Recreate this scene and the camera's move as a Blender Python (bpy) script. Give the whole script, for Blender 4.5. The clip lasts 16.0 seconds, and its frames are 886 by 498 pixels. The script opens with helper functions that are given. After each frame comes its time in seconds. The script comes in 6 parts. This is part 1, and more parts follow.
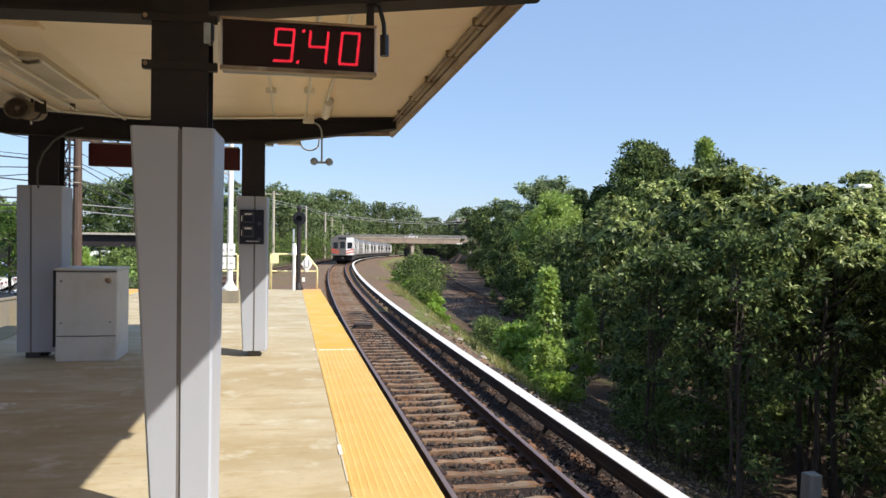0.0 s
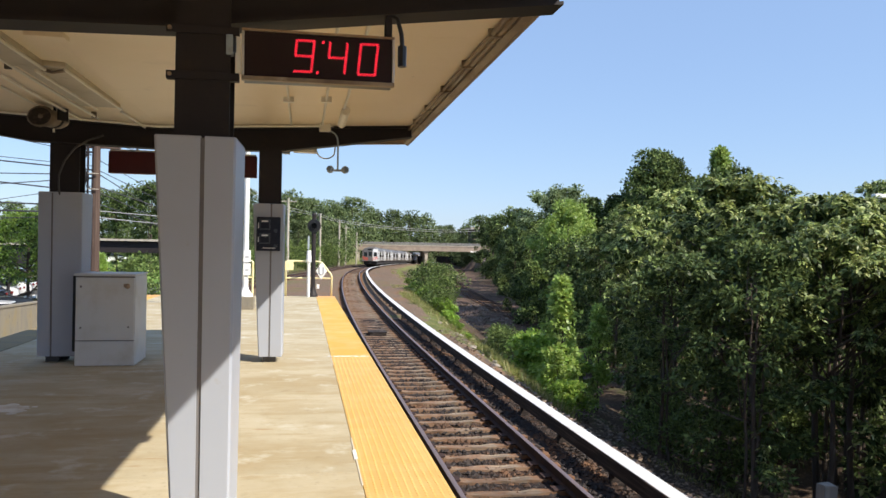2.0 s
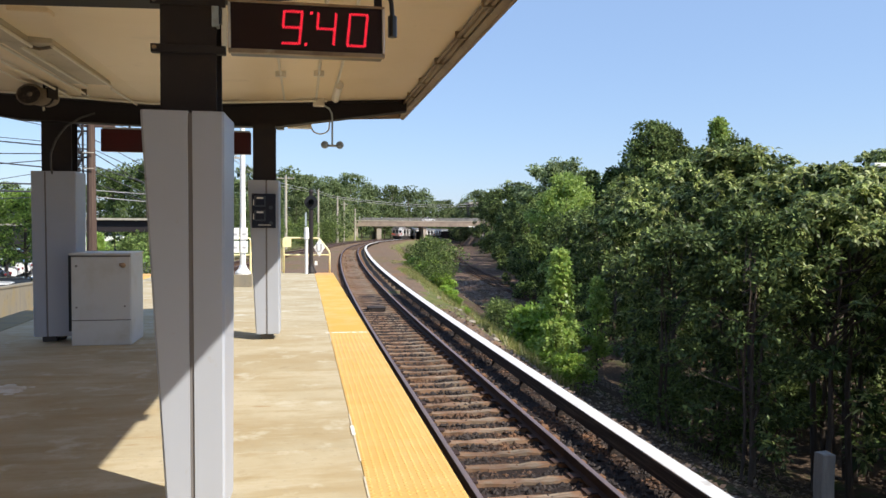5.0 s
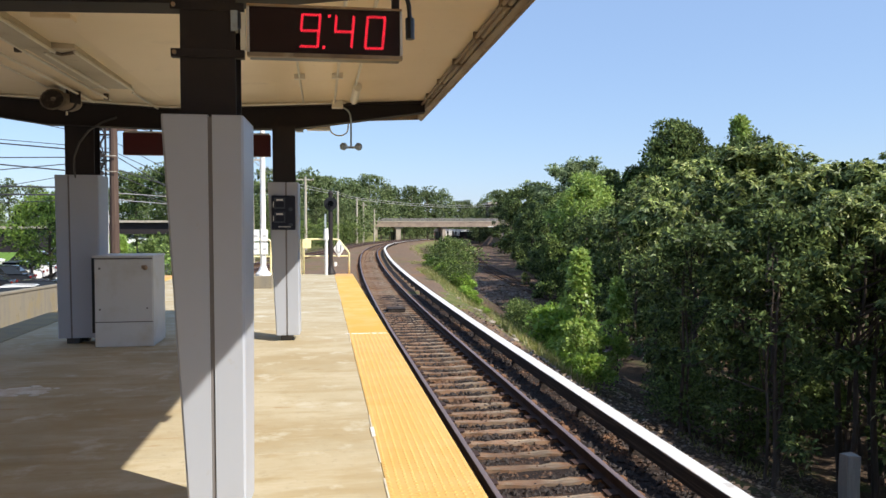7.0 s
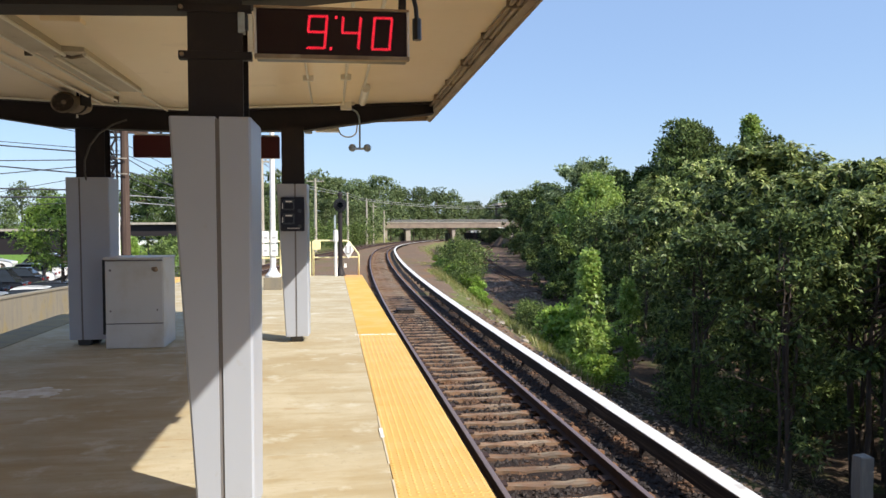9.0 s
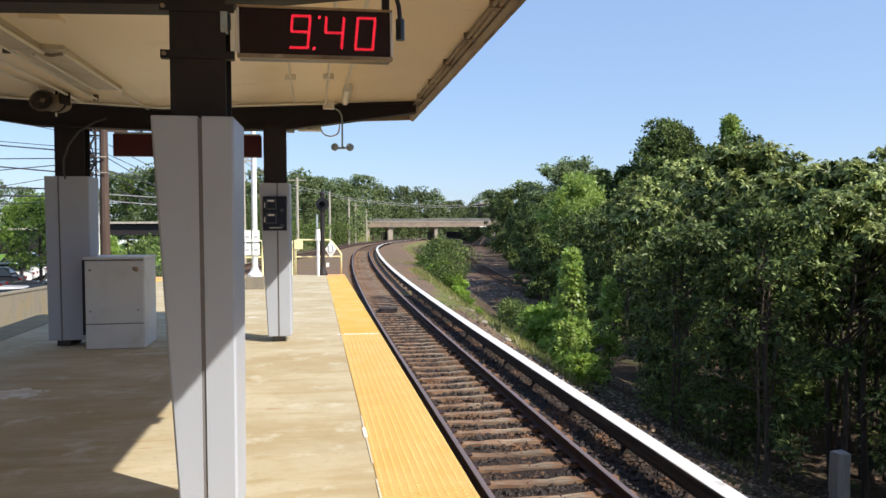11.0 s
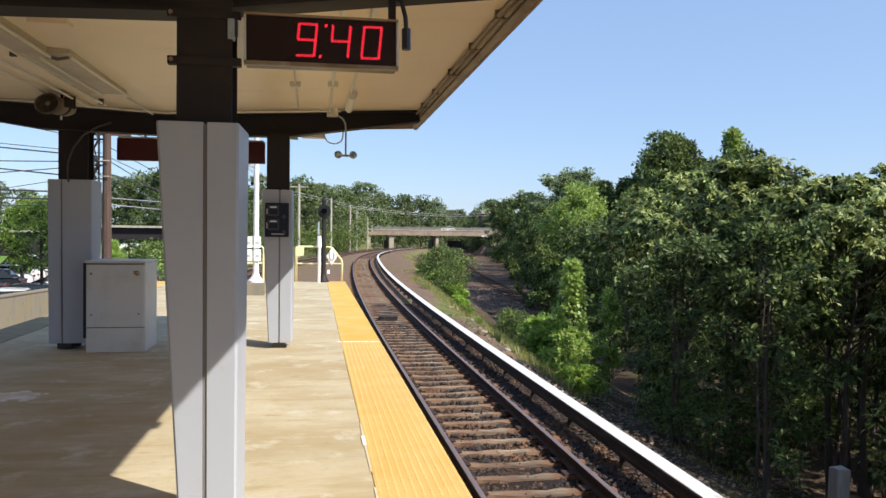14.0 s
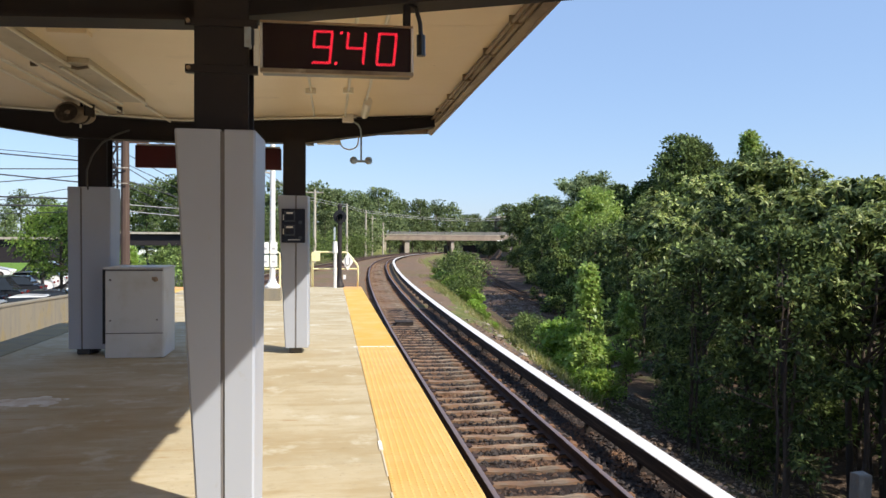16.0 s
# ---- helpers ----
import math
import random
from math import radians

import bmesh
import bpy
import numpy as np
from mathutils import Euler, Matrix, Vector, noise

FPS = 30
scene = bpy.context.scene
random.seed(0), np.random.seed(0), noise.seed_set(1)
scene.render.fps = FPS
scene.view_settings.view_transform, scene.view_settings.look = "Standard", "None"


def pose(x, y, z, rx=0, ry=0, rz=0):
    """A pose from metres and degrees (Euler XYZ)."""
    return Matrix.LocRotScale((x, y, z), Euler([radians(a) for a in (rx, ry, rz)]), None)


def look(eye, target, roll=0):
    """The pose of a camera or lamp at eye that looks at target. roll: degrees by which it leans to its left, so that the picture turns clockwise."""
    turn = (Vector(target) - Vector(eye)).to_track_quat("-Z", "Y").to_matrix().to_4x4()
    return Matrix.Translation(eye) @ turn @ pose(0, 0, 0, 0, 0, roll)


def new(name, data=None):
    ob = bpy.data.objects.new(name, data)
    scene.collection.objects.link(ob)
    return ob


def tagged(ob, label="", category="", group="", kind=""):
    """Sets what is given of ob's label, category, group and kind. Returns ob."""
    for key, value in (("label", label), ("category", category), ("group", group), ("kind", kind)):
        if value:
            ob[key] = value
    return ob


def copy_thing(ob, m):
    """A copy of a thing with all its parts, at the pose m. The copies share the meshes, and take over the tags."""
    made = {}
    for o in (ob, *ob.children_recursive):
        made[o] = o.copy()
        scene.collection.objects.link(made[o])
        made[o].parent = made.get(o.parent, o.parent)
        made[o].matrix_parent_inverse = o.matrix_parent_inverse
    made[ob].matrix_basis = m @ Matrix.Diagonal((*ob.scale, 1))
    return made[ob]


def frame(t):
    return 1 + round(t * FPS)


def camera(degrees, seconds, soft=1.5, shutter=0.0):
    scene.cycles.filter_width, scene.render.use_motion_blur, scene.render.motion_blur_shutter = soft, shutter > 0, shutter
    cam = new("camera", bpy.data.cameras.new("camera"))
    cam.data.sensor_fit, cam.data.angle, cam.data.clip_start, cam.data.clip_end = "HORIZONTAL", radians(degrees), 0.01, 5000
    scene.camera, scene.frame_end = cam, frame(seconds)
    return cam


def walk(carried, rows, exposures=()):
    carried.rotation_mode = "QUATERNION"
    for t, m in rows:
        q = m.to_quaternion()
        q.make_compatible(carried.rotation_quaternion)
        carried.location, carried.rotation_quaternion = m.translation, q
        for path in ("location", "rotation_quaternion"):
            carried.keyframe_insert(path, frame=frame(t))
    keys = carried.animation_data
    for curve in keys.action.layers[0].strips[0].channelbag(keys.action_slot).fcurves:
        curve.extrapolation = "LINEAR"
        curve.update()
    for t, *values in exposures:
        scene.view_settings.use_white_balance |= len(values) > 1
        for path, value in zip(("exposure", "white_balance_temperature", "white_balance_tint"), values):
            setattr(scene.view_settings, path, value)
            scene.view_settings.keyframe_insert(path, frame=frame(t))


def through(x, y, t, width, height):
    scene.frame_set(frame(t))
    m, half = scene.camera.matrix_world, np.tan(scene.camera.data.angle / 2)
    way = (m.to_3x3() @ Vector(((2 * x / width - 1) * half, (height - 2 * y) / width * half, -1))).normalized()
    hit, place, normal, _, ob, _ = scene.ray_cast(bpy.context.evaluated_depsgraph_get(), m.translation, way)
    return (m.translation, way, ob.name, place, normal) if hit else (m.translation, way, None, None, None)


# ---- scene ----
cam = camera(60.0, 16.0)
PATH = [
    (0, (-0.009, 0.22, 1.704), (0.384, 2.181, 1.68), 0.8),
    (0.5, (-0.018, 0.205, 1.703), (0.368, 2.168, 1.679), 0.6),
    (1, (-0.021, 0.187, 1.704), (0.35, 2.152, 1.68), 0.1),
    (1.5, (-0.028, 0.16, 1.711), (0.331, 2.128, 1.702), 0.5),
    (2, (-0.034, 0.156, 1.702), (0.324, 2.124, 1.698), 1.1),
    (2.5, (-0.033, 0.161, 1.7), (0.354, 2.122, 1.651), 0.9),
    (3, (-0.028, 0.178, 1.69), (0.358, 2.139, 1.618), 1.5),
    (3.5, (-0.026, 0.2, 1.687), (0.364, 2.159, 1.591), 1.6),
    (3.7, (-0.024, 0.201, 1.688), (0.382, 2.157, 1.594), 1.5),
    (5.8, (0.014, 0.211, 1.703), (0.354, 2.181, 1.642), -0.2),
    (6, (0.009, 0.206, 1.705), (0.354, 2.174, 1.635), -0.2),
    (6.5, (0.009, 0.198, 1.703), (0.346, 2.168, 1.622), 0.1),
    (7, (0.008, 0.209, 1.702), (0.32, 2.183, 1.634), 0.0),
    (7.5, (0.006, 0.224, 1.701), (0.298, 2.201, 1.634), 0.2),
    (8, (0.011, 0.218, 1.701), (0.305, 2.195, 1.627), -0.2),
    (8.2, (0.026, 0.217, 1.701), (0.311, 2.195, 1.632), -0.15),
    (10.5, (0.011, 0.212, 1.704), (0.316, 2.188, 1.639), -0.6),
    (11, (0.014, 0.202, 1.706), (0.346, 2.173, 1.638), -0.2),
    (11.5, (0.013, 0.203, 1.703), (0.36, 2.171, 1.626), 0.3),
    (12, (0.013, 0.207, 1.704), (0.356, 2.176, 1.641), 0.5),
    (12.5, (0.015, 0.205, 1.705), (0.354, 2.175, 1.65), 0.5),
    (13, (0.011, 0.201, 1.706), (0.339, 2.173, 1.659), 0.5),
    (13.5, (0.01, 0.194, 1.711), (0.34, 2.166, 1.676), 0.2),
    (14, (0.003, 0.197, 1.708), (0.333, 2.169, 1.663), 0.7),
    (14.5, (0.0, 0.203, 1.71), (0.329, 2.175, 1.675), 1.1),
    (15, (-0.001, 0.19, 1.708), (0.321, 2.163, 1.669), 0.6),
    (15.5, (0.001, 0.19, 1.711), (0.311, 2.166, 1.678), 0.2),
    (16, (0.001, 0.186, 1.71), (0.291, 2.165, 1.677), 0.4),
]
walk(cam, [(t, look(eye, target, roll)) for t, eye, target, roll in PATH])

# ---- world, sun, exposure ----
scene.view_settings.exposure = 0.585
SUN = Vector((0.99, -0.85, 1.13)).normalized()
world = bpy.data.worlds.new("world")
scene.world = world
world.use_nodes = True
wn = world.node_tree
sky = wn.nodes.new("ShaderNodeTexSky")
sky.sky_type = "NISHITA"
sky.sun_disc = False
sky.sun_elevation = math.asin(SUN.z)
sky.sun_rotation = math.atan2(SUN.x, SUN.y)
sky.air_density, sky.dust_density, sky.ozone_density = 1.0, 0.35, 3.0
background = wn.nodes["Background"]
background.inputs["Strength"].default_value = 0.097
veil = wn.nodes.new("ShaderNodeMix")
veil.data_type = "RGBA"
veil.inputs["Factor"].default_value = 0.5
veil.inputs["B"].default_value = (3.2, 4.7, 7.75, 1)
wn.links.new(sky.outputs["Color"], veil.inputs["A"])
wn.links.new(veil.outputs["Result"], background.inputs["Color"])
sun = new("sun", bpy.data.lights.new("sun", "SUN"))
sun.data.energy, sun.data.angle, sun.data.color = 4.9, radians(0.5), (1.0, 0.93, 0.82)
sun.matrix_world = look(SUN * 60, (0, 0, 0))


# ---- materials ----
def material(name, base, rough=0.7, metal=0.0, spots=(), bump=(), emit=None, strength=0.0, var=0.0, spec=0.5, coat=0.0):
    """spots: (colour, scale, low, high[, stretch]) layers of noise laid over the base; bump: (scale, strength, distance);
    var: spread of brightness from piece to piece."""
    m = bpy.data.materials.new(name)
    m.use_nodes = True
    t = m.node_tree
    n, l = t.nodes, t.links
    b = n["Principled BSDF"]
    b.inputs["Roughness"].default_value = rough
    b.inputs["Metallic"].default_value = metal
    b.inputs["Specular IOR Level"].default_value = spec
    b.inputs["Coat Weight"].default_value = coat
    co = n.new("ShaderNodeTexCoord").outputs["Object"]
    rgb = n.new("ShaderNodeRGB")
    rgb.outputs[0].default_value = (*base, 1)
    colour = rgb.outputs[0]
    for k, s in enumerate(spots):
        c, scale, lo, hi = s[:4]
        src = co
        if len(s) > 4:
            mp = n.new("ShaderNodeMapping")
            mp.inputs["Scale"].default_value = s[4]
            mp.inputs["Location"].default_value = (3.1 * k, 1.7 * k, 0.9 * k)
            l.new(co, mp.inputs["Vector"])
            src = mp.outputs[0]
        no = n.new("ShaderNodeTexNoise")
        no.inputs["Scale"].default_value = scale
        no.inputs["Detail"].default_value = 6
        no.inputs["Roughness"].default_value = 0.62
        l.new(src, no.inputs["Vector"])
        r = n.new("ShaderNodeMapRange")
        r.inputs["From Min"].default_value, r.inputs["From Max"].default_value = lo, hi
        l.new(no.outputs["Fac"], r.inputs["Value"])
        mx = n.new("ShaderNodeMix")
        mx.data_type = "RGBA"
        l.new(r.outputs[0], mx.inputs["Factor"])
        l.new(colour, mx.inputs["A"])
        mx.inputs["B"].default_value = (*c, 1)
        colour = mx.outputs["Result"]
    if var:
        info = n.new("ShaderNodeObjectInfo")
        r = n.new("ShaderNodeMapRange")
        r.inputs["To Min"].default_value, r.inputs["To Max"].default_value = 1 - var, 1 + var
        l.new(info.outputs["Random"], r.inputs["Value"])
        hv = n.new("ShaderNodeHueSaturation")
        l.new(r.outputs[0], hv.inputs["Value"])
        l.new(colour, hv.inputs["Color"])
        colour = hv.outputs[0]
    l.new(colour, b.inputs["Base Color"])
    if bump:
        no = n.new("ShaderNodeTexNoise")
        no.inputs["Scale"].default_value = bump[0]
        no.inputs["Detail"].default_value = 8
        l.new(co, no.inputs["Vector"])
        bp = n.new("ShaderNodeBump")
        bp.inputs["Strength"].default_value, bp.inputs["Distance"].default_value = bump[1], bump[2]
        l.new(no.outputs["Fac"], bp.inputs["Height"])
        l.new(bp.outputs[0], b.inputs["Normal"])
    if emit:
        b.inputs["Emission Color"].default_value = (*emit, 1)
        b.inputs["Emission Strength"].default_value = strength
    return m


def leaf_material(name, dark, light, through, yellow=(0.16, 0.20, 0.03), gloss=0.45):
    """Leaves that vary from leaf to leaf and let light through."""
    m = bpy.data.materials.new(name)
    m.use_nodes = True
    n, l = m.node_tree.nodes, m.node_tree.links
    out = n["Material Output"]
    b = n["Principled BSDF"]
    b.inputs["Roughness"].default_value = 0.42
    b.inputs["Specular IOR Level"].default_value = gloss
    geo = n.new("ShaderNodeNewGeometry")
    ramp = n.new("ShaderNodeValToRGB")
    ramp.color_ramp.elements[0].color, ramp.color_ramp.elements[1].color = (*dark, 1), (*yellow, 1)
    ramp.color_ramp.elements.new(0.38).color = (*[d * 0.75 + q * 0.25 for d, q in zip(dark, light)], 1)
    ramp.color_ramp.elements.new(0.72).color = (*light, 1)
    l.new(geo.outputs["Random Per Island"], ramp.inputs[0])
    info = n.new("ShaderNodeObjectInfo")
    r = n.new("ShaderNodeMapRange")
    r.inputs["To Min"].default_value, r.inputs["To Max"].default_value = 0.72, 1.25
    l.new(info.outputs["Random"], r.inputs["Value"])
    hv = n.new("ShaderNodeHueSaturation")
    l.new(r.outputs[0], hv.inputs["Value"])
    l.new(ramp.outputs[0], hv.inputs["Color"])
    l.new(hv.outputs[0], b.inputs["Base Color"])
    tr = n.new("ShaderNodeBsdfTranslucent")
    gain = n.new("ShaderNodeHueSaturation")
    gain.inputs["Value"].default_value = 1.5
    gain.inputs["Hue"].default_value = 0.48
    l.new(hv.outputs[0], gain.inputs["Color"])
    l.new(gain.outputs[0], tr.inputs["Color"])
    mx = n.new("ShaderNodeMixShader")
    mx.inputs[0].default_value = through
    l.new(b.outputs[0], mx.inputs[1])
    l.new(tr.outputs[0], mx.inputs[2])
    l.new(mx.outputs[0], out.inputs["Surface"])
    return m


M_CONCRETE = material("platform_concrete", (0.425, 0.359, 0.238), 0.9, spec=0.12, bump=(60, 0.3, 0.004), var=0.03, spots=(
    ((0.505, 0.446, 0.322), 0.8, 0.42, 0.62, (0.9, 1.1, 1)), ((0.388, 0.302, 0.173), 1.0, 0.46, 0.70, (0.7, 1.2, 1)), ((0.378, 0.297, 0.168), 2.6, 0.50, 0.74, (0.4, 1.8, 1)),
    ((0.505, 0.452, 0.338), 3.6, 0.56, 0.76, (0.45, 1.6, 1)), ((0.345, 0.290, 0.205), 16, 0.58, 0.78), ((0.31, 0.243, 0.145), 3.4, 0.62, 0.8),
    ((0.55, 0.515, 0.41), 2.1, 0.57, 0.70), ((0.28, 0.222, 0.14), 30, 0.64, 0.76), ((0.36, 0.24, 0.12), 5.5, 0.64, 0.74, (0.3, 2.0, 1))))
M_WALL = material("old_concrete", (0.24, 0.21, 0.155), 0.92, spec=0.15, bump=(30, 0.4, 0.006), spots=(
    ((0.19, 0.175, 0.15), 1.2, 0.45, 0.7, (1, 2.5, 0.4)), ((0.27, 0.205, 0.085), 0.9, 0.50, 0.72, (1, 1.2, 0.8)), ((0.13, 0.12, 0.10), 5, 0.58, 0.8)))
M_YELLOW = material("tactile_yellow", (0.61, 0.375, 0.108), 0.62, bump=(90, 0.2, 0.002), var=0.03, spots=(
    ((0.645, 0.43, 0.155), 2.2, 0.42, 0.72), ((0.53, 0.34, 0.10), 7.0, 0.6, 0.85)))
# tactile yellow darkened for the shade on the west edge
M_YELLOW_SHADED = material("shaded_yellow", (0.22, 0.165, 0.075), 0.8, bump=(70, 0.2, 0.002), var=0.05, spots=(((0.33, 0.235, 0.085), 2.0, 0.5, 0.72), ((0.12, 0.10, 0.07), 4.0, 0.5, 0.75)))
M_YELLOW_FAR = material("worn_yellow_paint", (0.63, 0.37, 0.055), 0.65, bump=(70, 0.2, 0.002), var=0.03, spots=(
    ((0.65, 0.45, 0.16), 1.4, 0.45, 0.7), ((0.48, 0.30, 0.08), 8.0, 0.6, 0.85)))
M_ORANGE = material("faded_orange_paint", (0.66, 0.34, 0.105), 0.65, bump=(70, 0.2, 0.002), spots=(((0.6, 0.35, 0.17), 3, 0.5, 0.75),))
M_SEALANT = material("cracked_sealant", (0.62, 0.56, 0.44), 0.85, spots=(((0.45, 0.40, 0.32), 6, 0.5, 0.7),))
M_BRICK = material("dark_brown_brick", (0.085, 0.062, 0.052), 0.9, spots=(((0.08, 0.055, 0.045), 3, 0.45, 0.65), ((0.14, 0.10, 0.08), 0.5, 0.5, 0.7)), bump=(20, 0.4, 0.01))
# concrete of the unseen slab that bounces light
M_BOUNCE_SLAB = material("pale_bounce_concrete", (0.66, 0.575, 0.45), 0.9, spots=(((0.60, 0.52, 0.41), 0.6, 0.45, 0.7), ((0.50, 0.43, 0.34), 4, 0.6, 0.8)), bump=(20, 0.3, 0.006))
M_WHITELINE = material("white_joint_sealant", (0.84, 0.81, 0.76), 0.8, spots=(((0.45, 0.42, 0.36), 6, 0.5, 0.7),))
M_SOFFIT = material("cream_soffit_panel", (0.90, 0.765, 0.565), 0.42, bump=(1.5, 0.2, 0.012), spots=(
    ((0.85, 0.71, 0.50), 0.5, 0.45, 0.7), ((0.68, 0.57, 0.42), 1.1, 0.62, 0.8), ((0.42, 0.36, 0.25), 9, 0.68, 0.8)))
M_CONDUIT = material("painted_conduit", (0.80, 0.76, 0.66), 0.45, spots=(((0.62, 0.56, 0.44), 8, 0.58, 0.78),))
M_TRUNK = material("dirty_cream_trunking", (0.56, 0.50, 0.39), 0.55, spots=(((0.42, 0.37, 0.28), 1.5, 0.45, 0.7, (1, 0.5, 1)), ((0.34, 0.29, 0.22), 6, 0.62, 0.78)))
M_PIPE = material("stained_brown_pipe", (0.30, 0.24, 0.17), 0.6, spots=(((0.17, 0.12, 0.08), 3, 0.42, 0.62, (1, 0.5, 1)), ((0.46, 0.40, 0.30), 7, 0.6, 0.75)))
M_STEEL = material("dark_brown_steel", (0.023, 0.019, 0.020), 0.6, spec=0.3, spots=(((0.034, 0.025, 0.022), 6, 0.55, 0.75),), bump=(40, 0.1, 0.002))
M_CLAD = material("grey_metal_cladding", (0.385, 0.412, 0.472), 0.42, spots=(
    ((0.375, 0.39, 0.43), 1.3, 0.5, 0.75), ((0.36, 0.355, 0.35), 12, 0.66, 0.8)), bump=(3, 0.05, 0.003))
M_SEAM = material("dark_joint", (0.17, 0.16, 0.16), 0.7)
M_BOX = material("light_grey_cabinet_paint", (0.58, 0.58, 0.57), 0.5, spots=(((0.50, 0.48, 0.43), 2.5, 0.5, 0.75),))
M_BLACK = material("black_plastic", (0.012, 0.012, 0.013), 0.35)
M_CLOCKFACE = material("smoked_clock_face", (0.020, 0.010, 0.013), 0.25, spec=0.25)
M_LED = material("red_led", (0.5, 0.01, 0.02), 0.4, emit=(1.0, 0.02, 0.05), strength=0.9)
# brown base puts a coppery reflection into the metal
M_ALU = material("brushed_aluminium", (0.36, 0.26, 0.18), 0.35, 0.9, spots=(((0.45, 0.40, 0.34), 9, 0.5, 0.75),))
M_ALU_BRIGHT = material("bright_aluminium", (0.62, 0.60, 0.57), 0.4, 0.5, spots=(((0.48, 0.45, 0.41), 9, 0.5, 0.75),))
M_REDSIGN = material("dark_red_sign", (0.095, 0.016, 0.017), 0.45, spots=(((0.07, 0.013, 0.014), 3, 0.5, 0.75),))
M_PANEL = material("navy_panel", (0.014, 0.018, 0.034), 0.45, spec=0.25, spots=(((0.022, 0.027, 0.045), 14, 0.5, 0.7),))
M_SCREEN = material("grey_panel_window", (0.05, 0.062, 0.085), 0.35, spec=0.3)
M_SPLASH = material("dried_white_splash", (0.66, 0.64, 0.58), 0.8, spots=(((0.5, 0.43, 0.32), 5, 0.45, 0.65),))
M_HORN = material("dusty_dark_horn", (0.17, 0.135, 0.10), 0.6, spots=(((0.30, 0.24, 0.17), 9, 0.5, 0.7), ((0.07, 0.055, 0.04), 4, 0.5, 0.7)))
M_HORNMOUTH = material("dusty_horn_mouth", (0.055, 0.042, 0.032), 0.7, spots=(((0.12, 0.095, 0.07), 14, 0.52, 0.7),))
M_GREYPLASTIC = material("grey_plastic", (0.34, 0.40, 0.44), 0.5, spots=(((0.27, 0.27, 0.26), 12, 0.5, 0.75),))
M_RAILHEAD = material("worn_rail_steel", (0.17, 0.132, 0.135), 0.55, 0.2, spots=(((0.21, 0.15, 0.13), 5, 0.5, 0.75),))
M_RUST = material("rusty_rail", (0.048, 0.030, 0.027), 0.85, spec=0.2, bump=(50, 0.3, 0.004), spots=(((0.075, 0.042, 0.031), 4, 0.5, 0.7), ((0.03, 0.021, 0.02), 9, 0.55, 0.75)))
M_TIE = material("weathered_timber", (0.160, 0.120, 0.085), 0.9, bump=(35, 0.7, 0.012), var=0.28, spots=(
    ((0.36, 0.29, 0.205), 3, 0.47, 0.68, (0.5, 8, 4)), ((0.19, 0.09, 0.045), 1.5, 0.5, 0.7), ((0.06, 0.045, 0.035), 10, 0.6, 0.75)))


def stain_tie_ends(m):
    """Rust that the rails and plates have shed on the timber, by the distance from the middle."""
    n, l = m.node_tree.nodes, m.node_tree.links
    b = n["Principled BSDF"]
    src = b.inputs["Base Color"].links[0].from_socket
    sep = n.new("ShaderNodeSeparateXYZ")
    l.new(n["Texture Coordinate"].outputs["Object"], sep.inputs[0])
    ab = n.new("ShaderNodeMath")
    ab.operation = "ABSOLUTE"
    l.new(sep.outputs["X"], ab.inputs[0])
    no = n.new("ShaderNodeTexNoise")
    no.inputs["Scale"].default_value = 7
    l.new(n["Texture Coordinate"].outputs["Object"], no.inputs["Vector"])
    ad = n.new("ShaderNodeMath")
    ad.operation = "MULTIPLY_ADD"
    ad.inputs[1].default_value = 0.7
    l.new(no.outputs["Fac"], ad.inputs[0])
    l.new(ab.outputs[0], ad.inputs[2])
    r = n.new("ShaderNodeMapRange")
    r.inputs["From Min"].default_value, r.inputs["From Max"].default_value = 0.66, 0.98
    l.new(ad.outputs[0], r.inputs["Value"])
    mx = n.new("ShaderNodeMix")
    mx.data_type = "RGBA"
    mx.inputs["B"].default_value = (0.20, 0.098, 0.047, 1)
    l.new(r.outputs[0], mx.inputs["Factor"])
    l.new(src, mx.inputs["A"])
    l.new(mx.outputs["Result"], b.inputs["Base Color"])


M_TIE_FAR = material("brown_timber", (0.125, 0.082, 0.058), 0.95, spec=0.15, spots=(((0.085, 0.06, 0.045), 2, 0.45, 0.65), ((0.17, 0.095, 0.058), 0.4, 0.5, 0.7)))
stain_tie_ends(M_TIE)
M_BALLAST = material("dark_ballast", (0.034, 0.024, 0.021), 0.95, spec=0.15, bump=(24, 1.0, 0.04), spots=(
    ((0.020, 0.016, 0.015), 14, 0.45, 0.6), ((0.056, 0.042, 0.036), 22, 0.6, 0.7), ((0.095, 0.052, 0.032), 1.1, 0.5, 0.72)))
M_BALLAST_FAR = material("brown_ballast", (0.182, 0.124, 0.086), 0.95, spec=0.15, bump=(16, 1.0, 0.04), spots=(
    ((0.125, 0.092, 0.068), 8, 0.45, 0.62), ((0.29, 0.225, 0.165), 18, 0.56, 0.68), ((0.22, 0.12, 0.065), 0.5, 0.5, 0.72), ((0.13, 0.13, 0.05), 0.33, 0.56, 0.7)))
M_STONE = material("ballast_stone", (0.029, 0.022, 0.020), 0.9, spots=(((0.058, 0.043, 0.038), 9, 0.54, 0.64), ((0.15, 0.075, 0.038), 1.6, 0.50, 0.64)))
M_STONE_PALE = material("pale_rubble", (0.30, 0.26, 0.21), 0.9, bump=(20, 0.5, 0.01), spots=(((0.3, 0.25, 0.2), 6, 0.5, 0.7),))
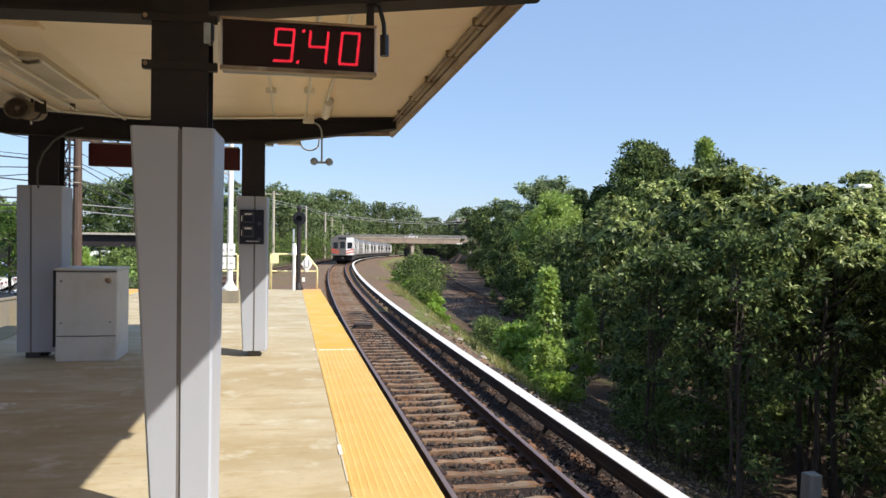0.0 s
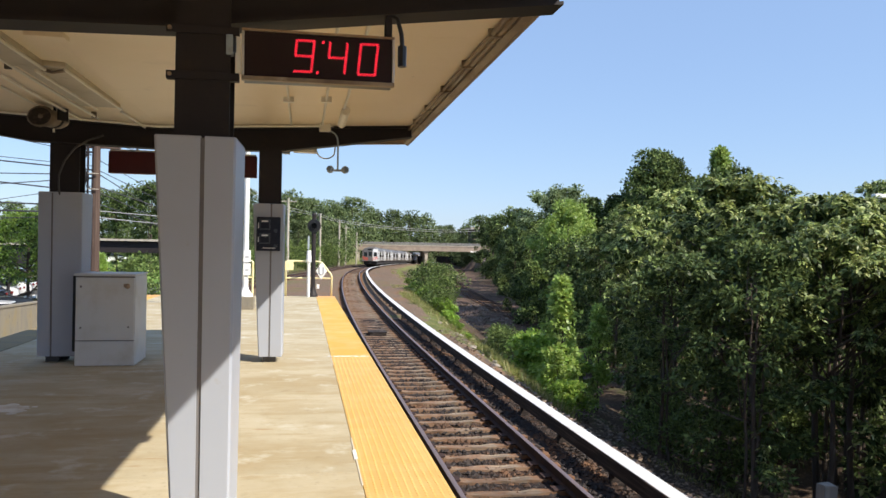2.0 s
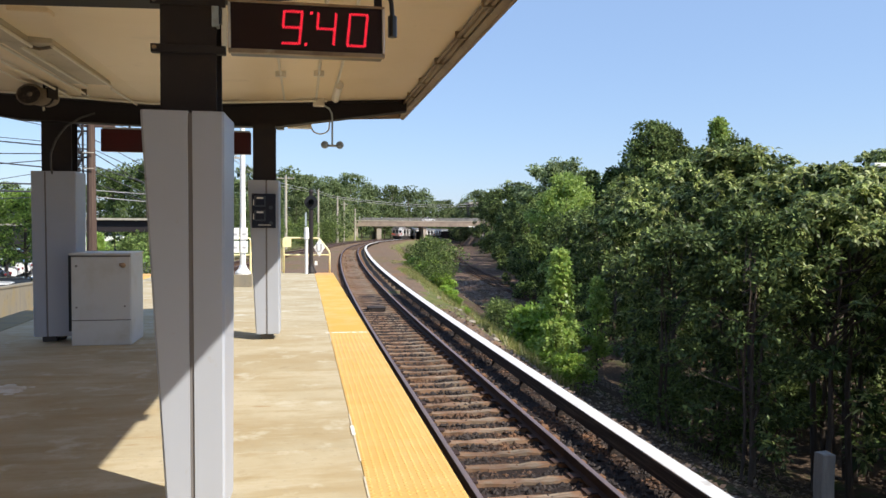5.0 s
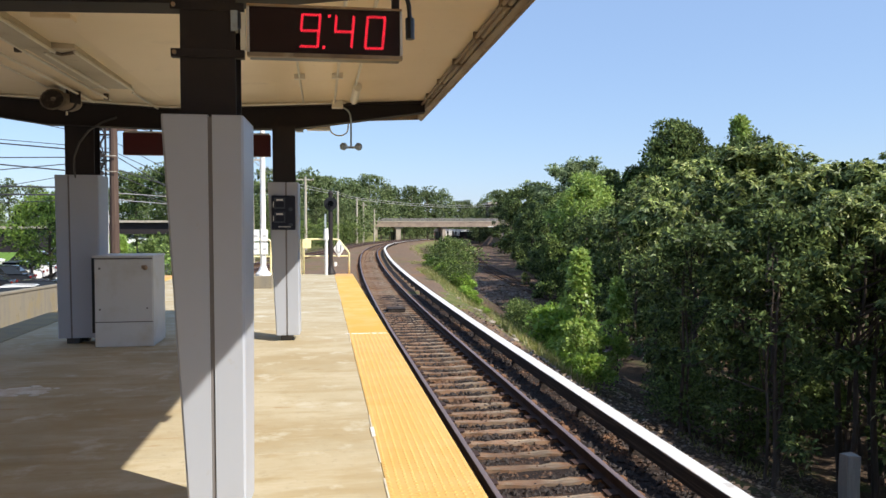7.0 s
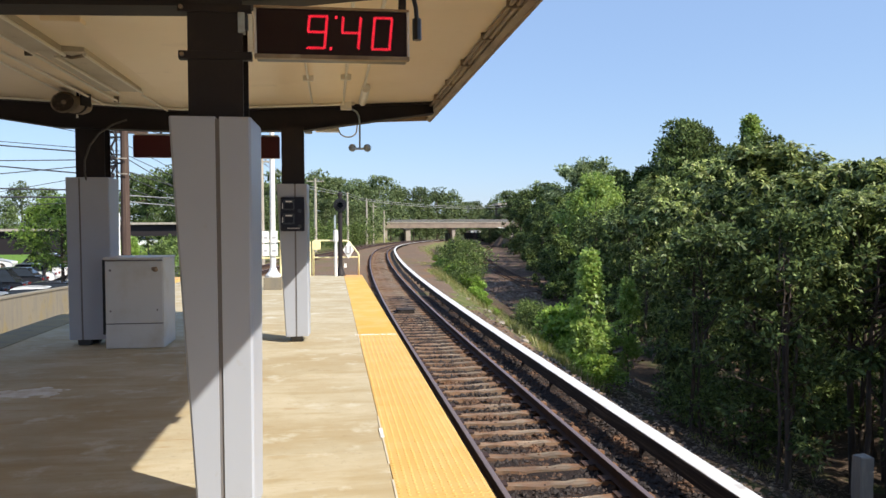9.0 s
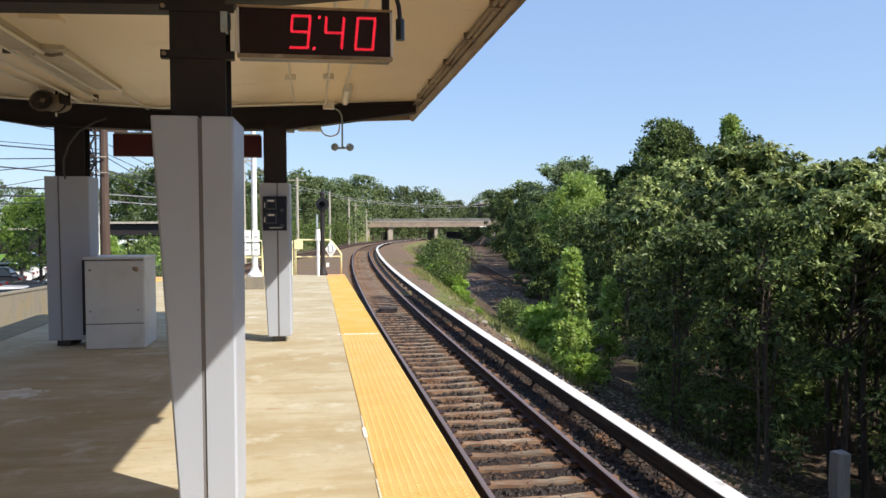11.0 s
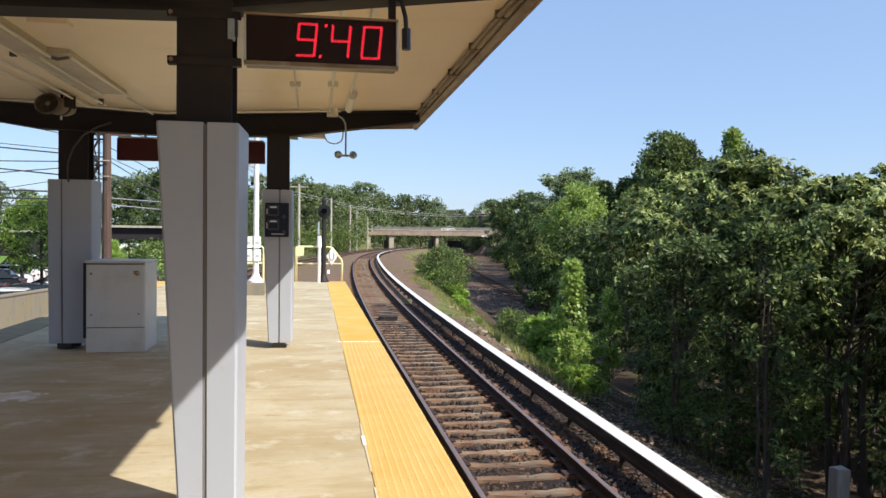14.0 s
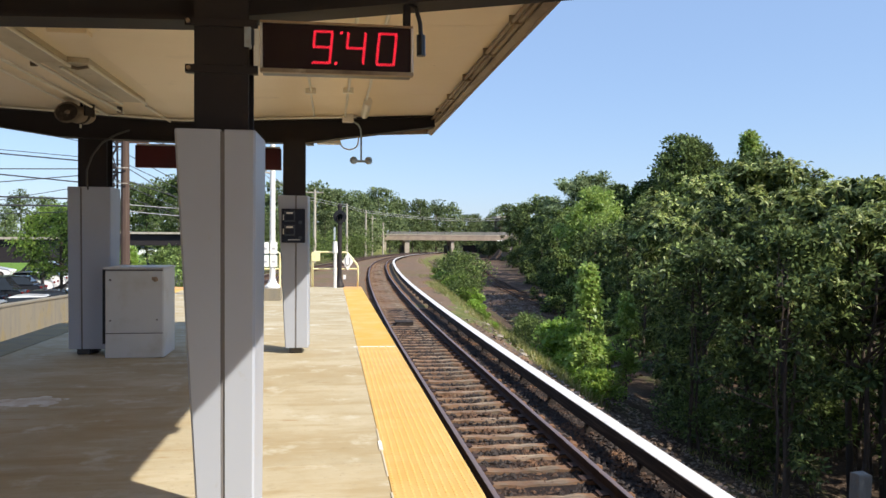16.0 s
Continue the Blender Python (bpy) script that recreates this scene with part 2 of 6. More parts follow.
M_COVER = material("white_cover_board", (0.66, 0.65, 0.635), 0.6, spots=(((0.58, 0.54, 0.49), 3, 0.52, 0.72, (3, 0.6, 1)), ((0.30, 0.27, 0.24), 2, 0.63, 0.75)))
M_COVERSIDE = material("dark_board", (0.028, 0.022, 0.020), 0.85, spec=0.2, spots=(((0.09, 0.07, 0.06), 4, 0.5, 0.68, (3, 0.25, 9)),))
M_SOIL = material("leaf_litter_soil", (0.080, 0.055, 0.040), 0.95, spec=0.12, bump=(14, 1.0, 0.05), spots=(
    ((0.06, 0.043, 0.030), 3, 0.45, 0.65), ((0.26, 0.20, 0.145), 9, 0.58, 0.7), ((0.07, 0.09, 0.03), 0.6, 0.55, 0.7)))
M_GRASS = material("rough_grass", (0.13, 0.14, 0.05), 0.95, spec=0.12, bump=(20, 1.0, 0.05), spots=(
    ((0.20, 0.19, 0.075), 0.7, 0.45, 0.65), ((0.07, 0.11, 0.028), 5, 0.5, 0.7), ((0.24, 0.19, 0.12), 2, 0.62, 0.75)))
M_LAWN = material("sunlit_lawn", (0.12, 0.21, 0.045), 0.95, spec=0.1, bump=(20, 0.8, 0.04), spots=(((0.17, 0.25, 0.06), 0.5, 0.45, 0.65), ((0.08, 0.14, 0.03), 4, 0.5, 0.7)))
M_ASPHALT = material("grey_asphalt", (0.075, 0.075, 0.078), 0.9, spec=0.2, bump=(40, 0.4, 0.01), spots=(((0.11, 0.11, 0.11), 0.5, 0.45, 0.7), ((0.05, 0.05, 0.05), 5, 0.55, 0.7)))
M_LOWBED = material("brown_trackbed", (0.16, 0.105, 0.078), 0.95, spec=0.1, bump=(14, 1.0, 0.04), spots=(((0.05, 0.034, 0.024), 1.2, 0.45, 0.65), ((0.22, 0.155, 0.12), 0.8, 0.56, 0.68), ((0.03, 0.023, 0.018), 9, 0.55, 0.7), ((0.06, 0.075, 0.03), 0.7, 0.56, 0.66)))
M_RAILYELLOW = material("cream_yellow_paint", (0.82, 0.72, 0.40), 0.45, spots=(((0.66, 0.52, 0.2), 6, 0.55, 0.75),))
M_WHITE = material("white_paint", (0.80, 0.80, 0.78), 0.45, spots=(((0.66, 0.64, 0.6), 4, 0.55, 0.75),))
M_SIGNINK = material("grey_sign_ink", (0.42, 0.43, 0.45), 0.6)
M_WOODPOLE = material("utility_pole_wood", (0.085, 0.058, 0.048), 0.95, spec=0.15, bump=(30, 0.5, 0.01), spots=(((0.12, 0.085, 0.065), 3, 0.45, 0.7, (3, 3, 0.3)),))
M_PALEPOLE = material("bleached_pole_wood", (0.42, 0.38, 0.32), 0.9, bump=(30, 0.5, 0.01), spots=(((0.28, 0.25, 0.20), 2, 0.45, 0.7, (3, 3, 0.3)),))
M_WIRE = material("black_wire", (0.05, 0.05, 0.055), 0.6)
M_WIRE_PALE = material("weathered_cable", (0.30, 0.30, 0.30), 0.6)
M_TRANSFORMER = material("dark_grey_transformer", (0.07, 0.065, 0.065), 0.5)
M_BRIDGE = material("bridge_concrete", (0.40, 0.34, 0.28), 0.9, bump=(6, 0.4, 0.02), spots=(((0.30, 0.25, 0.20), 0.35, 0.45, 0.7, (1, 1, 3)), ((0.46, 0.41, 0.35), 1.5, 0.55, 0.75)))
M_GIRDER = material("brown_girder", (0.30, 0.235, 0.18), 0.8, spots=(((0.20, 0.15, 0.12), 0.5, 0.45, 0.7), ((0.36, 0.30, 0.25), 1.5, 0.55, 0.75)))
M_FENCEWIRE = material("galvanised_mesh", (0.24, 0.23, 0.22), 0.6, 0.3)
M_STAINLESS = material("stainless_steel_body", (0.23, 0.21, 0.19), 0.40, 0.7, spots=(((0.26, 0.22, 0.19), 0.8, 0.45, 0.7, (1, 0.4, 3)),))
M_CABWHITE = material("white_cab_paint", (0.82, 0.82, 0.82), 0.35, spots=(((0.7, 0.68, 0.66), 2, 0.5, 0.7),))
M_TRAINRED = material("orange_red_stripe", (0.62, 0.10, 0.04), 0.4)
M_GLASS = material("dark_window_glass", (0.02, 0.024, 0.028), 0.06)
M_UNDER = material("train_underframe", (0.018, 0.016, 0.015), 0.8)
M_TYRE = material("rubber", (0.02, 0.02, 0.02), 0.8)
M_BARK = material("tree_bark", (0.075, 0.055, 0.042), 0.95, bump=(18, 0.8, 0.02), spots=(((0.13, 0.10, 0.08), 3, 0.5, 0.7, (3, 3, 0.5)),))
M_POST = material("grey_weathered_post", (0.19, 0.175, 0.155), 0.9, bump=(30, 0.6, 0.01), spots=(((0.26, 0.24, 0.21), 3, 0.45, 0.7, (4, 4, 0.4)),))
M_LEAF = leaf_material("broad_leaf", (0.066, 0.105, 0.028), (0.370, 0.445, 0.135), 0.30, (0.60, 0.63, 0.30), 0.35)
M_LEAF_BRIGHT = leaf_material("bright_leaf", (0.135, 0.245, 0.038), (0.265, 0.410, 0.075), 0.45, (0.40, 0.52, 0.12))
# dark and deep greens: dark trees, and woodland shade put into the leaf colour
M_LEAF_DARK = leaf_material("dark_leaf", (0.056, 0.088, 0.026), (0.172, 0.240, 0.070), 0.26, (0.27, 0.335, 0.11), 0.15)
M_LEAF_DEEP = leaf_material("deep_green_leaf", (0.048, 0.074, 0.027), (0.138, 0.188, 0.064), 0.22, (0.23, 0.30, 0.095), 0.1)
# leaf darkened for the shade inside the crowns
M_LEAF_CORE_SHADE = leaf_material("shaded_inner_leaf", (0.040, 0.060, 0.020), (0.060, 0.090, 0.030), 0.12, (0.085, 0.115, 0.040), 0.1)
# far woods: bluer, flatter leaf colour stands in for haze
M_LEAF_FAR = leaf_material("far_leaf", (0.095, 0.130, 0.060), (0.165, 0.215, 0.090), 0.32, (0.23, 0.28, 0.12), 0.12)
M_LEAF_PALE = leaf_material("pale_leaf", (0.16, 0.22, 0.10), (0.24, 0.31, 0.15), 0.3, (0.30, 0.37, 0.18))
M_LEAF_LIGHT = leaf_material("light_green_leaf", (0.145, 0.235, 0.050), (0.280, 0.390, 0.095), 0.40, (0.37, 0.47, 0.15))
M_LEAF_SAPLING = leaf_material("sapling_leaf", (0.185, 0.300, 0.065), (0.350, 0.480, 0.125), 0.44, (0.46, 0.57, 0.19))
M_LITTER = leaf_material("dead_leaf", (0.08, 0.052, 0.032), (0.24, 0.16, 0.105), 0.1, (0.30, 0.22, 0.14))
M_WEED = leaf_material("weed_leaf", (0.14, 0.18, 0.035), (0.30, 0.29, 0.09), 0.35, (0.46, 0.38, 0.19))
CAR_PAINTS = [material("white_car_paint", (0.80, 0.80, 0.80), 0.25, coat=0.6), material("silver_car_paint", (0.45, 0.46, 0.47), 0.3, 0.4, coat=0.6),
              material("dark_car_paint", (0.025, 0.028, 0.035), 0.25, coat=0.6), material("blue_car_paint", (0.03, 0.06, 0.15), 0.25, coat=0.6)]


# ---- mesh helpers ----
def box(bm, x0, x1, y0, y1, z0, z1, bevel=0.0):
    """A box with chamfered edges."""
    r = bmesh.ops.create_cube(bm, size=1.0)
    vs = r["verts"]
    for v in vs:
        v.co = Vector(((x0 + x1) / 2 + v.co.x * (x1 - x0), (y0 + y1) / 2 + v.co.y * (y1 - y0), (z0 + z1) / 2 + v.co.z * (z1 - z0)))
    if bevel:
        es = list({e for v in vs for e in v.link_edges})
        bmesh.ops.bevel(bm, geom=es, offset=bevel, segments=2, profile=0.6, affect="EDGES")
    return bm


def tube(bm, points, radius, n=8, taper=1.0):
    """A round bar through the points."""
    pts = [Vector(p) for p in points]
    rings = []
    side = None
    for i, p in enumerate(pts):
        d = (pts[min(i + 1, len(pts) - 1)] - pts[max(i - 1, 0)]).normalized()
        a = d.cross(Vector((0, 0, 1)) if abs(d.z) < 0.9 else Vector((0, 1, 0))).normalized() if side is None else (side - d * side.dot(d)).normalized()
        side = a
        b = d.cross(a)
        r = radius * (1 + (taper - 1) * i / max(1, len(pts) - 1))
        rings.append([bm.verts.new(p + a * r * math.cos(k * math.tau / n) + b * r * math.sin(k * math.tau / n)) for k in range(n)])
    for r0, r1 in zip(rings, rings[1:]):
        for k in range(n):
            bm.faces.new((r0[k], r0[(k + 1) % n], r1[(k + 1) % n], r1[k]))
    bm.faces.new(rings[0][::-1])
    bm.faces.new(rings[-1])
    return bm


def prism(bm, outline, axis, a, b):
    """Extrudes a closed outline of (u, v) along an axis from a to b."""
    def at(u, v, w):
        return {"x": (w, u, v), "y": (u, w, v), "z": (u, v, w)}[axis]
    lo = [bm.verts.new(at(u, v, a)) for u, v in outline]
    hi = [bm.verts.new(at(u, v, b)) for u, v in outline]
    n = len(outline)
    for k in range(n):
        bm.faces.new((lo[k], lo[(k + 1) % n], hi[(k + 1) % n], hi[k]))
    bm.faces.new(lo[::-1])
    bm.faces.new(hi)
    return bm


def loft(bm, rings, caps=True):
    """Joins rings of equal length into a skin."""
    rows = [[bm.verts.new(p) for p in ring] for ring in rings]
    n = len(rows[0])
    for r0, r1 in zip(rows, rows[1:]):
        for k in range(n):
            bm.faces.new((r0[k], r0[(k + 1) % n], r1[(k + 1) % n], r1[k]))
    if caps:
        bm.faces.new(rows[0][::-1])
        bm.faces.new(rows[-1])
    return bm


def ball(bm, c, r, sx=1.0, sy=1.0, sz=1.0, u=12, v=8):
    made = bmesh.ops.create_uvsphere(bm, u_segments=u, v_segments=v, radius=r)["verts"]
    for p in made:
        p.co = Vector((c[0] + p.co.x * sx, c[1] + p.co.y * sy, c[2] + p.co.z * sz))
    return bm


def mesh_of(bm, mat, name="mesh", smooth=False):
    bmesh.ops.recalc_face_normals(bm, faces=bm.faces)
    me = bpy.data.meshes.new(name)
    bm.to_mesh(me)
    bm.free()
    for m in (mat if isinstance(mat, (list, tuple)) else [mat]):
        me.materials.append(m)
    if smooth:
        for p in me.polygons:
            p.use_smooth = True
    return me


def part(name, bm, mat, parent, label="", smooth=False):
    ob = new(name, mesh_of(bm, mat, name, smooth))
    ob.parent = parent
    return tagged(ob, label)


def thing(name, label, category, group="", at=None, kind=""):
    ob = new(name)
    if at is not None:
        ob.matrix_basis = at
    return tagged(ob, label, category, group, kind)


def solid(name, bm, mat, label, category="", group="", kind="", at=None, smooth=False):
    ob = new(name, mesh_of(bm, mat, name, smooth))
    if at is not None:
        ob.matrix_basis = at
    return tagged(ob, label, category, group, kind)


def BM():
    return bmesh.new()


def raw_mesh(name, verts, faces, mats, index=None, smooth=False):
    me = bpy.data.meshes.new(name)
    me.from_pydata([tuple(v) for v in verts], [], [tuple(f) for f in faces])
    for m in mats:
        me.materials.append(m)
    if index is not None:
        me.polygons.foreach_set("material_index", index)
    if smooth:
        me.polygons.foreach_set("use_smooth", [True] * len(me.polygons))
    me.update()
    return me


# ---- the lie of the land: tracks, valley, levels ----
def smooth01(v):
    v = min(1.0, max(0.0, v))
    return v * v * (3 - 2 * v)


def track_x(y):
    """Centre of the main track: straight by the platform, then a long bend."""
    if y < 17:
        return 2.62
    if y < 300:
        return 2.62 + 0.00059 * (y - 17) ** 2
    return 2.62 + 0.00059 * 283 ** 2 + (y - 300) * 2 * 0.00059 * 283


def track_slope(y):
    return 0.0 if y < 17 else 2 * 0.00059 * (min(y, 300) - 17)


def rail_z(y):
    """Top of rail."""
    d = min(max(0.0, y - 70), 260)
    return -1.22 - 0.0145 * (d - 8 * (1 - math.exp(-d / 8)))


def left_track_x(y):
    k = smooth01((y - 25) / 70)
    return -6.75 * (1 - k) + (track_x(y) - 4.4) * k


def ground_z(x, y):
    o = x - track_x(y)
    bed = rail_z(y) - 0.225
    ol = x - left_track_x(y)
    z = bed
    valley = -5.2 - 0.004 * max(0.0, y - 60)
    crest = 1.8 + 0.6 * smooth01((y - 14) / 14) + 2.5 * smooth01((y - 24) / 60)
    if o > crest:
        if o < crest + 3.1:
            z = bed - 1.55 * smooth01((o - crest) / 3.1)
        elif o < 10.5:
            k = (o - crest - 3.1) / (7.4 - crest)
            z = (bed - 1.55) * (1 - k) + valley * k
        elif o < 23:
            z = valley
        else:
            z = valley + 3.2 * smooth01((o - 23) / 14)
    elif ol < -2.4:
        if y < 70:
            far = -2.7
            z = bed + (far - bed) * smooth01((-2.4 - ol) / 0.5)
            z = z + (bed - 0.2 - z) * smooth01((y - 45) / 25)
        else:
            z = bed - 0.2 + 0.9 * smooth01((-2.4 - ol) / 30)
        if y < 70 and x < -60:
            z += 1.0 * smooth01((-60 - x) / 40)
    # banks that carry the road bridge
    if 215 < y < 275:
        k = smooth01((y - 215) / 18) * smooth01((275 - y) / 18)
        if x < 20:
            z = max(z, z + (1.6 - z) * k * smooth01((17.5 - x) / 4))
        if x > 54:
            z = max(z, z + (1.6 - z) * k * smooth01((x - 55.5) / 4))
    if y > 330:
        z += 2.0 * smooth01((y - 330) / 200)
    return z


def axis(fine, reach, grow):
    out, step = list(fine), fine[-1] - fine[-2]
    while out[-1] < reach:
        step *= grow
        out.append(out[-1] + step)
    step = fine[1] - fine[0]
    while out[0] > -reach:
        step *= grow
        out.insert(0, out[0] - step)
    return out


def build_ground():
    xs = axis([-14 + 0.55 * i for i in range(92)], 3500, 1.22)
    ys = axis([-4 + 1.5 * i for i in range(90)], 3500, 1.06)
    ys = [y for y in ys if y > -700]
    verts, faces, index = [], [], []
    for y in ys:
        for x in xs:
            z = ground_z(x, y)
            near = abs(x) < 80 and -20 < y < 300
            if near:
                z += 0.05 * noise.noise(Vector((x * 0.9, y * 0.9, 0)))
                o = x - track_x(y)
                if o > 1.9:
                    z += 0.10 * noise.noise(Vector((x * 1.7, y * 1.7, 5)))
                if o > 2.6:
                    z += 0.22 * noise.noise(Vector((x * 0.35, y * 0.35, 3)))
            verts.append((x, y, z))
    n = len(xs)
    for j in range(len(ys) - 1):
        for i in range(n - 1):
            a = j * n + i
            faces.append((a, a + 1, a + n + 1, a + n))
            x, y = (xs[i] + xs[i + 1]) / 2, (ys[j] + ys[j + 1]) / 2
            o, ol = x - track_x(y), x - left_track_x(y)
            wob = 0.7 * noise.noise(Vector((x * 0.3, y * 0.3, 7)))
            edge = 2.4 + 3.0 * smooth01((y - 24) / 60)
            if -2.6 < ol and o < edge + wob:
                # the hidden west bed gets paler ballast, to bounce light under the canopy
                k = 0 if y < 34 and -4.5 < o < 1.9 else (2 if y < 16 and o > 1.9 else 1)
            elif o >= 11 and o < 23 and y > 45:
                k = 4
            elif 2.3 < o < 200:
                k = 3 if edge < o < edge + 1.0 + wob and y > 20 else 2
            elif x < -9.5 and x > -75 and y < 66:
                k = 5
            else:
                k = 6 if x < -9 and y > 60 else 3
            index.append(k)
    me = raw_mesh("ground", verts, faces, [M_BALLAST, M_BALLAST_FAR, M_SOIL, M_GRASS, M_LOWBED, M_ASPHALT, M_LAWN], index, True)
    return tagged(new("ground", me), "uneven ground with ballast, soil, grass and asphalt", "ground", kind="structure")


build_ground()


# ---- platform ----
PL, PR, PY0, PY1 = -5.12, 1.02, -27.0, 26.05


def build_platform():
    bm = BM()
    box(bm, PL + 0.35, PR - 0.35, PY0, PY1 - 0.1, -1.6, -0.26)
    box(bm, PL, PR, PY0, PY1, -0.262, -0.03)
    plat = solid("platform", bm, M_WALL, "concrete station platform deck with overhanging edge", "platform", kind="structure")
    # deck slabs, with an open joint between them
    cuts = [PY0, -23, -19.5, -15.8, -12, -8, -4.4, -0.8, 2.5, 5.95, 8.9, 11.95, 15.2, 18.6, 22.2, PY1]
    for a, b in zip(cuts, cuts[1:]):
        bm = box(BM(), PL + 0.615, 0.411, a + 0.002, b - 0.002, -0.028, 0.0, 0.002)
        part("slab", bm, M_CONCRETE, plat)
    # tactile warning tiles along both edges
    y = PY0
    for edge in (0.415, PL):
        y = -26.8
        while y < 25.0:
            far = y >= 12.0
            top = 24.95 if far else min(y + 1.22, 12.0)
            step = min(top, y + 1.22) - y
            if step < 0.05:
                break
            bm = box(BM(), edge, edge + 0.603, y + 0.002, y + step - 0.002, -0.029, 0.004, 0.003)
            # west tiles take the darker yellow in place of shade
            part("tactile_tile", bm, M_YELLOW_SHADED if edge == PL and y < 20 else M_YELLOW_FAR if far else M_YELLOW, plat)
            y += step
        bm = box(BM(), edge, edge + 0.603, 24.955, PY1, -0.029, 0.006, 0.003)
        part("tactile_end_tile", bm, M_ORANGE, plat, "faded orange end tile")
    # truncated domes
    verts, faces = [], []
    ring = [(math.cos(k * math.tau / 8), math.sin(k * math.tau / 8)) for k in range(8)]
    for i in range(int((12.0 - 3.4) / 0.056)):
        for j in range(11):
            cx, cy = 0.415 + 0.022 + j * 0.056, 3.4 + 0.028 + i * 0.056
            b = len(verts)
            verts += [(cx + c * 0.0155, cy + s * 0.0155, 0.003) for c, s in ring]
            verts += [(cx + c * 0.010, cy + s * 0.010, 0.0075) for c, s in ring]
            faces += [(b + k, b + (k + 1) % 8, b + 8 + (k + 1) % 8, b + 8 + k) for k in range(8)] + [tuple(range(b + 8, b + 16))]
    domes = tagged(new("tactile_dome", raw_mesh("tactile_dome", verts, faces, [M_YELLOW])), kind="stuff")
    domes.parent = plat
    # sealed joints beside and across the tiles, broken in places
    rng = random.Random(4)
    y = 2.0
    bm = BM()
    while y < 24:
        ln = rng.uniform(0.08, 0.9)
        if rng.random() < 0.4:
            box(bm, 0.406 + rng.uniform(-0.004, 0.002), 0.414 + rng.uniform(0, 0.004), y, y + ln, -0.004, 0.0045 + rng.uniform(0, 0.002))
        y += ln + rng.uniform(0.02, 0.4)
    part("joint_sealant", bm, M_SEALANT, plat, "cracked white sealant")
    bm = BM()
    x = 0.36
    while x < 0.98:
        ln = rng.uniform(0.03, 0.10)
        box(bm, x, min(x + ln, 1.0), 11.975 + rng.uniform(-0.012, 0.008), 12.02 + rng.uniform(-0.012, 0.012), -0.004, 0.0075 + rng.uniform(0, 0.002))
        x += ln + rng.uniform(-0.01, 0.025)
    part("cross_joint", bm, M_WHITELINE, plat, "white cross joint")
    bm = box(BM(), 0.395, 0.425, 6.28, 6.55, -0.004, 0.008)
    part("sealant_patch", bm, M_WHITELINE, plat, "chipped white patch")
    return plat


build_platform()


def build_splash(cx, cy):
    """Dried lime wash on the floor: blotches that thin out into drops."""
    rng = random.Random(3)
    bm = BM()
    for k in range(46):
        far = rng.random() ** 1.4
        a = rng.uniform(0, math.tau)
        x, y = cx + 0.42 * far * math.cos(a), cy + 0.30 * far * math.sin(a)
        r = 0.13 * (1 - far) + rng.uniform(0.012, 0.04)
        ring = [(x + r * rng.uniform(0.6, 1.4) * math.cos(q), y + 0.8 * r * rng.uniform(0.6, 1.4) * math.sin(q)) for q in [math.tau * n / 11 for n in range(11)]]
        prism(bm, ring, "z", 0.0005, 0.001 + 0.0001 * k)
    solid("dried_splash", bm, M_SPLASH, "pale dried splash on the platform floor", "stain", kind="structure")


build_splash(-3.05, 8.47)


# wall beyond the far track
def wall_top(y):
    """The wall steps down gently with the lane behind it."""
    return -0.34 - 0.0264 * max(0.0, y - 22)


def build_track_wall():
    bm = BM()
    loft(bm, [[(-9.45, y, -3.2), (-9.15, y, -3.2), (-9.15, y, wall_top(y)), (-9.45, y, wall_top(y))] for y in (-20, 12, 18, 24, 30, 38, 46)])
    w = solid("wall_west", bm, M_WALL, "stained low concrete retaining wall", "wall", kind="structure")
    for k in range(12):
        a, b = -20 + k * 5.5 + 0.01, -20 + (k + 1) * 5.5 - 0.01
        bm = loft(BM(), [[(-9.48, y, wall_top(y) + 0.003), (-9.12, y, wall_top(y) + 0.003), (-9.12, y, wall_top(y) + 0.05), (-9.48, y, wall_top(y) + 0.05)] for y in (a, b)])
        part("coping", bm, M_WALL, w)


build_track_wall()

# plain walls added behind and beside the viewer to cut sky light
solid("wall_station", box(BM(), -18.4, -18.0, -30, 24, -2.9, 7.0), M_BRICK, "plain dark brick wall added out of view to cut sky light", "wall", kind="structure")
# unseen pale slab, added to bounce sunlight up to the soffit
solid("pavement", box(BM(), -17.99, -9.5, -28, 24, -3.0, -2.5), M_BOUNCE_SLAB, "pale concrete slab added out of view to bounce light", "pavement", kind="structure")
solid("wall_south", box(BM(), -17.99, 1.0, -28.4, -28.0, -1.6, 4.4), M_BRICK, "plain dark brick end wall added behind the viewer to cut sky light", "wall", kind="structure")

# ---- canopy ----
# canopy and platform run on unseen behind the viewer, to cut sky light
CX, CE, CY0, CY1 = -2.04, 3.69, -25.0, 12.95


def soffit_z(x):
    return 3.33 + 0.185 * abs(x - CX) / CE


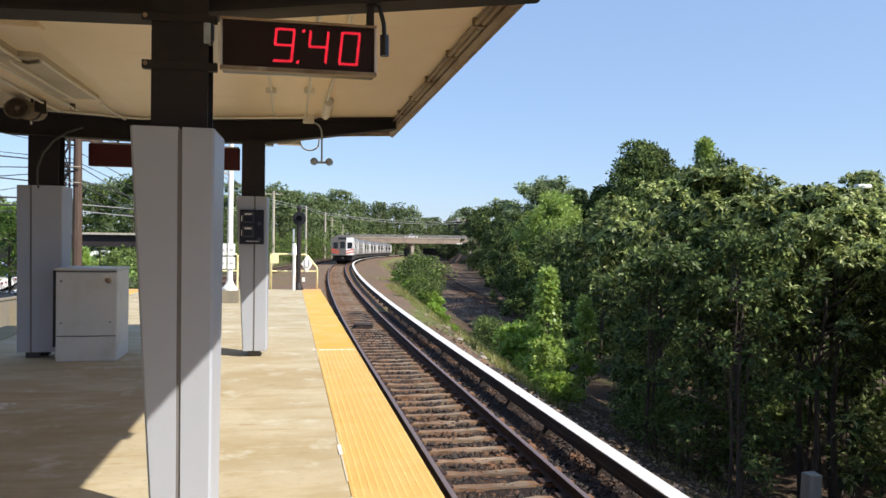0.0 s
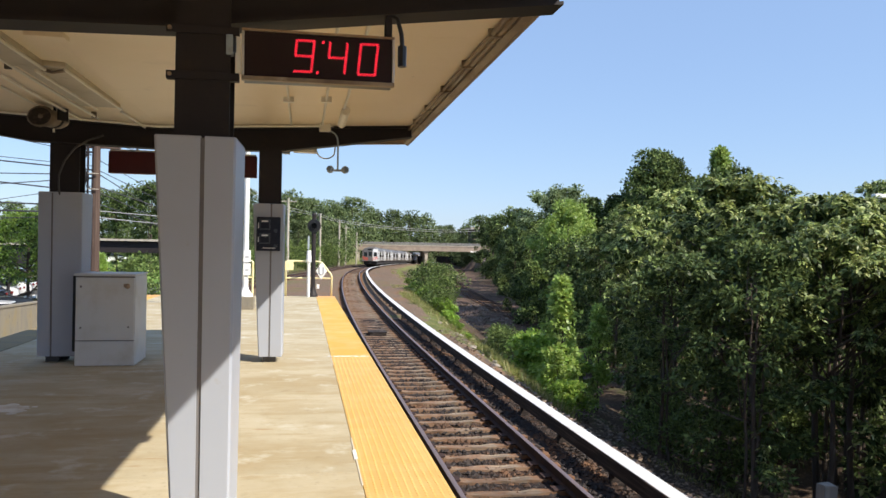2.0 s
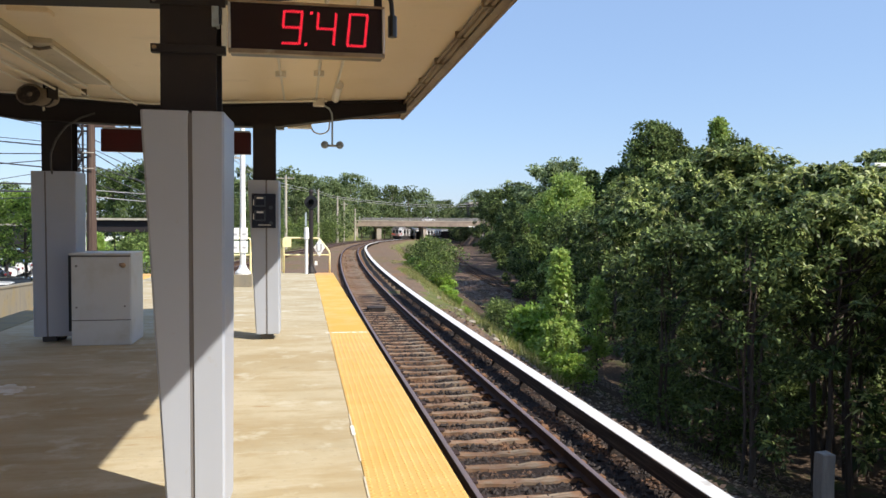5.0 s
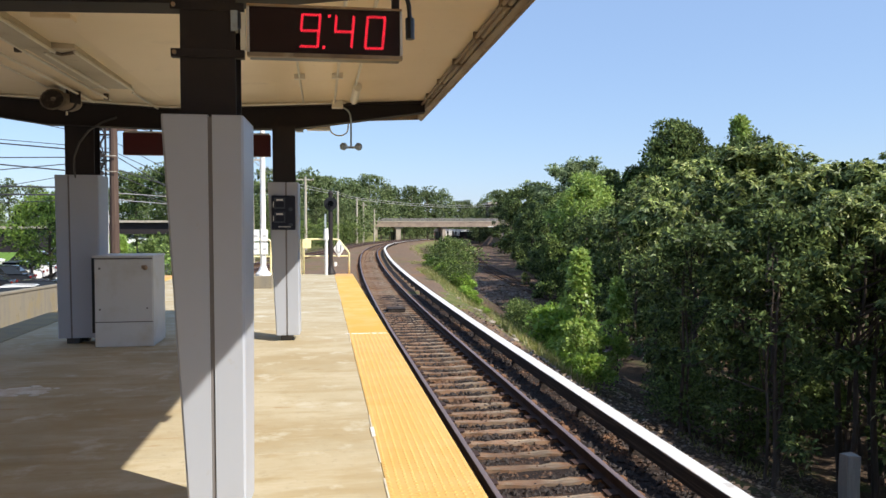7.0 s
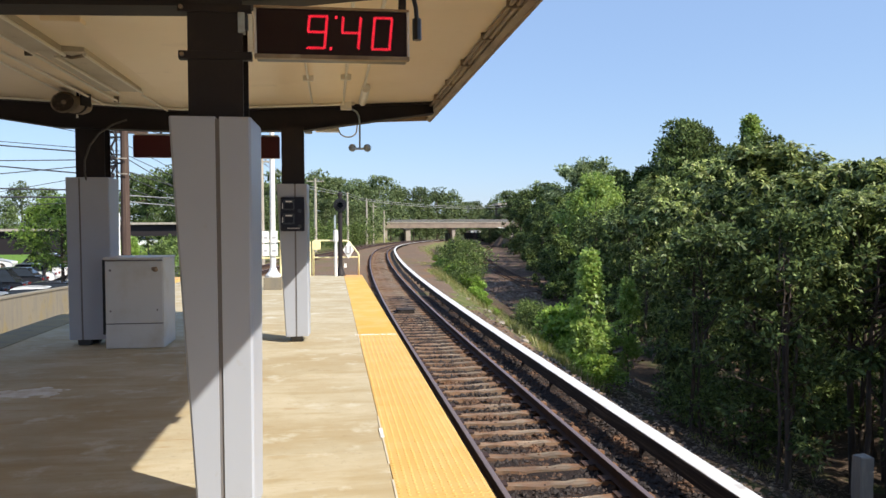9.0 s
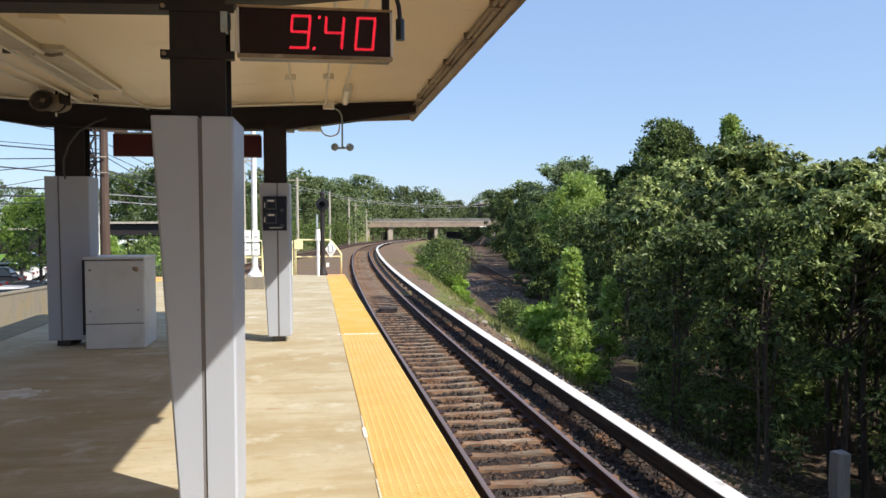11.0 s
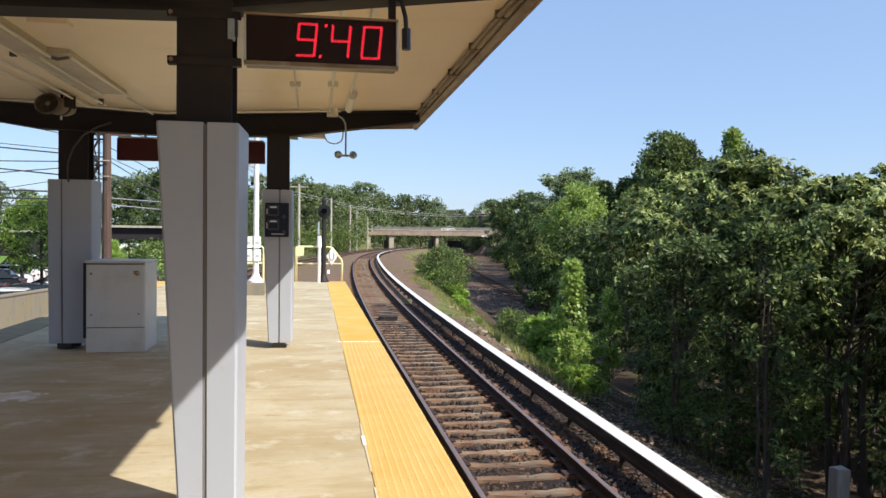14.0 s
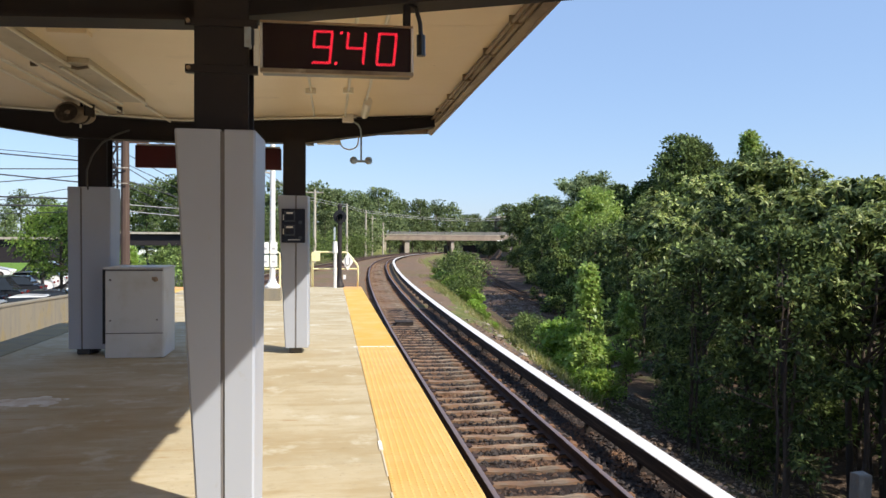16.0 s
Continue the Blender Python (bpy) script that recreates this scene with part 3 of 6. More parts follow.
def build_canopy():
    can = thing("platform_canopy", "butterfly platform canopy with cream soffit and brown edge", "canopy")
    for s in (-1, 1):
        bm = BM()
        xo = CX + s * CE
        # soffit panels
        cuts = [CY0, -21.8, -18.7, -15.6, -12.5, -9.4, -6.2, -3.0, 0.2, 3.4, 6.6, 9.8, CY1 - 0.02]
        for a, b in zip(cuts, cuts[1:]):
            bm = BM()
            z0, z1 = soffit_z(CX), soffit_z(xo)
            prism(bm, [(CX + s * 0.0004, z0), (xo - s * 0.02, z1), (xo - s * 0.02, z1 + 0.05), (CX + s * 0.0004, z0 + 0.05)], "y", a + 0.002, b - 0.002)
            part("soffit_panel", bm, M_SOFFIT, can)
        bm = BM()
        prism(bm, [(CX + s * 0.005, 3.385), (xo, soffit_z(xo) + 0.055), (xo, soffit_z(xo) + 0.24), (CX + s * 0.005, 3.58)], "y", CY0, CY1)
        part("roof_deck", bm, M_STEEL, can, "dark roof deck")
        # turned-down edge
        bm = BM()
        prism(bm, [(xo - s * 0.015, 3.40), (xo + s * 0.02, 3.40), (xo + s * 0.03, 3.78), (xo - s * 0.005, 3.78)], "y", CY0, CY1 + 0.02)
        part("fascia", bm, material("brown_fascia", (0.30, 0.22, 0.15), 0.5, spots=(((0.2, 0.14, 0.1), 4, 0.5, 0.7),)) if s == -1 else bpy.data.materials["brown_fascia"], can, "weathered brown edge trim")
        bm = BM()
        prism(bm, [(xo - s * 0.06, 3.44), (xo - s * 0.018, 3.402), (xo - s * 0.018, 3.45), (xo - s * 0.06, 3.515)], "y", CY0, CY1)
        part("edge_strip", bm, M_PIPE, can)
    bm = BM()
    prism(bm, [(CX - CE, 3.42), (CX, 3.25), (CX + CE, 3.42), (CX + CE, 3.78), (CX, 3.62), (CX - CE, 3.78)], "y", CY1 - 0.012, CY1 + 0.02)
    part("end_fascia", bm, bpy.data.materials["brown_fascia"], can, "weathered brown end trim")
    # cross beams
    for y in (-23.3, -16.3, -9.3, -2.3, 4.72, 11.62):
        bm = BM()
        for s in (-1, 1):
            xo = CX + s * 3.58
            z0, z1, z2, reach = (3.02, 3.06, 3.34, 1.7) if y > 10 else (2.865, 2.90, 3.19, 1.3)
            prism(bm, [(CX, z0 + 0.02), (CX + s * reach, z1 + 0.02), (xo, z2 + 0.02), (xo, soffit_z(xo) - 0.003), (CX, soffit_z(CX) - 0.003)], "y", y - 0.02, y + 0.02)
            prism(bm, [(CX, z0), (CX + s * reach, z1), (xo, z2), (xo, z2 + 0.02), (CX + s * reach, z1 + 0.02), (CX, z0 + 0.02)], "y", y - 0.11, y + 0.11)
            prism(bm, [(CX, soffit_z(CX) - 0.03), (xo, soffit_z(xo) - 0.03), (xo, soffit_z(xo) - 0.004), (CX, soffit_z(CX) - 0.004)], "y", y - 0.11, y + 0.11)
        part("cross_beam", bm, M_STEEL, can, "dark steel cross beam")
    # gutter pipes along the edge
    for dx, r, dz in ((0.15, 0.02, 0.045), (0.09, 0.026, 0.04)):
        x = CX + CE - dx
        bm = tube(BM(), [(x, y, soffit_z(x) - dz) for y in (-9.0, 0, 6, CY1 - 0.4)], r, 8)
        part("edge_pipe", bm, M_PIPE, can, "stained conduit")
    for y in (1.2, 3.8, 6.3, 7.4, 8.6, 9.8, 10.9):
        x = CX + CE - 0.12
        bm = box(BM(), x - 0.065, x + 0.055, y - 0.012, y + 0.012, soffit_z(x) - 0.076, soffit_z(x) + 0.01, 0.004)
        part("pipe_clamp", bm, M_PIPE, can, "rusty clamp")
    # conduits and trunking on the soffit
    for x, y0, y1, r in ((-0.235, 4.9, 11.2, 0.014), (0.20, 4.9, 11.4, 0.016), (0.44, 4.9, 10.2, 0.016), (-3.3, 2, 11.4, 0.014)):
        bm = tube(BM(), [(x, y0, soffit_z(x) - 0.03), (x, (y0 + y1) / 2, soffit_z(x) - 0.034), (x, y1, soffit_z(x) - 0.03)], r, 8)
        part("conduit", bm, M_CONDUIT, can)
    for x0, x1, y0, y1 in ((-2.66, -2.22, 7.74, 9.9), (-2.72, -2.42, 1.0, 7.85)):
        bm = box(BM(), x0, x1, y0, y1, soffit_z(x0) - 0.065, soffit_z(x0) + 0.02, 0.006)
        part("cable_trunking", bm, M_TRUNK, can, "dirty cream cable trunking")
    for x, y0, y1, drop in ((-2.46, 1.0, 7.85, 0.08), (-2.24, 7.8, 9.9, 0.08), (-2.28, 10.2, 11.5, 0.06), (-2.53, 7.9, 9.95, 0.08), (-2.74, 1.0, 10.85, 0.06), (-3.02, 1.0, 11.1, 0.05)):
        bm = tube(BM(), [(x, y0, soffit_z(-2.7) - drop), (x + 0.01, (y0 + y1) / 2, soffit_z(-2.7) - drop), (x + 0.03, y1, soffit_z(-2.7) - drop)], 0.015, 8)
        part("conduit", bm, M_CONDUIT, can, "pale conduit")
    bm = tube(BM(), [(-2.45, 7.84, soffit_z(-2.7) - 0.08), (-2.38, 7.90, soffit_z(-2.7) - 0.09), (-2.25, 7.84, soffit_z(-2.7) - 0.08)], 0.015, 8)
    part("conduit_bend", bm, M_PIPE, can)
    for x, y in ((-2.78, 7.95), (-2.72, 10.7)):
        part("conduit_clip", box(BM(), x - 0.03, x + 0.03, y - 0.02, y + 0.02, soffit_z(x) - 0.075, soffit_z(x) + 0.01, 0.004), M_HORN, can)
    for y in (11.36, 11.30):
        for s in (-1, 1):
            bm = tube(BM(), [(CX, y, 3.30), (CX + s * 2.4, y, soffit_z(CX + s * 2.4) - 0.03)], 0.012, 6)
            part("cross_conduit", bm, M_CONDUIT, can)
    bm = box(BM(), 0.16, 0.32, 11.28, 11.42, 3.34, 3.47, 0.01)
    part("junction_box", bm, M_CONDUIT, can)
    for x, y in ((0.20, 7.6), (0.20, 9.3), (-0.235, 9.3)):
        bm = box(BM(), x - 0.06, x + 0.06, y - 0.03, y + 0.03, soffit_z(x) - 0.06, soffit_z(x) + 0.01, 0.005)
        part("conduit_strap", bm, M_CONDUIT, can)
    bm = tube(BM(), [(0.46, 9.9, 3.40), (0.46, 10.0, 3.40), (0.46, 10.9, 3.40), (0.46, 11.0, 3.40)], 0.055, 12)
    part("capped_pipe", bm, M_CONDUIT, can, "short capped pipe")
    bm = box(BM(), -2.22, -1.92, 6.64, 6.80, soffit_z(-2.07) - 0.035, soffit_z(-2.07) + 0.01, 0.008)
    part("flat_lamp_housing", bm, M_SOFFIT, can)
    # the open edge runs in slightly towards the station
    for ob in can.children:
        for v in ob.data.vertices:
            if v.co.x > 1.2:
                v.co.x += 0.0058 * (v.co.y - CY1)
    return can


build_canopy()


def build_column(x, y, label, lt, rt, lb, rb, seam, top=2.28, deep=0.25, post=(-0.157, 0.157)):
    col = thing("canopy_column", label, "column", "canopy columns", pose(x, y, 0))
    bm = BM()
    a, b = post
    d, f = 0.15, 0.022
    prism(bm, [(a, -d), (b, -d), (b, -d + f), (0.012, -d + f), (0.012, d - f), (b, d - f), (b, d), (a, d), (a, d - f), (-0.012, d - f), (-0.012, -d + f), (a, -d + f)], "z", top - 0.06, 3.1)
    box(bm, -0.06, 0.06, -0.06, 0.06, 0.02, top - 0.05)
    part("steel_post", bm, M_STEEL, col, "dark brown steel post")
    bm = box(BM(), seam - 0.09, seam + 0.09, -0.13, 0.13, 0.0, 0.1, 0.01)
    part("base_plate", bm, M_TRANSFORMER, col, "dark base block")

    def ring(l, r, hd, c, z, s):
        if s < 0:
            p = [(seam - 0.012, -hd), (seam - 0.012, hd), (l + c, hd), (l, hd - c), (l, -hd + 0.012), (l + 0.012, -hd)]
        else:
            p = [(seam + 0.012, -hd), (r - 0.012, -hd), (r, -hd + 0.012), (r + 0.014, hd - 0.04), (r - 0.02, hd), (seam + 0.012, hd)]
        return [(u, v, z) for u, v in p]
    for s in (-1, 1):
        rows = [(lb + 0.003, rb - 0.003, deep - 0.053, 0.055, 0.085), (lb, rb, deep - 0.05, 0.056, 0.095), (lt, rt, deep, 0.066, top - 0.01), (lt + 0.003, rt - 0.003, deep - 0.003, 0.066, top)]
        bm = loft(BM(), [ring(l, r, hd, c, z, s) for l, r, hd, c, z in rows])
        part("cladding_shell", bm, M_CLAD, col, "grey tapered metal cladding")
    bm = loft(BM(), [[(seam - 0.013, -hd, z), (seam + 0.013, -hd, z), (seam + 0.013, hd, z), (seam - 0.013, hd, z)] for hd, z in ((deep - 0.058, 0.09), (deep - 0.01, top - 0.01))])
    part("joint_strip", bm, M_SEAM, col, "dark vertical joint")
    return col


build_column(-0.585, 4.72, "tapered grey metal-clad canopy column carrying a digital clock", -0.247, 0.180, -0.134, 0.172, 0.004, post=(-0.160, 0.132))
build_column(-0.525, 11.62, "tapered grey metal-clad canopy column with a help panel", -0.225, 0.205, -0.118, 0.21, 0.032)
build_column(-3.34, 11.80, "tapered grey metal-clad canopy column beside a cabinet", -0.30, 0.275, -0.30, 0.265, -0.12, 2.37, post=(-0.188, 0.20))

# unseen columns that carry the added canopy behind the viewer
for yy in (-2.3, -9.3, -16.3, -23.3):
    for xx in (-0.585, -3.5):
        build_column(xx, yy, "tapered grey metal-clad canopy column added behind the viewer", -0.245, 0.165, -0.145, 0.150, 0.01)

bm = tube(BM(), [(-3.36, 11.60, 2.25), (-3.37, 11.52, 2.42), (-3.36, 11.49, 2.60), (-3.29, 11.49, 2.80), (-3.16, 11.49, 2.98), (-2.98, 11.50, 3.10), (-2.80, 11.52, 3.17)], 0.014, 8)
solid("curved_conduit", bm, M_TRANSFORMER, "dusty curved conduit from column to canopy beam", "conduit", smooth=True)


# ---- digital clock on its bracket ----
SEGMENTS = {"9": "abcdfg", "4": "bcfg", "0": "abcdef"}


def build_clock():
    w, h = 0.862, 0.296
    clk = thing("digital_clock", "black digital clock with red figures in an aluminium frame", "clock", at=pose(-0.393, 4.60, 2.615, 0, -0.5, 1.0))
    part("housing", box(BM(), 0.008, w - 0.008, 0.0, 0.12, 0.012, h - 0.008, 0.006), M_BLACK, clk)
    part("face", box(BM(), 0.014, w - 0.014, -0.005, 0.001, 0.03, h - 0.012), M_CLOCKFACE, clk, "dark smoked face")
    for x0, x1, z0, z1, nm in ((0, w, 0.008, 0.03, "bottom_rail"), (0, w, h - 0.014, h, "top_rail"), (0, 0.014, 0.033, h - 0.015, "side_rail"), (w - 0.014, w, 0.033, h - 0.015, "side_rail")):
        part(nm, box(BM(), x0, x1, -0.016, 0.125 if nm != "bottom_rail" else 0.03, z0, z1, 0.003), M_ALU if nm == "top_rail" else M_ALU_BRIGHT if nm == "side_rail" else M_PIPE, clk, "bright aluminium side rail" if nm == "side_rail" else "brown-tinged aluminium frame rail")

    def dots(bm, p, q, n):
        a, b = Vector(p), Vector(q)
        d = (b - a).normalized()
        side = Vector((-d.y, d.x)) * 0.0036
        for k in range(n):
            c = a.lerp(b, (k + 0.25) / (n - 0.5)) + (side if k % 2 else -side)
            r = bmesh.ops.create_circle(bm, cap_ends=True, segments=6, radius=0.0046)["verts"]
            for v in r:
                v.co = Vector((c.x + v.co.x, -0.0065, c.y + v.co.y))
    for ch, x in (("9", 0.286), ("4", 0.474), ("0", 0.650)):
        dw, dh, z0 = 0.098, 0.176, 0.070
        pt = {"tl": (x + 0.018, z0 + dh), "tr": (x + dw + 0.018, z0 + dh), "ml": (x + 0.009, z0 + dh / 2), "mr": (x + dw + 0.009, z0 + dh / 2), "bl": (x, z0), "br": (x + dw, z0)}
        seg = {"a": ("tl", "tr"), "b": ("tr", "mr"), "c": ("mr", "br"), "d": ("bl", "br"), "e": ("ml", "bl"), "f": ("tl", "ml"), "g": ("ml", "mr")}
        bm = BM()
        for s in SEGMENTS[ch]:
            p, q = pt[seg[s][0]], pt[seg[s][1]]
            dots(bm, p, q, 14)
        part("figure", bm, M_LED, clk, "red glowing figure " + ch)
    for x, z in ((0.446, 0.240), (0.413, 0.066)):
        bm = BM()
        dots(bm, (x, z), (x + 0.012, z + 0.004), 4)
        part("colon_dot", bm, M_LED, clk)
    # straps round the column, hinge plates, cable
    for z in (0.012, 0.266):
        part("strap", box(BM(), -0.400, -0.012, -0.035, 0.0 + 0.02, z - 0.022, z + 0.022, 0.003), M_STEEL, clk, "dark steel strap")
        part("bolt", tube(BM(), [(-0.38, -0.05, z), (-0.38, -0.035, z)], 0.012, 8), M_ALU, clk)
    part("mount_rail", box(BM(), -0.034, -0.006, -0.022, 0.03, 0.035, 0.243, 0.003), M_CONDUIT, clk, "pale mounting rail")
    part("hinge_plate", box(BM(), -0.082, -0.045, -0.05, 0.02, 0.135, 0.245, 0.004), M_GREYPLASTIC, clk, "grey hinge plate")
    part("hinge_pin", tube(BM(), [(-0.04, -0.03, 0.15), (-0.04, -0.03, 0.235)], 0.012, 8), M_BLACK, clk)
    part("hanger", box(BM(), w - 0.05, w - 0.01, 0.03, 0.09, h, h + 0.16, 0.003), M_STEEL, clk, "dark hanger")
    part("cable", tube(BM(), [(w - 0.02, 0.04, h + 0.14), (w + 0.02, 0.03, h + 0.12), (w + 0.045, 0.03, h + 0.03), (w + 0.05, 0.03, h - 0.05)], 0.013, 8), M_BLACK, clk)
    part("plug", tube(BM(), [(w + 0.05, 0.03, h - 0.04), (w + 0.05, 0.03, h - 0.16)], 0.026, 8), M_BLACK, clk, "dark cable connector")


build_clock()


# ---- fittings under the canopy ----
def build_red_sign():
    s = thing("hanging_sign", "plain dark red hanging station sign seen edge on its back", "sign", at=pose(-2.95, 12.5, 2.73))
    part("sign_board", box(BM(), 0, 2.18, -0.06, 0.06, 0, 0.335, 0.01), M_REDSIGN, s)
    for x in (0.4, 1.8):
        part("hanger", tube(BM(), [(x, 0, 0.33), (x, 0, 0.62)], 0.018, 8), M_STEEL, s)
    part("top_rail", box(BM(), 0.02, 2.16, -0.05, 0.05, 0.337, 0.36), M_WHITE, s, "pale top rail")


build_red_sign()


def build_twin_lamp():
    s = thing("hanging_twin_horn", "grey hanging rod with two small round heads", "loudspeaker", at=pose(0.432, 11.36, 2.787) @ Matrix.Diagonal((0.93, 0.93, 0.93, 1)))
    part("rod", tube(BM(), [(0, 0, 0.0), (0, 0, 0.40), (-0.01, 0, 0.50), (-0.045, 0, 0.565), (-0.10, 0, 0.60), (-0.16, 0, 0.615)], 0.014, 8), M_GREYPLASTIC, s, smooth=True)
    part("crossbar", tube(BM(), [(-0.12, 0, 0.0), (0.12, 0, 0.0)], 0.018, 8), M_GREYPLASTIC, s)
    for sx in (-1, 1):
        part("round_head", ball(BM(), (sx * 0.115, -0.01, 0.012), 0.06, 1, 0.7, 1), M_GREYPLASTIC, s, smooth=True)


build_twin_lamp()


def build_camera_box():
    s = thing("junction_housing", "brown metal housing with a looping cable under the canopy end", "housing", at=pose(-0.05, 12.6, 3.17))
    part("case", box(BM(), -0.17, 0.2, -0.1, 0.1, 0.0, 0.10, 0.01), M_CONDUIT, s)
    part("side_case", box(BM(), -0.34, -0.22, -0.08, 0.08, -0.03, 0.13, 0.01), M_GREYPLASTIC, s)
    pts = [(0.2 + 0.14 - 0.14 * math.cos(a), 0, 0.03 - 0.11 * math.sin(a)) for a in [math.pi * k / 10 for k in range(11)]]
    part("cable_loop", tube(BM(), pts + [(0.49, 0, 0.13)], 0.011, 6), M_CONDUIT, s)
    part("mount", tube(BM(), [(0, 0, 0.09), (0, 0, 0.24)], 0.02, 6), M_CONDUIT, s)
    part("mount", tube(BM(), [(-0.28, 0, 0.12), (-0.28, 0, 0.24)], 0.02, 6), M_CONDUIT, s)


build_camera_box()


def build_horn():
    s = thing("horn_loudspeaker", "dusty brown horn loudspeaker under the canopy soffit", "loudspeaker", at=pose(-3.13, 10.5, 3.21, 0, 0, 68) @ Matrix.Diagonal((0.85, 0.95, 0.80, 1)))
    bm = loft(BM(), [[(-0.20 + k * 0.001 - d, r * 1.25 * math.cos(a), r * math.sin(a)) for a in [math.tau * i / 16 for i in range(16)]] for k, (d, r) in enumerate(((-0.05, 0.07), (0.02, 0.10), (0.07, 0.145), (0.10, 0.165)))])
    part("horn", bm, M_HORN, s, smooth=True)
    # flat dark disc stands in for the shaded hollow of the horn
    part("mouth", loft(BM(), [[(-0.315, r * 1.25 * math.cos(a), r * math.sin(a)) for a in [math.tau * i / 16 for i in range(16)]] for r in (0.135, 0.02)], True), M_HORNMOUTH, s, "dark dusty mouth")
    # ball added to give the mouth a glint
    part("mouth_plug", ball(BM(), (-0.318, -0.02, 0.0), 0.035, 1, 1, 1), M_HORN, s, smooth=True)
    part("clamp", loft(BM(), [[(x, r * 1.17 * math.cos(a), r * math.sin(a)) for a in [math.tau * i / 18 for i in range(18)]] for x, r in ((-0.06, 0.139), (-0.055, 0.146), (-0.03, 0.146), (-0.025, 0.139))]), M_STEEL, s, "dark clamp band")
    part("mounting_arm", box(BM(), -0.16, 0.05, -0.17, -0.145, -0.03, 0.17, 0.004), M_STEEL, s)
    part("mounting_arm", box(BM(), -0.16, 0.05, 0.145, 0.17, -0.03, 0.17, 0.004), M_STEEL, s)
    part("feed_wire", tube(BM(), [(0.14, 0.02, 0.06), (0.22, 0.06, 0.14), (0.18, 0.16, 0.17), (0.05, 0.34, 0.185)], 0.009, 6), M_BLACK, s)
    part("driver_case", loft(BM(), [[(x, r * 1.15 * math.cos(a), r * math.sin(a)) for a in [math.tau * i / 18 for i in range(18)]] for x, r in ((-0.2, 0.11), (-0.15, 0.135), (0.08, 0.135), (0.14, 0.11), (0.17, 0.06))]), material("dusty_brown_case", (0.22, 0.17, 0.12), 0.6, spots=(((0.32, 0.26, 0.19), 8, 0.5, 0.7),)), s, "rust-brown case", True)
    part("bracket", tube(BM(), [(0, 0, 0.1), (0, 0, 0.21)], 0.02, 8), M_STEEL, s)
    part("drop_pipe", tube(BM(), [(-0.02, 0, -0.10), (-0.02, 0, -0.2)], 0.014, 8), M_CONDUIT, s)


build_horn()


def build_cabinet():
    s = thing("equipment_cabinet", "light grey metal equipment cabinet standing on the platform", "cabinet", at=pose(-3.06, 11.25, 0))
    w, d, h = 0.77, 0.80, 1.255
    part("body", box(BM(), 0.0, w, 0.02, d, 0.0, h - 0.035, 0.008), M_BOX, s)
    part("plinth_panel", box(BM(), 0.01, w - 0.012, 0.0, 0.024, 0.005, 0.335, 0.004), M_BOX, s)
    part("door", box(BM(), 0.01, w - 0.012, -0.004, 0.024, 0.35, h - 0.055, 0.005), M_BOX, s, "flush door")
    part("lid", box(BM(), -0.015, w + 0.01, -0.015, d + 0.01, h - 0.03, h, 0.006), M_BOX, s)
    part("seal", box(BM(), 0.005, w - 0.008, 0.004, 0.022, 0.336, 0.349), M_SEAM, s)
    part("seal", box(BM(), 0.005, w - 0.008, 0.004, 0.022, h - 0.053, h - 0.031), M_SEAM, s)
    part("side_strip", box(BM(), -0.028, 0.004, 0.0, 0.03, 0.2, h - 0.03), M_BLACK, s, "black side strip")
    for x, z, r in ((0.075, 1.08, 0.016), (0.075, 0.52, 0.013), (0.69, 0.53, 0.013)):
        part("bolt", tube(BM(), [(x, -0.016, z), (x, 0.0, z)], r, 8), M_SEAM, s)
    part("lock", ball(BM(), (0.672, -0.018, 1.09), 0.036, 1, 0.6, 1), M_ALU, s, "round metal lock", smooth=True)
    part("lock_lug", box(BM(), 0.622, 0.662, -0.02, 0.0, 1.075, 1.12, 0.004), M_ALU, s)


build_cabinet()


def build_help_panel():
    s = thing("help_panel", "dark navy information panel with two display windows on a column", "panel", at=pose(-0.692, 11.335, 1.604))
    part("board", box(BM(), 0, 0.332, -0.03, 0.03, 0, 0.485, 0.012), M_PANEL, s)
    for z in (0.30, 0.10):
        part("window", box(BM(), 0.04, 0.19, -0.037, -0.025, z, z + 0.15, 0.006), M_SCREEN, s, "grey display window")
        part("bezel", box(BM(), 0.055, 0.175, -0.041, -0.03, z + 0.02, z + 0.10, 0.004), M_PANEL, s)
        part("text_bar", box(BM(), 0.07, 0.16, -0.0385, -0.036, z + 0.112, z + 0.132), M_WHITE, s, "unreadable white lettering bar")
        part("side_mark", box(BM(), 0.022, 0.032, -0.0335, -0.028, z + 0.02, z + 0.10), M_WHITE, s)
    for z in (0.29, 0.07):
        part("knob", tube(BM(), [(0.265, -0.04, z), (0.265, -0.028, z)], 0.028, 10), M_SCREEN, s)
    part("text_bar", box(BM(), 0.09, 0.27, -0.0335, -0.028, 0.035, 0.05), M_SIGNINK, s, "unreadable grey lettering bar")
    part("back_bracket", box(BM(), 0.1, 0.24, 0.028, 0.065, 0.12, 0.38), M_STEEL, s)


build_help_panel()


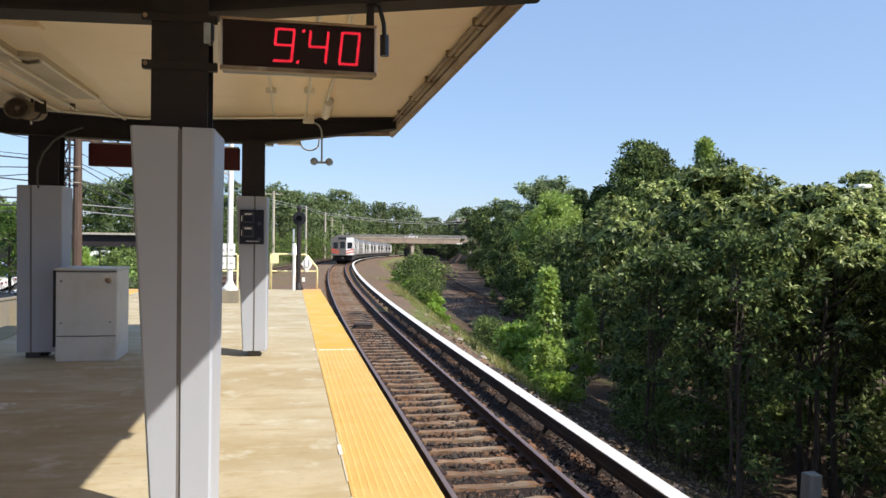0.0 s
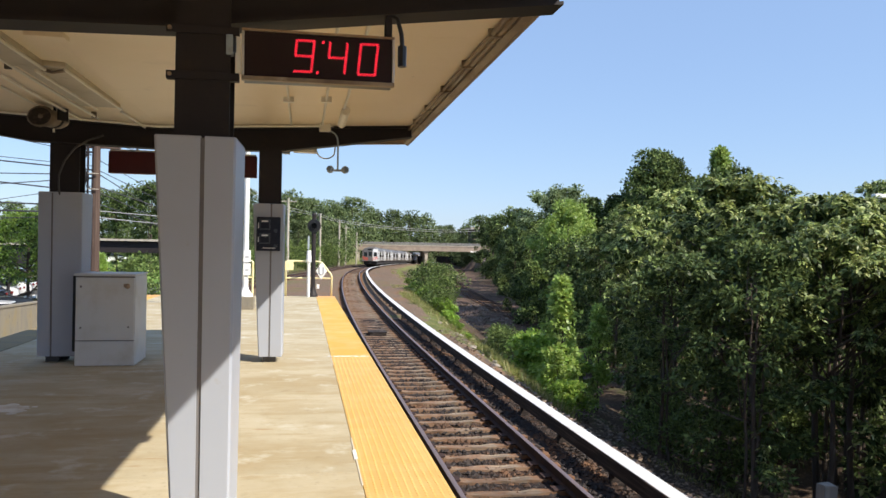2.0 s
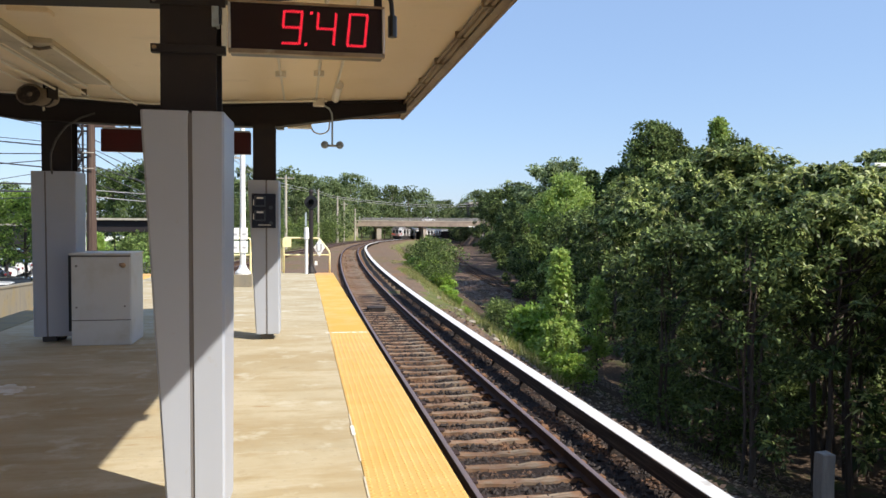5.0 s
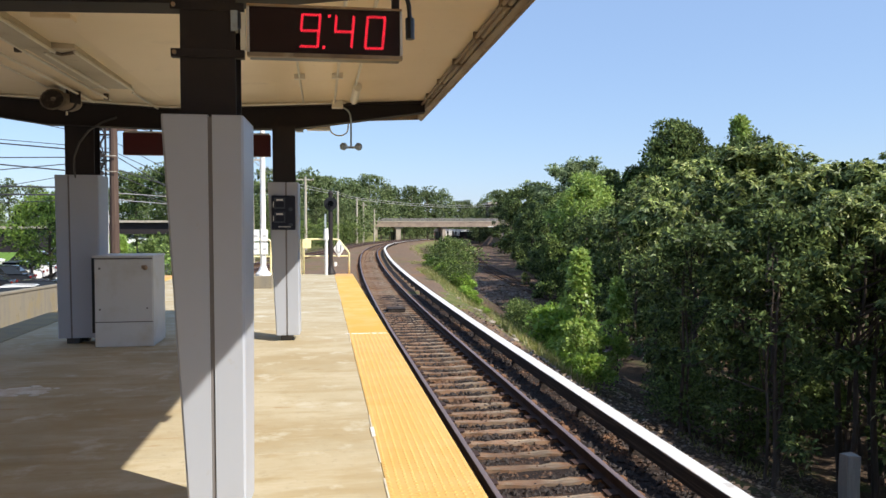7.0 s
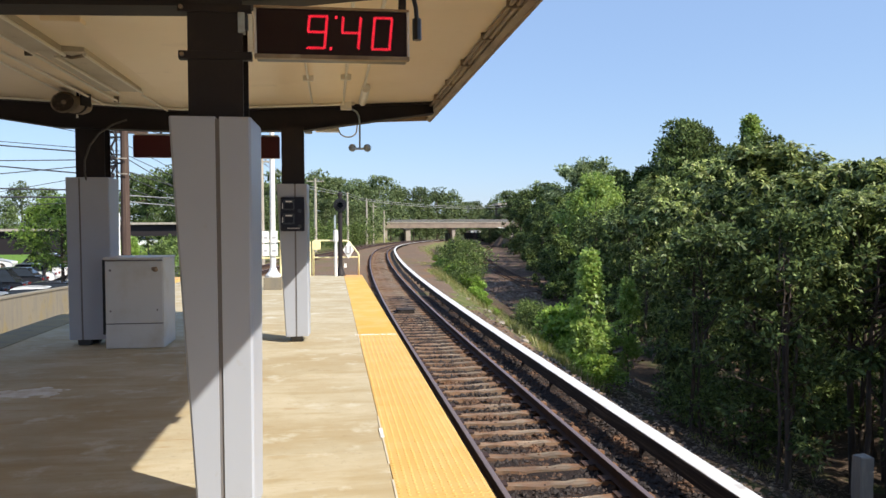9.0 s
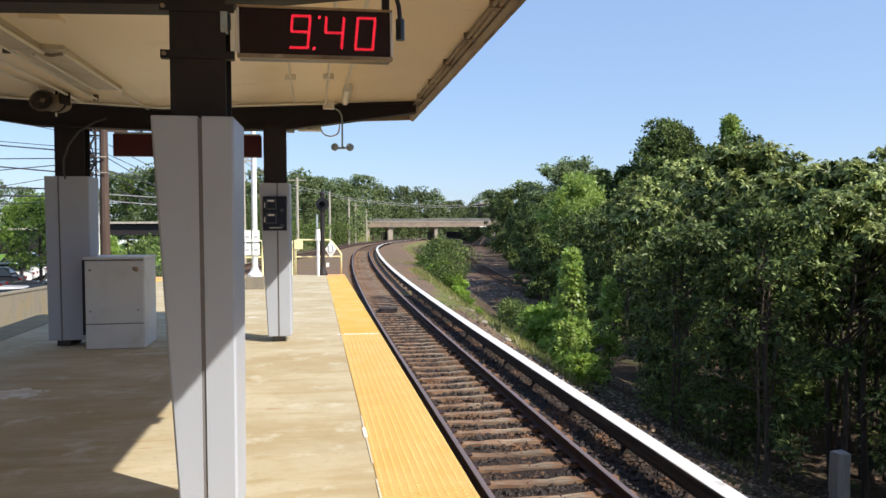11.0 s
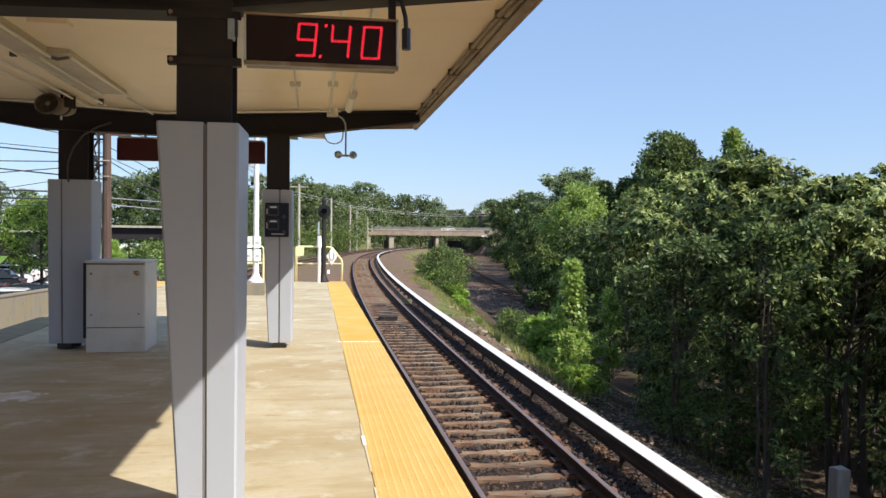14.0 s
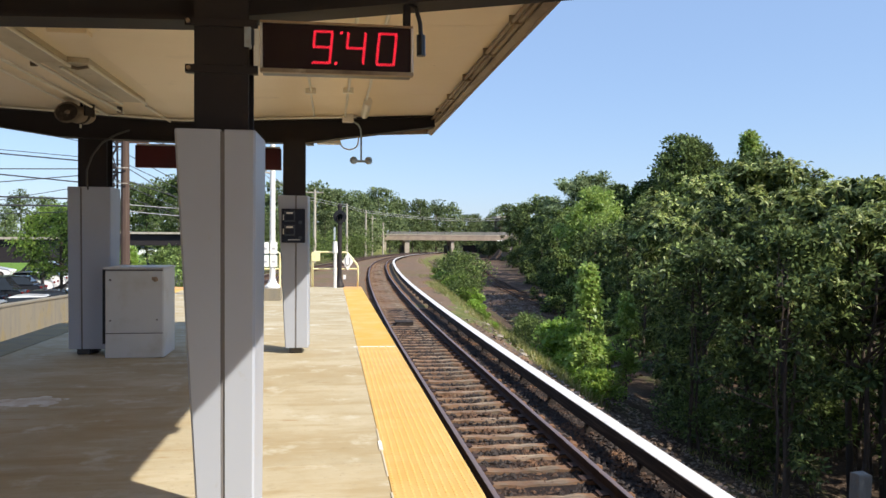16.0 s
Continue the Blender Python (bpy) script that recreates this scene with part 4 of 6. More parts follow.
# ---- platform end: fence, signal, lamp post ----
def build_end_fence():
    s = thing("end_railing", "cream-yellow tubular railing across the platform end", "railing", at=pose(0, 26.2 - 0.22, 0))
    r = 0.032
    part("frame", tube(BM(), [(-0.58, 0, 0.0), (-0.58, 0, 1.12), (-0.53, 0, 1.165), (0.50, 0, 1.15), (0.58, 0, 1.12), (0.88, 0, 0.74), (0.91, 0, 0.66), (0.91, 0, 0.0)], r, 8), M_RAILYELLOW, s, smooth=True)
    part("mid_rail", tube(BM(), [(-0.58, 0, 0.60), (0.91, 0, 0.60)], 0.026, 8), M_RAILYELLOW, s)
    part("post", tube(BM(), [(-0.70, 0.02, 0.0), (-0.70, 0.02, 1.14)], r, 8), M_RAILYELLOW, s)
    part("rear_post", tube(BM(), [(-0.62, 0.5, 0.0), (-0.62, 0.5, 1.1)], 0.03, 8), M_RAILYELLOW, s)
    part("gate_box", box(BM(), -0.62, -0.34, -0.05, 0.03, 0.86, 1.16, 0.01), M_RAILYELLOW, s, "cream latch box")
    bm = BM()
    prism(bm, [(0.57 - 0.185, 0.845), (0.57, 0.845 - 0.29), (0.57 + 0.185, 0.845), (0.57, 0.845 + 0.29)], "y", -0.055, -0.04)
    sign = part("diamond_sign", bm, M_WHITE, s, "white diamond sign with a grey letter")
    bm = BM()
    pts = [(0.50, 0, 0.98), (0.50, 0, 0.80), (0.52, 0, 0.745), (0.57, 0, 0.725), (0.62, 0, 0.745), (0.64, 0, 0.80), (0.64, 0, 0.98)]
    tube(bm, [(x, -0.06, z) for x, y, z in pts], 0.022, 6)
    part("sign_letter", bm, M_SIGNINK, sign)
    part("small_tag", box(BM(), 0.42, 0.51, -0.045, -0.03, 0.26, 0.40), M_WHITE, s, "small white tag")


build_end_fence()


def build_west_fence():
    s = thing("end_railing", "cream-yellow tubular railing beside the lamp post", "railing", at=pose(-2.55, 26.0, 0))
    part("frame", tube(BM(), [(0.0, 0, 0.0), (0.0, 0, 1.12), (0.05, 0, 1.165), (0.84, 0, 1.15), (0.9, 0, 1.1), (0.9, 0, 0.0)], 0.032, 8), M_RAILYELLOW, s)
    part("mid_rail", tube(BM(), [(0.0, 0, 0.6), (0.9, 0, 0.6)], 0.026, 8), M_RAILYELLOW, s)


build_west_fence()


def build_signal():
    s = thing("railway_signal", "black round-headed railway signal on a dark mast", "signal", at=pose(0.30, 25.75, 0))
    part("foot", loft(BM(), [[(r * math.cos(a), r * math.sin(a), z) for a in [math.tau * i / 12 for i in range(12)]] for r, z in ((0.17, 0.0), (0.16, 0.06), (0.09, 0.22), (0.075, 0.3))]), M_STEEL, s)
    part("mast", tube(BM(), [(0, 0, 0.1), (0, 0, 2.66)], 0.07, 10), M_STEEL, s)
    part("target", tube(BM(), [(0, -0.10, 2.33), (0, -0.07, 2.33)], 0.22, 24), M_BLACK, s, "black disc")
    part("lens_hood", loft(BM(), [[(0.10 * math.cos(a), y, 2.33 + 0.10 * math.sin(a)) for a in [math.tau * i / 14 for i in range(14)]] for y in (-0.10, -0.3)], False), M_BLACK, s)
    part("lens", tube(BM(), [(0, -0.12, 2.33), (0, -0.105, 2.33)], 0.09, 14), M_GLASS, s, "unlit lens")
    part("cap", ball(BM(), (0, 0, 2.68), 0.085), M_STEEL, s)
    part("back_plate", box(BM(), -0.20, -0.14, -0.03, -0.015, 1.55, 2.0), M_GREYPLASTIC, s, "pale upright plate")
    part("plate_arm", box(BM(), -0.16, 0.0, -0.02, 0.02, 1.74, 1.78), M_STEEL, s)
    p = thing("marker_post", "white round-capped marker post beside the signal", "post", at=pose(0.15, 25.6, 0))
    part("tube", tube(BM(), [(0, 0, 0), (0, 0, 1.2)], 0.05, 10), M_WHITE, p)
    part("head", tube(BM(), [(0, 0, 1.14), (0, 0, 1.46), (0, 0, 1.52)], 0.085, 10, 0.7), M_WHITE, p)


build_signal()


def build_lamp_post():
    s = thing("lamp_post", "tall white lamp post on a square concrete footing", "lamp post", at=pose(-1.51, 20.8, 0) @ Matrix.Diagonal((0.83, 0.83, 0.9, 1)))
    part("footing", box(BM(), -0.28, 0.28, -0.28, 0.28, 0.0, 0.36, 0.02), M_WALL, s, "concrete footing")
    part("flange", loft(BM(), [[(r * math.cos(a), r * math.sin(a), z) for a in [math.tau * i / 12 for i in range(12)]] for r, z in ((0.24, 0.36), (0.24, 0.41), (0.14, 0.52), (0.10, 0.62))]), M_WHITE, s)
    part("shaft", tube(BM(), [(0, 0, 0.5), (0, 0, 6.5)], 0.092, 12, 0.75), M_WHITE, s)
    part("lamp_arm", tube(BM(), [(0, 0, 6.4), (0.1, 0, 6.6), (0.9, 0, 6.7)], 0.04, 8), M_WHITE, s)
    part("lamp_head", box(BM(), 0.7, 1.3, -0.12, 0.12, 6.62, 6.76, 0.03), M_GREYPLASTIC, s)
    for k, (x, z) in enumerate(((-0.32, 1.36), (-0.06, 1.36), (-0.32, 0.98), (-0.06, 0.98))):
        pl = part("notice", box(BM(), x, x + 0.22, -0.13, -0.11, z, z + 0.34, 0.004), M_WHITE, s, "white notice with unreadable bars")
        part("text_bar", box(BM(), x + 0.05, x + 0.16, -0.133, -0.128, z + 0.12, z + 0.18), M_SIGNINK, pl)


build_lamp_post()


# ---- tracks ----
def along(centre, offset, zoff, ys):
    """Points beside a track's centre line."""
    out = []
    for y in ys:
        d = (centre(y + 0.5) - centre(y - 0.5))
        k = math.hypot(1, d)
        out.append(Vector((centre(y) + offset / k, y - offset * d / k, rail_z(y) + zoff)))
    return out


def sweep(bm, centre, outline, ys):
    """Sweeps an outline of (offset, z from the rail's top) along a track."""
    rows = []
    lines = [along(centre, o, z, ys) for o, z in outline]
    for i in range(len(ys)):
        rows.append([bm.verts.new(l[i]) for l in lines])
    n = len(outline)
    for r0, r1 in zip(rows, rows[1:]):
        for k in range(n):
            bm.faces.new((r0[k], r0[(k + 1) % n], r1[(k + 1) % n], r1[k]))
    bm.faces.new(rows[0][::-1])
    bm.faces.new(rows[-1])
    return bm


def steps(a, b, fine=2.0):
    ys, y = [], a
    while y < b:
        ys.append(y)
        y += fine if y < 140 else 8.0
    return ys + [b]


RAIL_FOOT = [(-0.07, -0.155), (0.07, -0.155), (0.07, -0.143), (0.012, -0.125), (0.012, -0.045), (0.034, -0.035), (0.034, -0.008), (-0.034, -0.008), (-0.034, -0.035), (-0.012, -0.045), (-0.012, -0.125), (-0.07, -0.143)]
RAIL_HEAD = [(-0.034, -0.0085), (0.034, -0.0085), (0.031, -0.001), (0.02, 0.0), (-0.02, 0.0), (-0.031, -0.001)]


def build_track(name, label, centre, y0, y1, gauge=1.505):
    t = thing(name, label, "railway track")
    for s in (-1, 1):
        ys = steps(y0, y1)
        rail = part("rail", sweep(BM(), centre, [(s * gauge / 2 + o, z) for o, z in RAIL_FOOT], ys), M_RUST, t, "rusty steel rail")
        part("rail_head", sweep(BM(), centre, [(s * gauge / 2 + o, z) for o, z in RAIL_HEAD], ys), M_RAILHEAD, rail, "worn shiny rail head")
    return t


main_track = build_track("main_track", "curving railway track on timber ties beside the platform", track_x, -40, 860)
far_track = build_track("second_track", "second rusty railway track that joins the bend", left_track_x, -40, 420)


def build_third_rail():
    t = thing("third_rail", "covered third rail with white cover board on dark brackets", "third rail")
    ys = steps(-40, 330)
    o = 1.56
    part("conductor_rail", sweep(BM(), track_x, [(o - 0.05, -0.02), (o + 0.03, -0.02), (o + 0.03, 0.06), (o - 0.05, 0.06)], ys), M_RUST, t)
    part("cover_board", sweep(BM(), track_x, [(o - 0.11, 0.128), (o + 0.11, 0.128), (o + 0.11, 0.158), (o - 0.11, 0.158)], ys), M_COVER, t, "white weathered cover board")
    part("cover_lip", sweep(BM(), track_x, [(o - 0.125, -0.05), (o - 0.108, -0.05), (o - 0.112, 0.154), (o - 0.125, 0.150)], ys), M_COVERSIDE, t, "dark front board")
    bm = BM()
    box(bm, -0.10, 0.13, -0.05, 0.05, -0.24, -0.08, 0.01)
    box(bm, 0.05, 0.12, -0.04, 0.04, -0.1, 0.126, 0.006)
    box(bm, -0.09, 0.08, -0.03, 0.03, 0.095, 0.127)
    box(bm, -0.06, 0.04, -0.04, 0.04, -0.09, -0.022, 0.008)
    me = mesh_of(bm, M_COVERSIDE, "bracket")
    y = -3.0
    while y < 150:
        p = along(track_x, o, 0, [y])[0]
        b = new("bracket", me)
        b.parent = t
        b.matrix_basis = pose(p.x, p.y, p.z, 0, 0, -math.degrees(math.atan(track_slope(y))))
        y += 2.15
    # joints of the cover board
    me = mesh_of(box(BM(), -0.112, 0.112, -0.05, 0.05, 0.1585, 0.164, 0.001), M_COVER, "joint_plate")
    for y in (6.2, 13.4, 20.6, 27.8, 35, 42.2, 49.4, 56.6):
        p = along(track_x, o, 0, [y])[0]
        b = new("joint_plate", me)
        b.parent = t
        b.matrix_basis = pose(p.x, p.y, p.z, 0, 0, -math.degrees(math.atan(track_slope(y))))


build_third_rail()


def build_west_third_rail():
    t = thing("third_rail", "dark third rail beside the second track", "third rail")
    ys = steps(40, 300)
    part("conductor_rail", sweep(BM(), left_track_x, [(-1.45, -0.02), (-1.37, -0.02), (-1.37, 0.06), (-1.45, 0.06)], ys), M_RUST, t)
    part("cover_board", sweep(BM(), left_track_x, [(-1.52, 0.13), (-1.30, 0.13), (-1.30, 0.155), (-1.52, 0.155)], ys), M_COVERSIDE, t)


build_west_third_rail()


def build_low_track():
    t = thing("lower_track", "older track down in the shaded valley", "railway track")

    def cx(y):
        return track_x(y) + 17.0
    ys = steps(-30, 330, 3.0)
    for s in (-1, 1):
        bm = BM()
        rows = []
        for y in ys:
            z = ground_z(cx(y), y)
            rows.append([(cx(y) + s * 0.75 + a, y, z + b) for a, b in ((-0.05, -0.1), (0.05, -0.1), (0.04, 0.16), (-0.04, 0.16))])
        loft(bm, rows)
        part("rail", bm, M_RUST, t, "rusty rail")
    verts, faces = [], []
    y = 20.0
    while y < 180:
        z = ground_z(cx(y), y) + 0.05
        b = len(verts)
        verts += [(cx(y) + u * 1.3, y + v * 0.12, z + w) for u in (-1, 1) for v in (-1, 1) for w in (-0.12, 0.03)]
        faces += [(b + 1, b + 3, b + 7, b + 5), (b, b + 1, b + 5, b + 4), (b + 2, b + 6, b + 7, b + 3), (b, b + 2, b + 3, b + 1), (b + 4, b + 5, b + 7, b + 6)]
        y += 0.75
    ob = tagged(new("tie", raw_mesh("tie", verts, faces, [M_TIE_FAR])), kind="stuff")
    ob.parent = t


build_low_track()

# ---- road bridge over the line ----
BY0, BY1, BXA, BXB = 238.0, 249.0, 13.5, 58.5


def build_bridge():
    s = thing("road_bridge", "tan concrete road bridge with mesh parapet over the railway", "bridge")
    top, bot = 2.05, 0.42
    for y in (BY0, BY1 - 0.5):
        part("edge_girder", box(BM(), BXA, BXB, y, y + 0.5, bot, top - 0.1, 0.05), M_GIRDER, s, "stained brown edge girder")
        part("parapet_kerb", box(BM(), BXA, BXB, y - 0.12, y + 0.35, top - 0.1, top + 0.2, 0.03), M_BRIDGE, s, "pale concrete kerb")
        fence = part("parapet_rail", tube(BM(), [(BXA, y + 0.1, 3.05), (BXB, y + 0.1, 3.05)], 0.06, 6), M_FENCEWIRE, s)
        k, x = 0, BXA
        me = mesh_of(box(BM(), -0.05, 0.05, -0.05, 0.05, top + 0.18, 3.06), M_FENCEWIRE, "rail_post")
        while x <= BXB:
            p = new("rail_post", me)
            p.parent = fence
            p.location = (x, y + 0.1, 0)
            x += 1.5
        bm = BM()
        z = top + 0.3
        while z < 3.0:
            box(bm, BXA, BXB, y + 0.09, y + 0.11, z, z + 0.075)
            z += 0.16
        part("mesh_panel", bm, M_FENCEWIRE, s, "grey mesh infill")
    part("deck", box(BM(), BXA - 4, BXB + 4, BY0 + 0.5, BY1 - 0.5, bot + 0.7, top - 0.078), M_ASPHALT, s, "asphalt deck")
    for x in (18.2, 22.6, 27, 31.4, 35.8, 40.2, 44.6, 49):
        part("floor_beam", box(BM(), x - 0.2, x + 0.2, BY0 + 0.5, BY1 - 0.5, bot + 0.1, bot + 0.7), M_STEEL, s, "dark cross beam")
    # piers
    for x, w in ((23.6, 1.5), (38.0, 1.0)):
        z0 = ground_z(x, 243) - 0.6
        for y in (239.2, 243.2, 247.2):
            part("pier", box(BM(), x - w / 2, x + w / 2, y - 0.6, y + 0.6, z0, 0.05, 0.08), M_BRIDGE, s, "pinkish concrete pier")
        part("pier_cap", box(BM(), x - w * 0.9, x + w * 0.9, 238.3, 248.6, 0.05, 0.44, 0.06), M_BRIDGE, s)
        part("crash_wall", box(BM(), x - w * 0.45 - 0.9, x - w * 0.45 - 0.5, 240.0, 248.4, z0, -1.2), M_STEEL, s, "dark rusty screen")
    for x0, x1 in ((BXA - 4, BXA + 3.6), (BXB - 2.5, BXB + 4)):
        part("abutment", box(BM(), x0, x1, BY0 + 0.55, BY1 - 0.55, -6.5, bot + 0.72), M_BRIDGE, s, "concrete abutment")
    part("drain_lamp", box(BM(), 52.0, 54.5, BY0 - 0.25, BY0 - 0.02, 0.35, 0.6), M_WHITE, s, "white pipe end")


build_bridge()


def build_far_house():
    """Low house with a pale flat roof among the trees past the bridge."""
    s = thing("house", "low dark house with a pale flat roof among trees", "house")
    z = ground_z(65, 284)
    part("wall", box(BM(), 62.2, 71.0, 281, 289, z - 0.5, 8.65), M_BRICK, s)
    part("roof", box(BM(), 61.2, 72.0, 279.6, 290.4, 8.7, 9.4), M_BRIDGE, s, "pale flat roof")
    for k in range(4):
        x = 63.0 + 2.0 * k
        part("window", box(BM(), x, x + 1.1, 280.93, 281.0, 6.2, 7.5), M_BLACK, s, "dark window")


build_far_house()


def build_approach_road():
    for x0, x1 in ((-190.0, BXA - 4.01), (BXB + 4.01, 300.0)):
        bm = BM()
        prism(bm, [(BY0 - 2, 1.2), (BY1 + 2, 1.2), (BY1 - 0.6, ROAD_Z), (BY0 + 0.6, ROAD_Z)], "x", x0, x1)
        solid("road", bm, M_ASPHALT, "asphalt approach road on a low bank", "road", kind="structure")


ROAD_Z = 1.972
build_approach_road()


def build_rusty_wall():
    bm = BM()
    box(bm, 55.0, 75.0, 318, 318.6, -6.0, -2.0)
    # near-black board colour puts shade into the plates
    s = solid("rusty_wall", bm, M_COVERSIDE, "long rust-brown plate wall beyond the bridge", "wall", kind="structure")
    for k in range(10):
        part("wall_post", box(BM(), 55.0 + 2.1 * k, 55.3 + 2.1 * k, 317.7, 318.0, -6.0, -1.8), M_RUST, s)


build_rusty_wall()


M_TAIL = material("red_lamp_glass", (0.16, 0.012, 0.010), 0.25)


# ---- vehicles ----
def build_car(paint, label, at, group="parked cars", long=4.5, tall=1.45):
    s = thing("car", label, "car", group, at)
    w, L, h = 0.89, long / 2, tall
    prof = [(-L, 0.38), (-L + 0.02, 0.72), (-L + 0.15, 0.86), (-L + 0.55, 0.92), (L - 1.25, 0.95), (L - 0.2, 0.74), (L, 0.6), (L, 0.34), (L - 0.3, 0.24), (-L + 0.3, 0.24)]
    bm = BM()
    loft(bm, [[(u * (1 - 0.02 * (abs(v) == 1)), v * w * k, z) for u, z in prof] for v, k in ((-1, 0.93), (-1, 1.0), (1, 1.0), (1, 0.93))])
    part("body", bm, paint, s)
    cab = [(-L + 0.45, 0.9), (-L + 1.05, h - 0.04), (-0.25, h), (0.25, h - 0.03), (L - 1.15, 0.93)]
    bm = BM()
    loft(bm, [[(u, v * (w - 0.06 - 0.22 * max(0, z - 0.9) / (h - 0.9)), z) for u, z in cab] for v in (-1, 1)])
    part("glass_cabin", bm, M_GLASS, s, "dark glass")
    bm = BM()
    roof = [(-L + 0.95, h - 0.06), (-L + 1.08, h - 0.02), (-0.25, h + 0.02), (0.25, h - 0.01), (0.42, h - 0.08)]
    loft(bm, [[(u, v * (w - 0.24), z) for u, z in roof] for v in (-1, 1)])
    part("roof", bm, paint, s)
    for v in (-1, 1):
        for u in (-L + 0.85, L - 0.85):
            wh = part("wheel", tube(BM(), [(u, v * (w - 0.2), 0.32), (u, v * (w + 0.005), 0.32)], 0.32, 14), M_TYRE, s)
            part("rim", tube(BM(), [(u, v * (w + 0.002), 0.32), (u, v * (w + 0.012), 0.32)], 0.2, 10), M_ALU, wh)
        part("headlight", box(BM(), L - 0.12, L + 0.005, v * 0.62 - 0.16, v * 0.62 + 0.16, 0.58, 0.7, 0.02), M_WHITE, s)
        part("tail_light", box(BM(), -L - 0.005, -L + 0.1, v * 0.66 - 0.14, v * 0.66 + 0.14, 0.66, 0.8, 0.02), M_TAIL, s)
    return s


bridge_car = build_car(CAR_PAINTS[0], "white car driving across the road bridge", pose(70, 241, ROAD_Z, 0, 0, 180), "cars on the bridge", 4.7, 1.5)
first_car = build_car(CAR_PAINTS[0], "white car leaving across the road bridge", pose(30, 241, ROAD_Z, 0, 0, 180), "cars on the bridge", 4.3, 1.4)
other_car = build_car(CAR_PAINTS[0], "white car crossing the bridge the other way", pose(60, 245.5, ROAD_Z), "cars on the bridge", 4.4, 1.5)

# ---- the departing train ----
CAR_LEN, CAR_GAP, CARS = 20.2, 0.55, 6


def build_train_car(tail):
    s = thing("train_car", "stainless steel rail car with a white cab end and red stripes" if tail else "stainless steel rail car with ribbed sides",
              "train car", "cars of the train")
    w, h, L = 1.53, 3.68, CAR_LEN

    def section(y, k=1.0, drop=0.0):
        pts = [(-w * 0.97, 1.02), (-w, 1.2), (-w, 2.6), (-w * 0.96, 3.15), (-w * 0.75, 3.5), (-w * 0.4, h - 0.03), (0, h)]
        pts = pts + [(-x, z) for x, z in reversed(pts[:-1])]
        return [(x * k, y, z - drop * max(0, z - 3.0)) for x, z in pts]
    part("body_shell", loft(BM(), [section(0.0, 0.975, 0.12), section(0.12, 1.0), section(L - 0.12, 1.0), section(L, 0.975, 0.12)]), M_STAINLESS, s)
    part("underframe", box(BM(), -1.25, 1.25, 0.4, L - 0.4, 0.42, 1.03), M_UNDER, s, "black underframe")
    for y in (2.6, L - 2.6):
        b = part("bogie", box(BM(), -1.15, 1.15, y - 1.5, y + 1.5, 0.3, 0.72, 0.06), M_UNDER, s, "black bogie")
        for dy in (-1.0, 1.0):
            part("wheelset", tube(BM(), [(-0.82, y + dy, 0.38), (0.82, y + dy, 0.38)], 0.38, 14), M_UNDER, b)
    part("coupler", box(BM(), -0.16, 0.16, -0.35, 0.5, 0.55, 0.85, 0.04), M_UNDER, s)
    # ribs, windows and doors down both sides
    for sx in (-1, 1):
        x = sx * w
        for z in (1.25, 1.4, 1.55):
            part("side_rib", box(BM(), min(x, x + sx * 0.02), max(x, x + sx * 0.02), 0.3, L - 0.3, z, z + 0.05), M_STAINLESS, s)
        for y0 in (1.6, 9.3, 17.0):
            part("side_door", box(BM(), min(x, x + sx * 0.025), max(x, x + sx * 0.025), y0, y0 + 1.4, 1.12, 3.0, 0.01), M_CABWHITE, s, "pale sliding door")
        for y0 in (3.5, 5.4, 7.2, 11.2, 13.1, 14.9):
            part("side_window", box(BM(), min(x, x + sx * 0.015), max(x, x + sx * 0.015), y0, y0 + 1.4, 1.9, 2.75, 0.01), M_GLASS, s, "dark side window")
        part("end_post", box(BM(), min(x, x + sx * 0.012), max(x, x + sx * 0.012), 0.12, 0.75, 1.1, 3.1), M_CABWHITE, s, "bright corner post")
        part("end_post", box(BM(), min(x, x + sx * 0.012), max(x, x + sx * 0.012), L - 0.75, L - 0.12, 1.1, 3.1), M_CABWHITE, s, "bright corner post")
    # end face
    for y, d in ((0.0, -1), (L, 1)):
        a, b = sorted((y + d * 0.005, y + d * 0.04))
        part("cab_panel", box(BM(), 0.46, 1.46, a, b, 1.1, 3.4, 0.01), M_CABWHITE, s, "white cab panel")
        part("end_door", box(BM(), -0.42, 0.42, a, b, 1.1, 3.1, 0.01), M_STAINLESS, s)
        for x0, x1, z0, z1 in ((-1.2, -0.62, 1.95, 2.75), (-0.3, 0.3, 1.95, 2.85), (0.62, 1.28, 1.95, 2.75)):
            part("end_window", box(BM(), x0, x1, min(y + d * 0.03, y + d * 0.055), max(y + d * 0.03, y + d * 0.055), z0, z1, 0.01), M_GLASS, s, "dark end window")
        part("destination_box", box(BM(), -0.55, 0.55, a, b, 3.12, 3.42, 0.01), M_BLACK, s)
        if tail:
            for sx in (-1, 1):
                bm = BM()
                for k in range(2):
                    lo = 1.18 + k * 0.32
                    prism(bm, [(sx * 0.45, lo), (sx * 1.46, lo + 0.28), (sx * 1.46, lo + 0.44), (sx * 0.45, lo + 0.15)], "y", min(y + d * 0.042, y + d * 0.05), max(y + d * 0.042, y + d * 0.05))
                part("red_stripe", bm, M_TRAINRED, s, "orange-red slanted stripes")
    part("roof_vent", box(BM(), -0.6, 0.6, 3.0, L - 3.0, h - 0.05, h + 0.12, 0.05), M_STAINLESS, s)
    return s


train = [build_train_car(True)]
for k in range(1, CARS):
    train.append(copy_thing(train[0], pose(0, 0, 0)))
for c in train[1:]:
    tagged(c, "stainless steel rail car of the departing train")


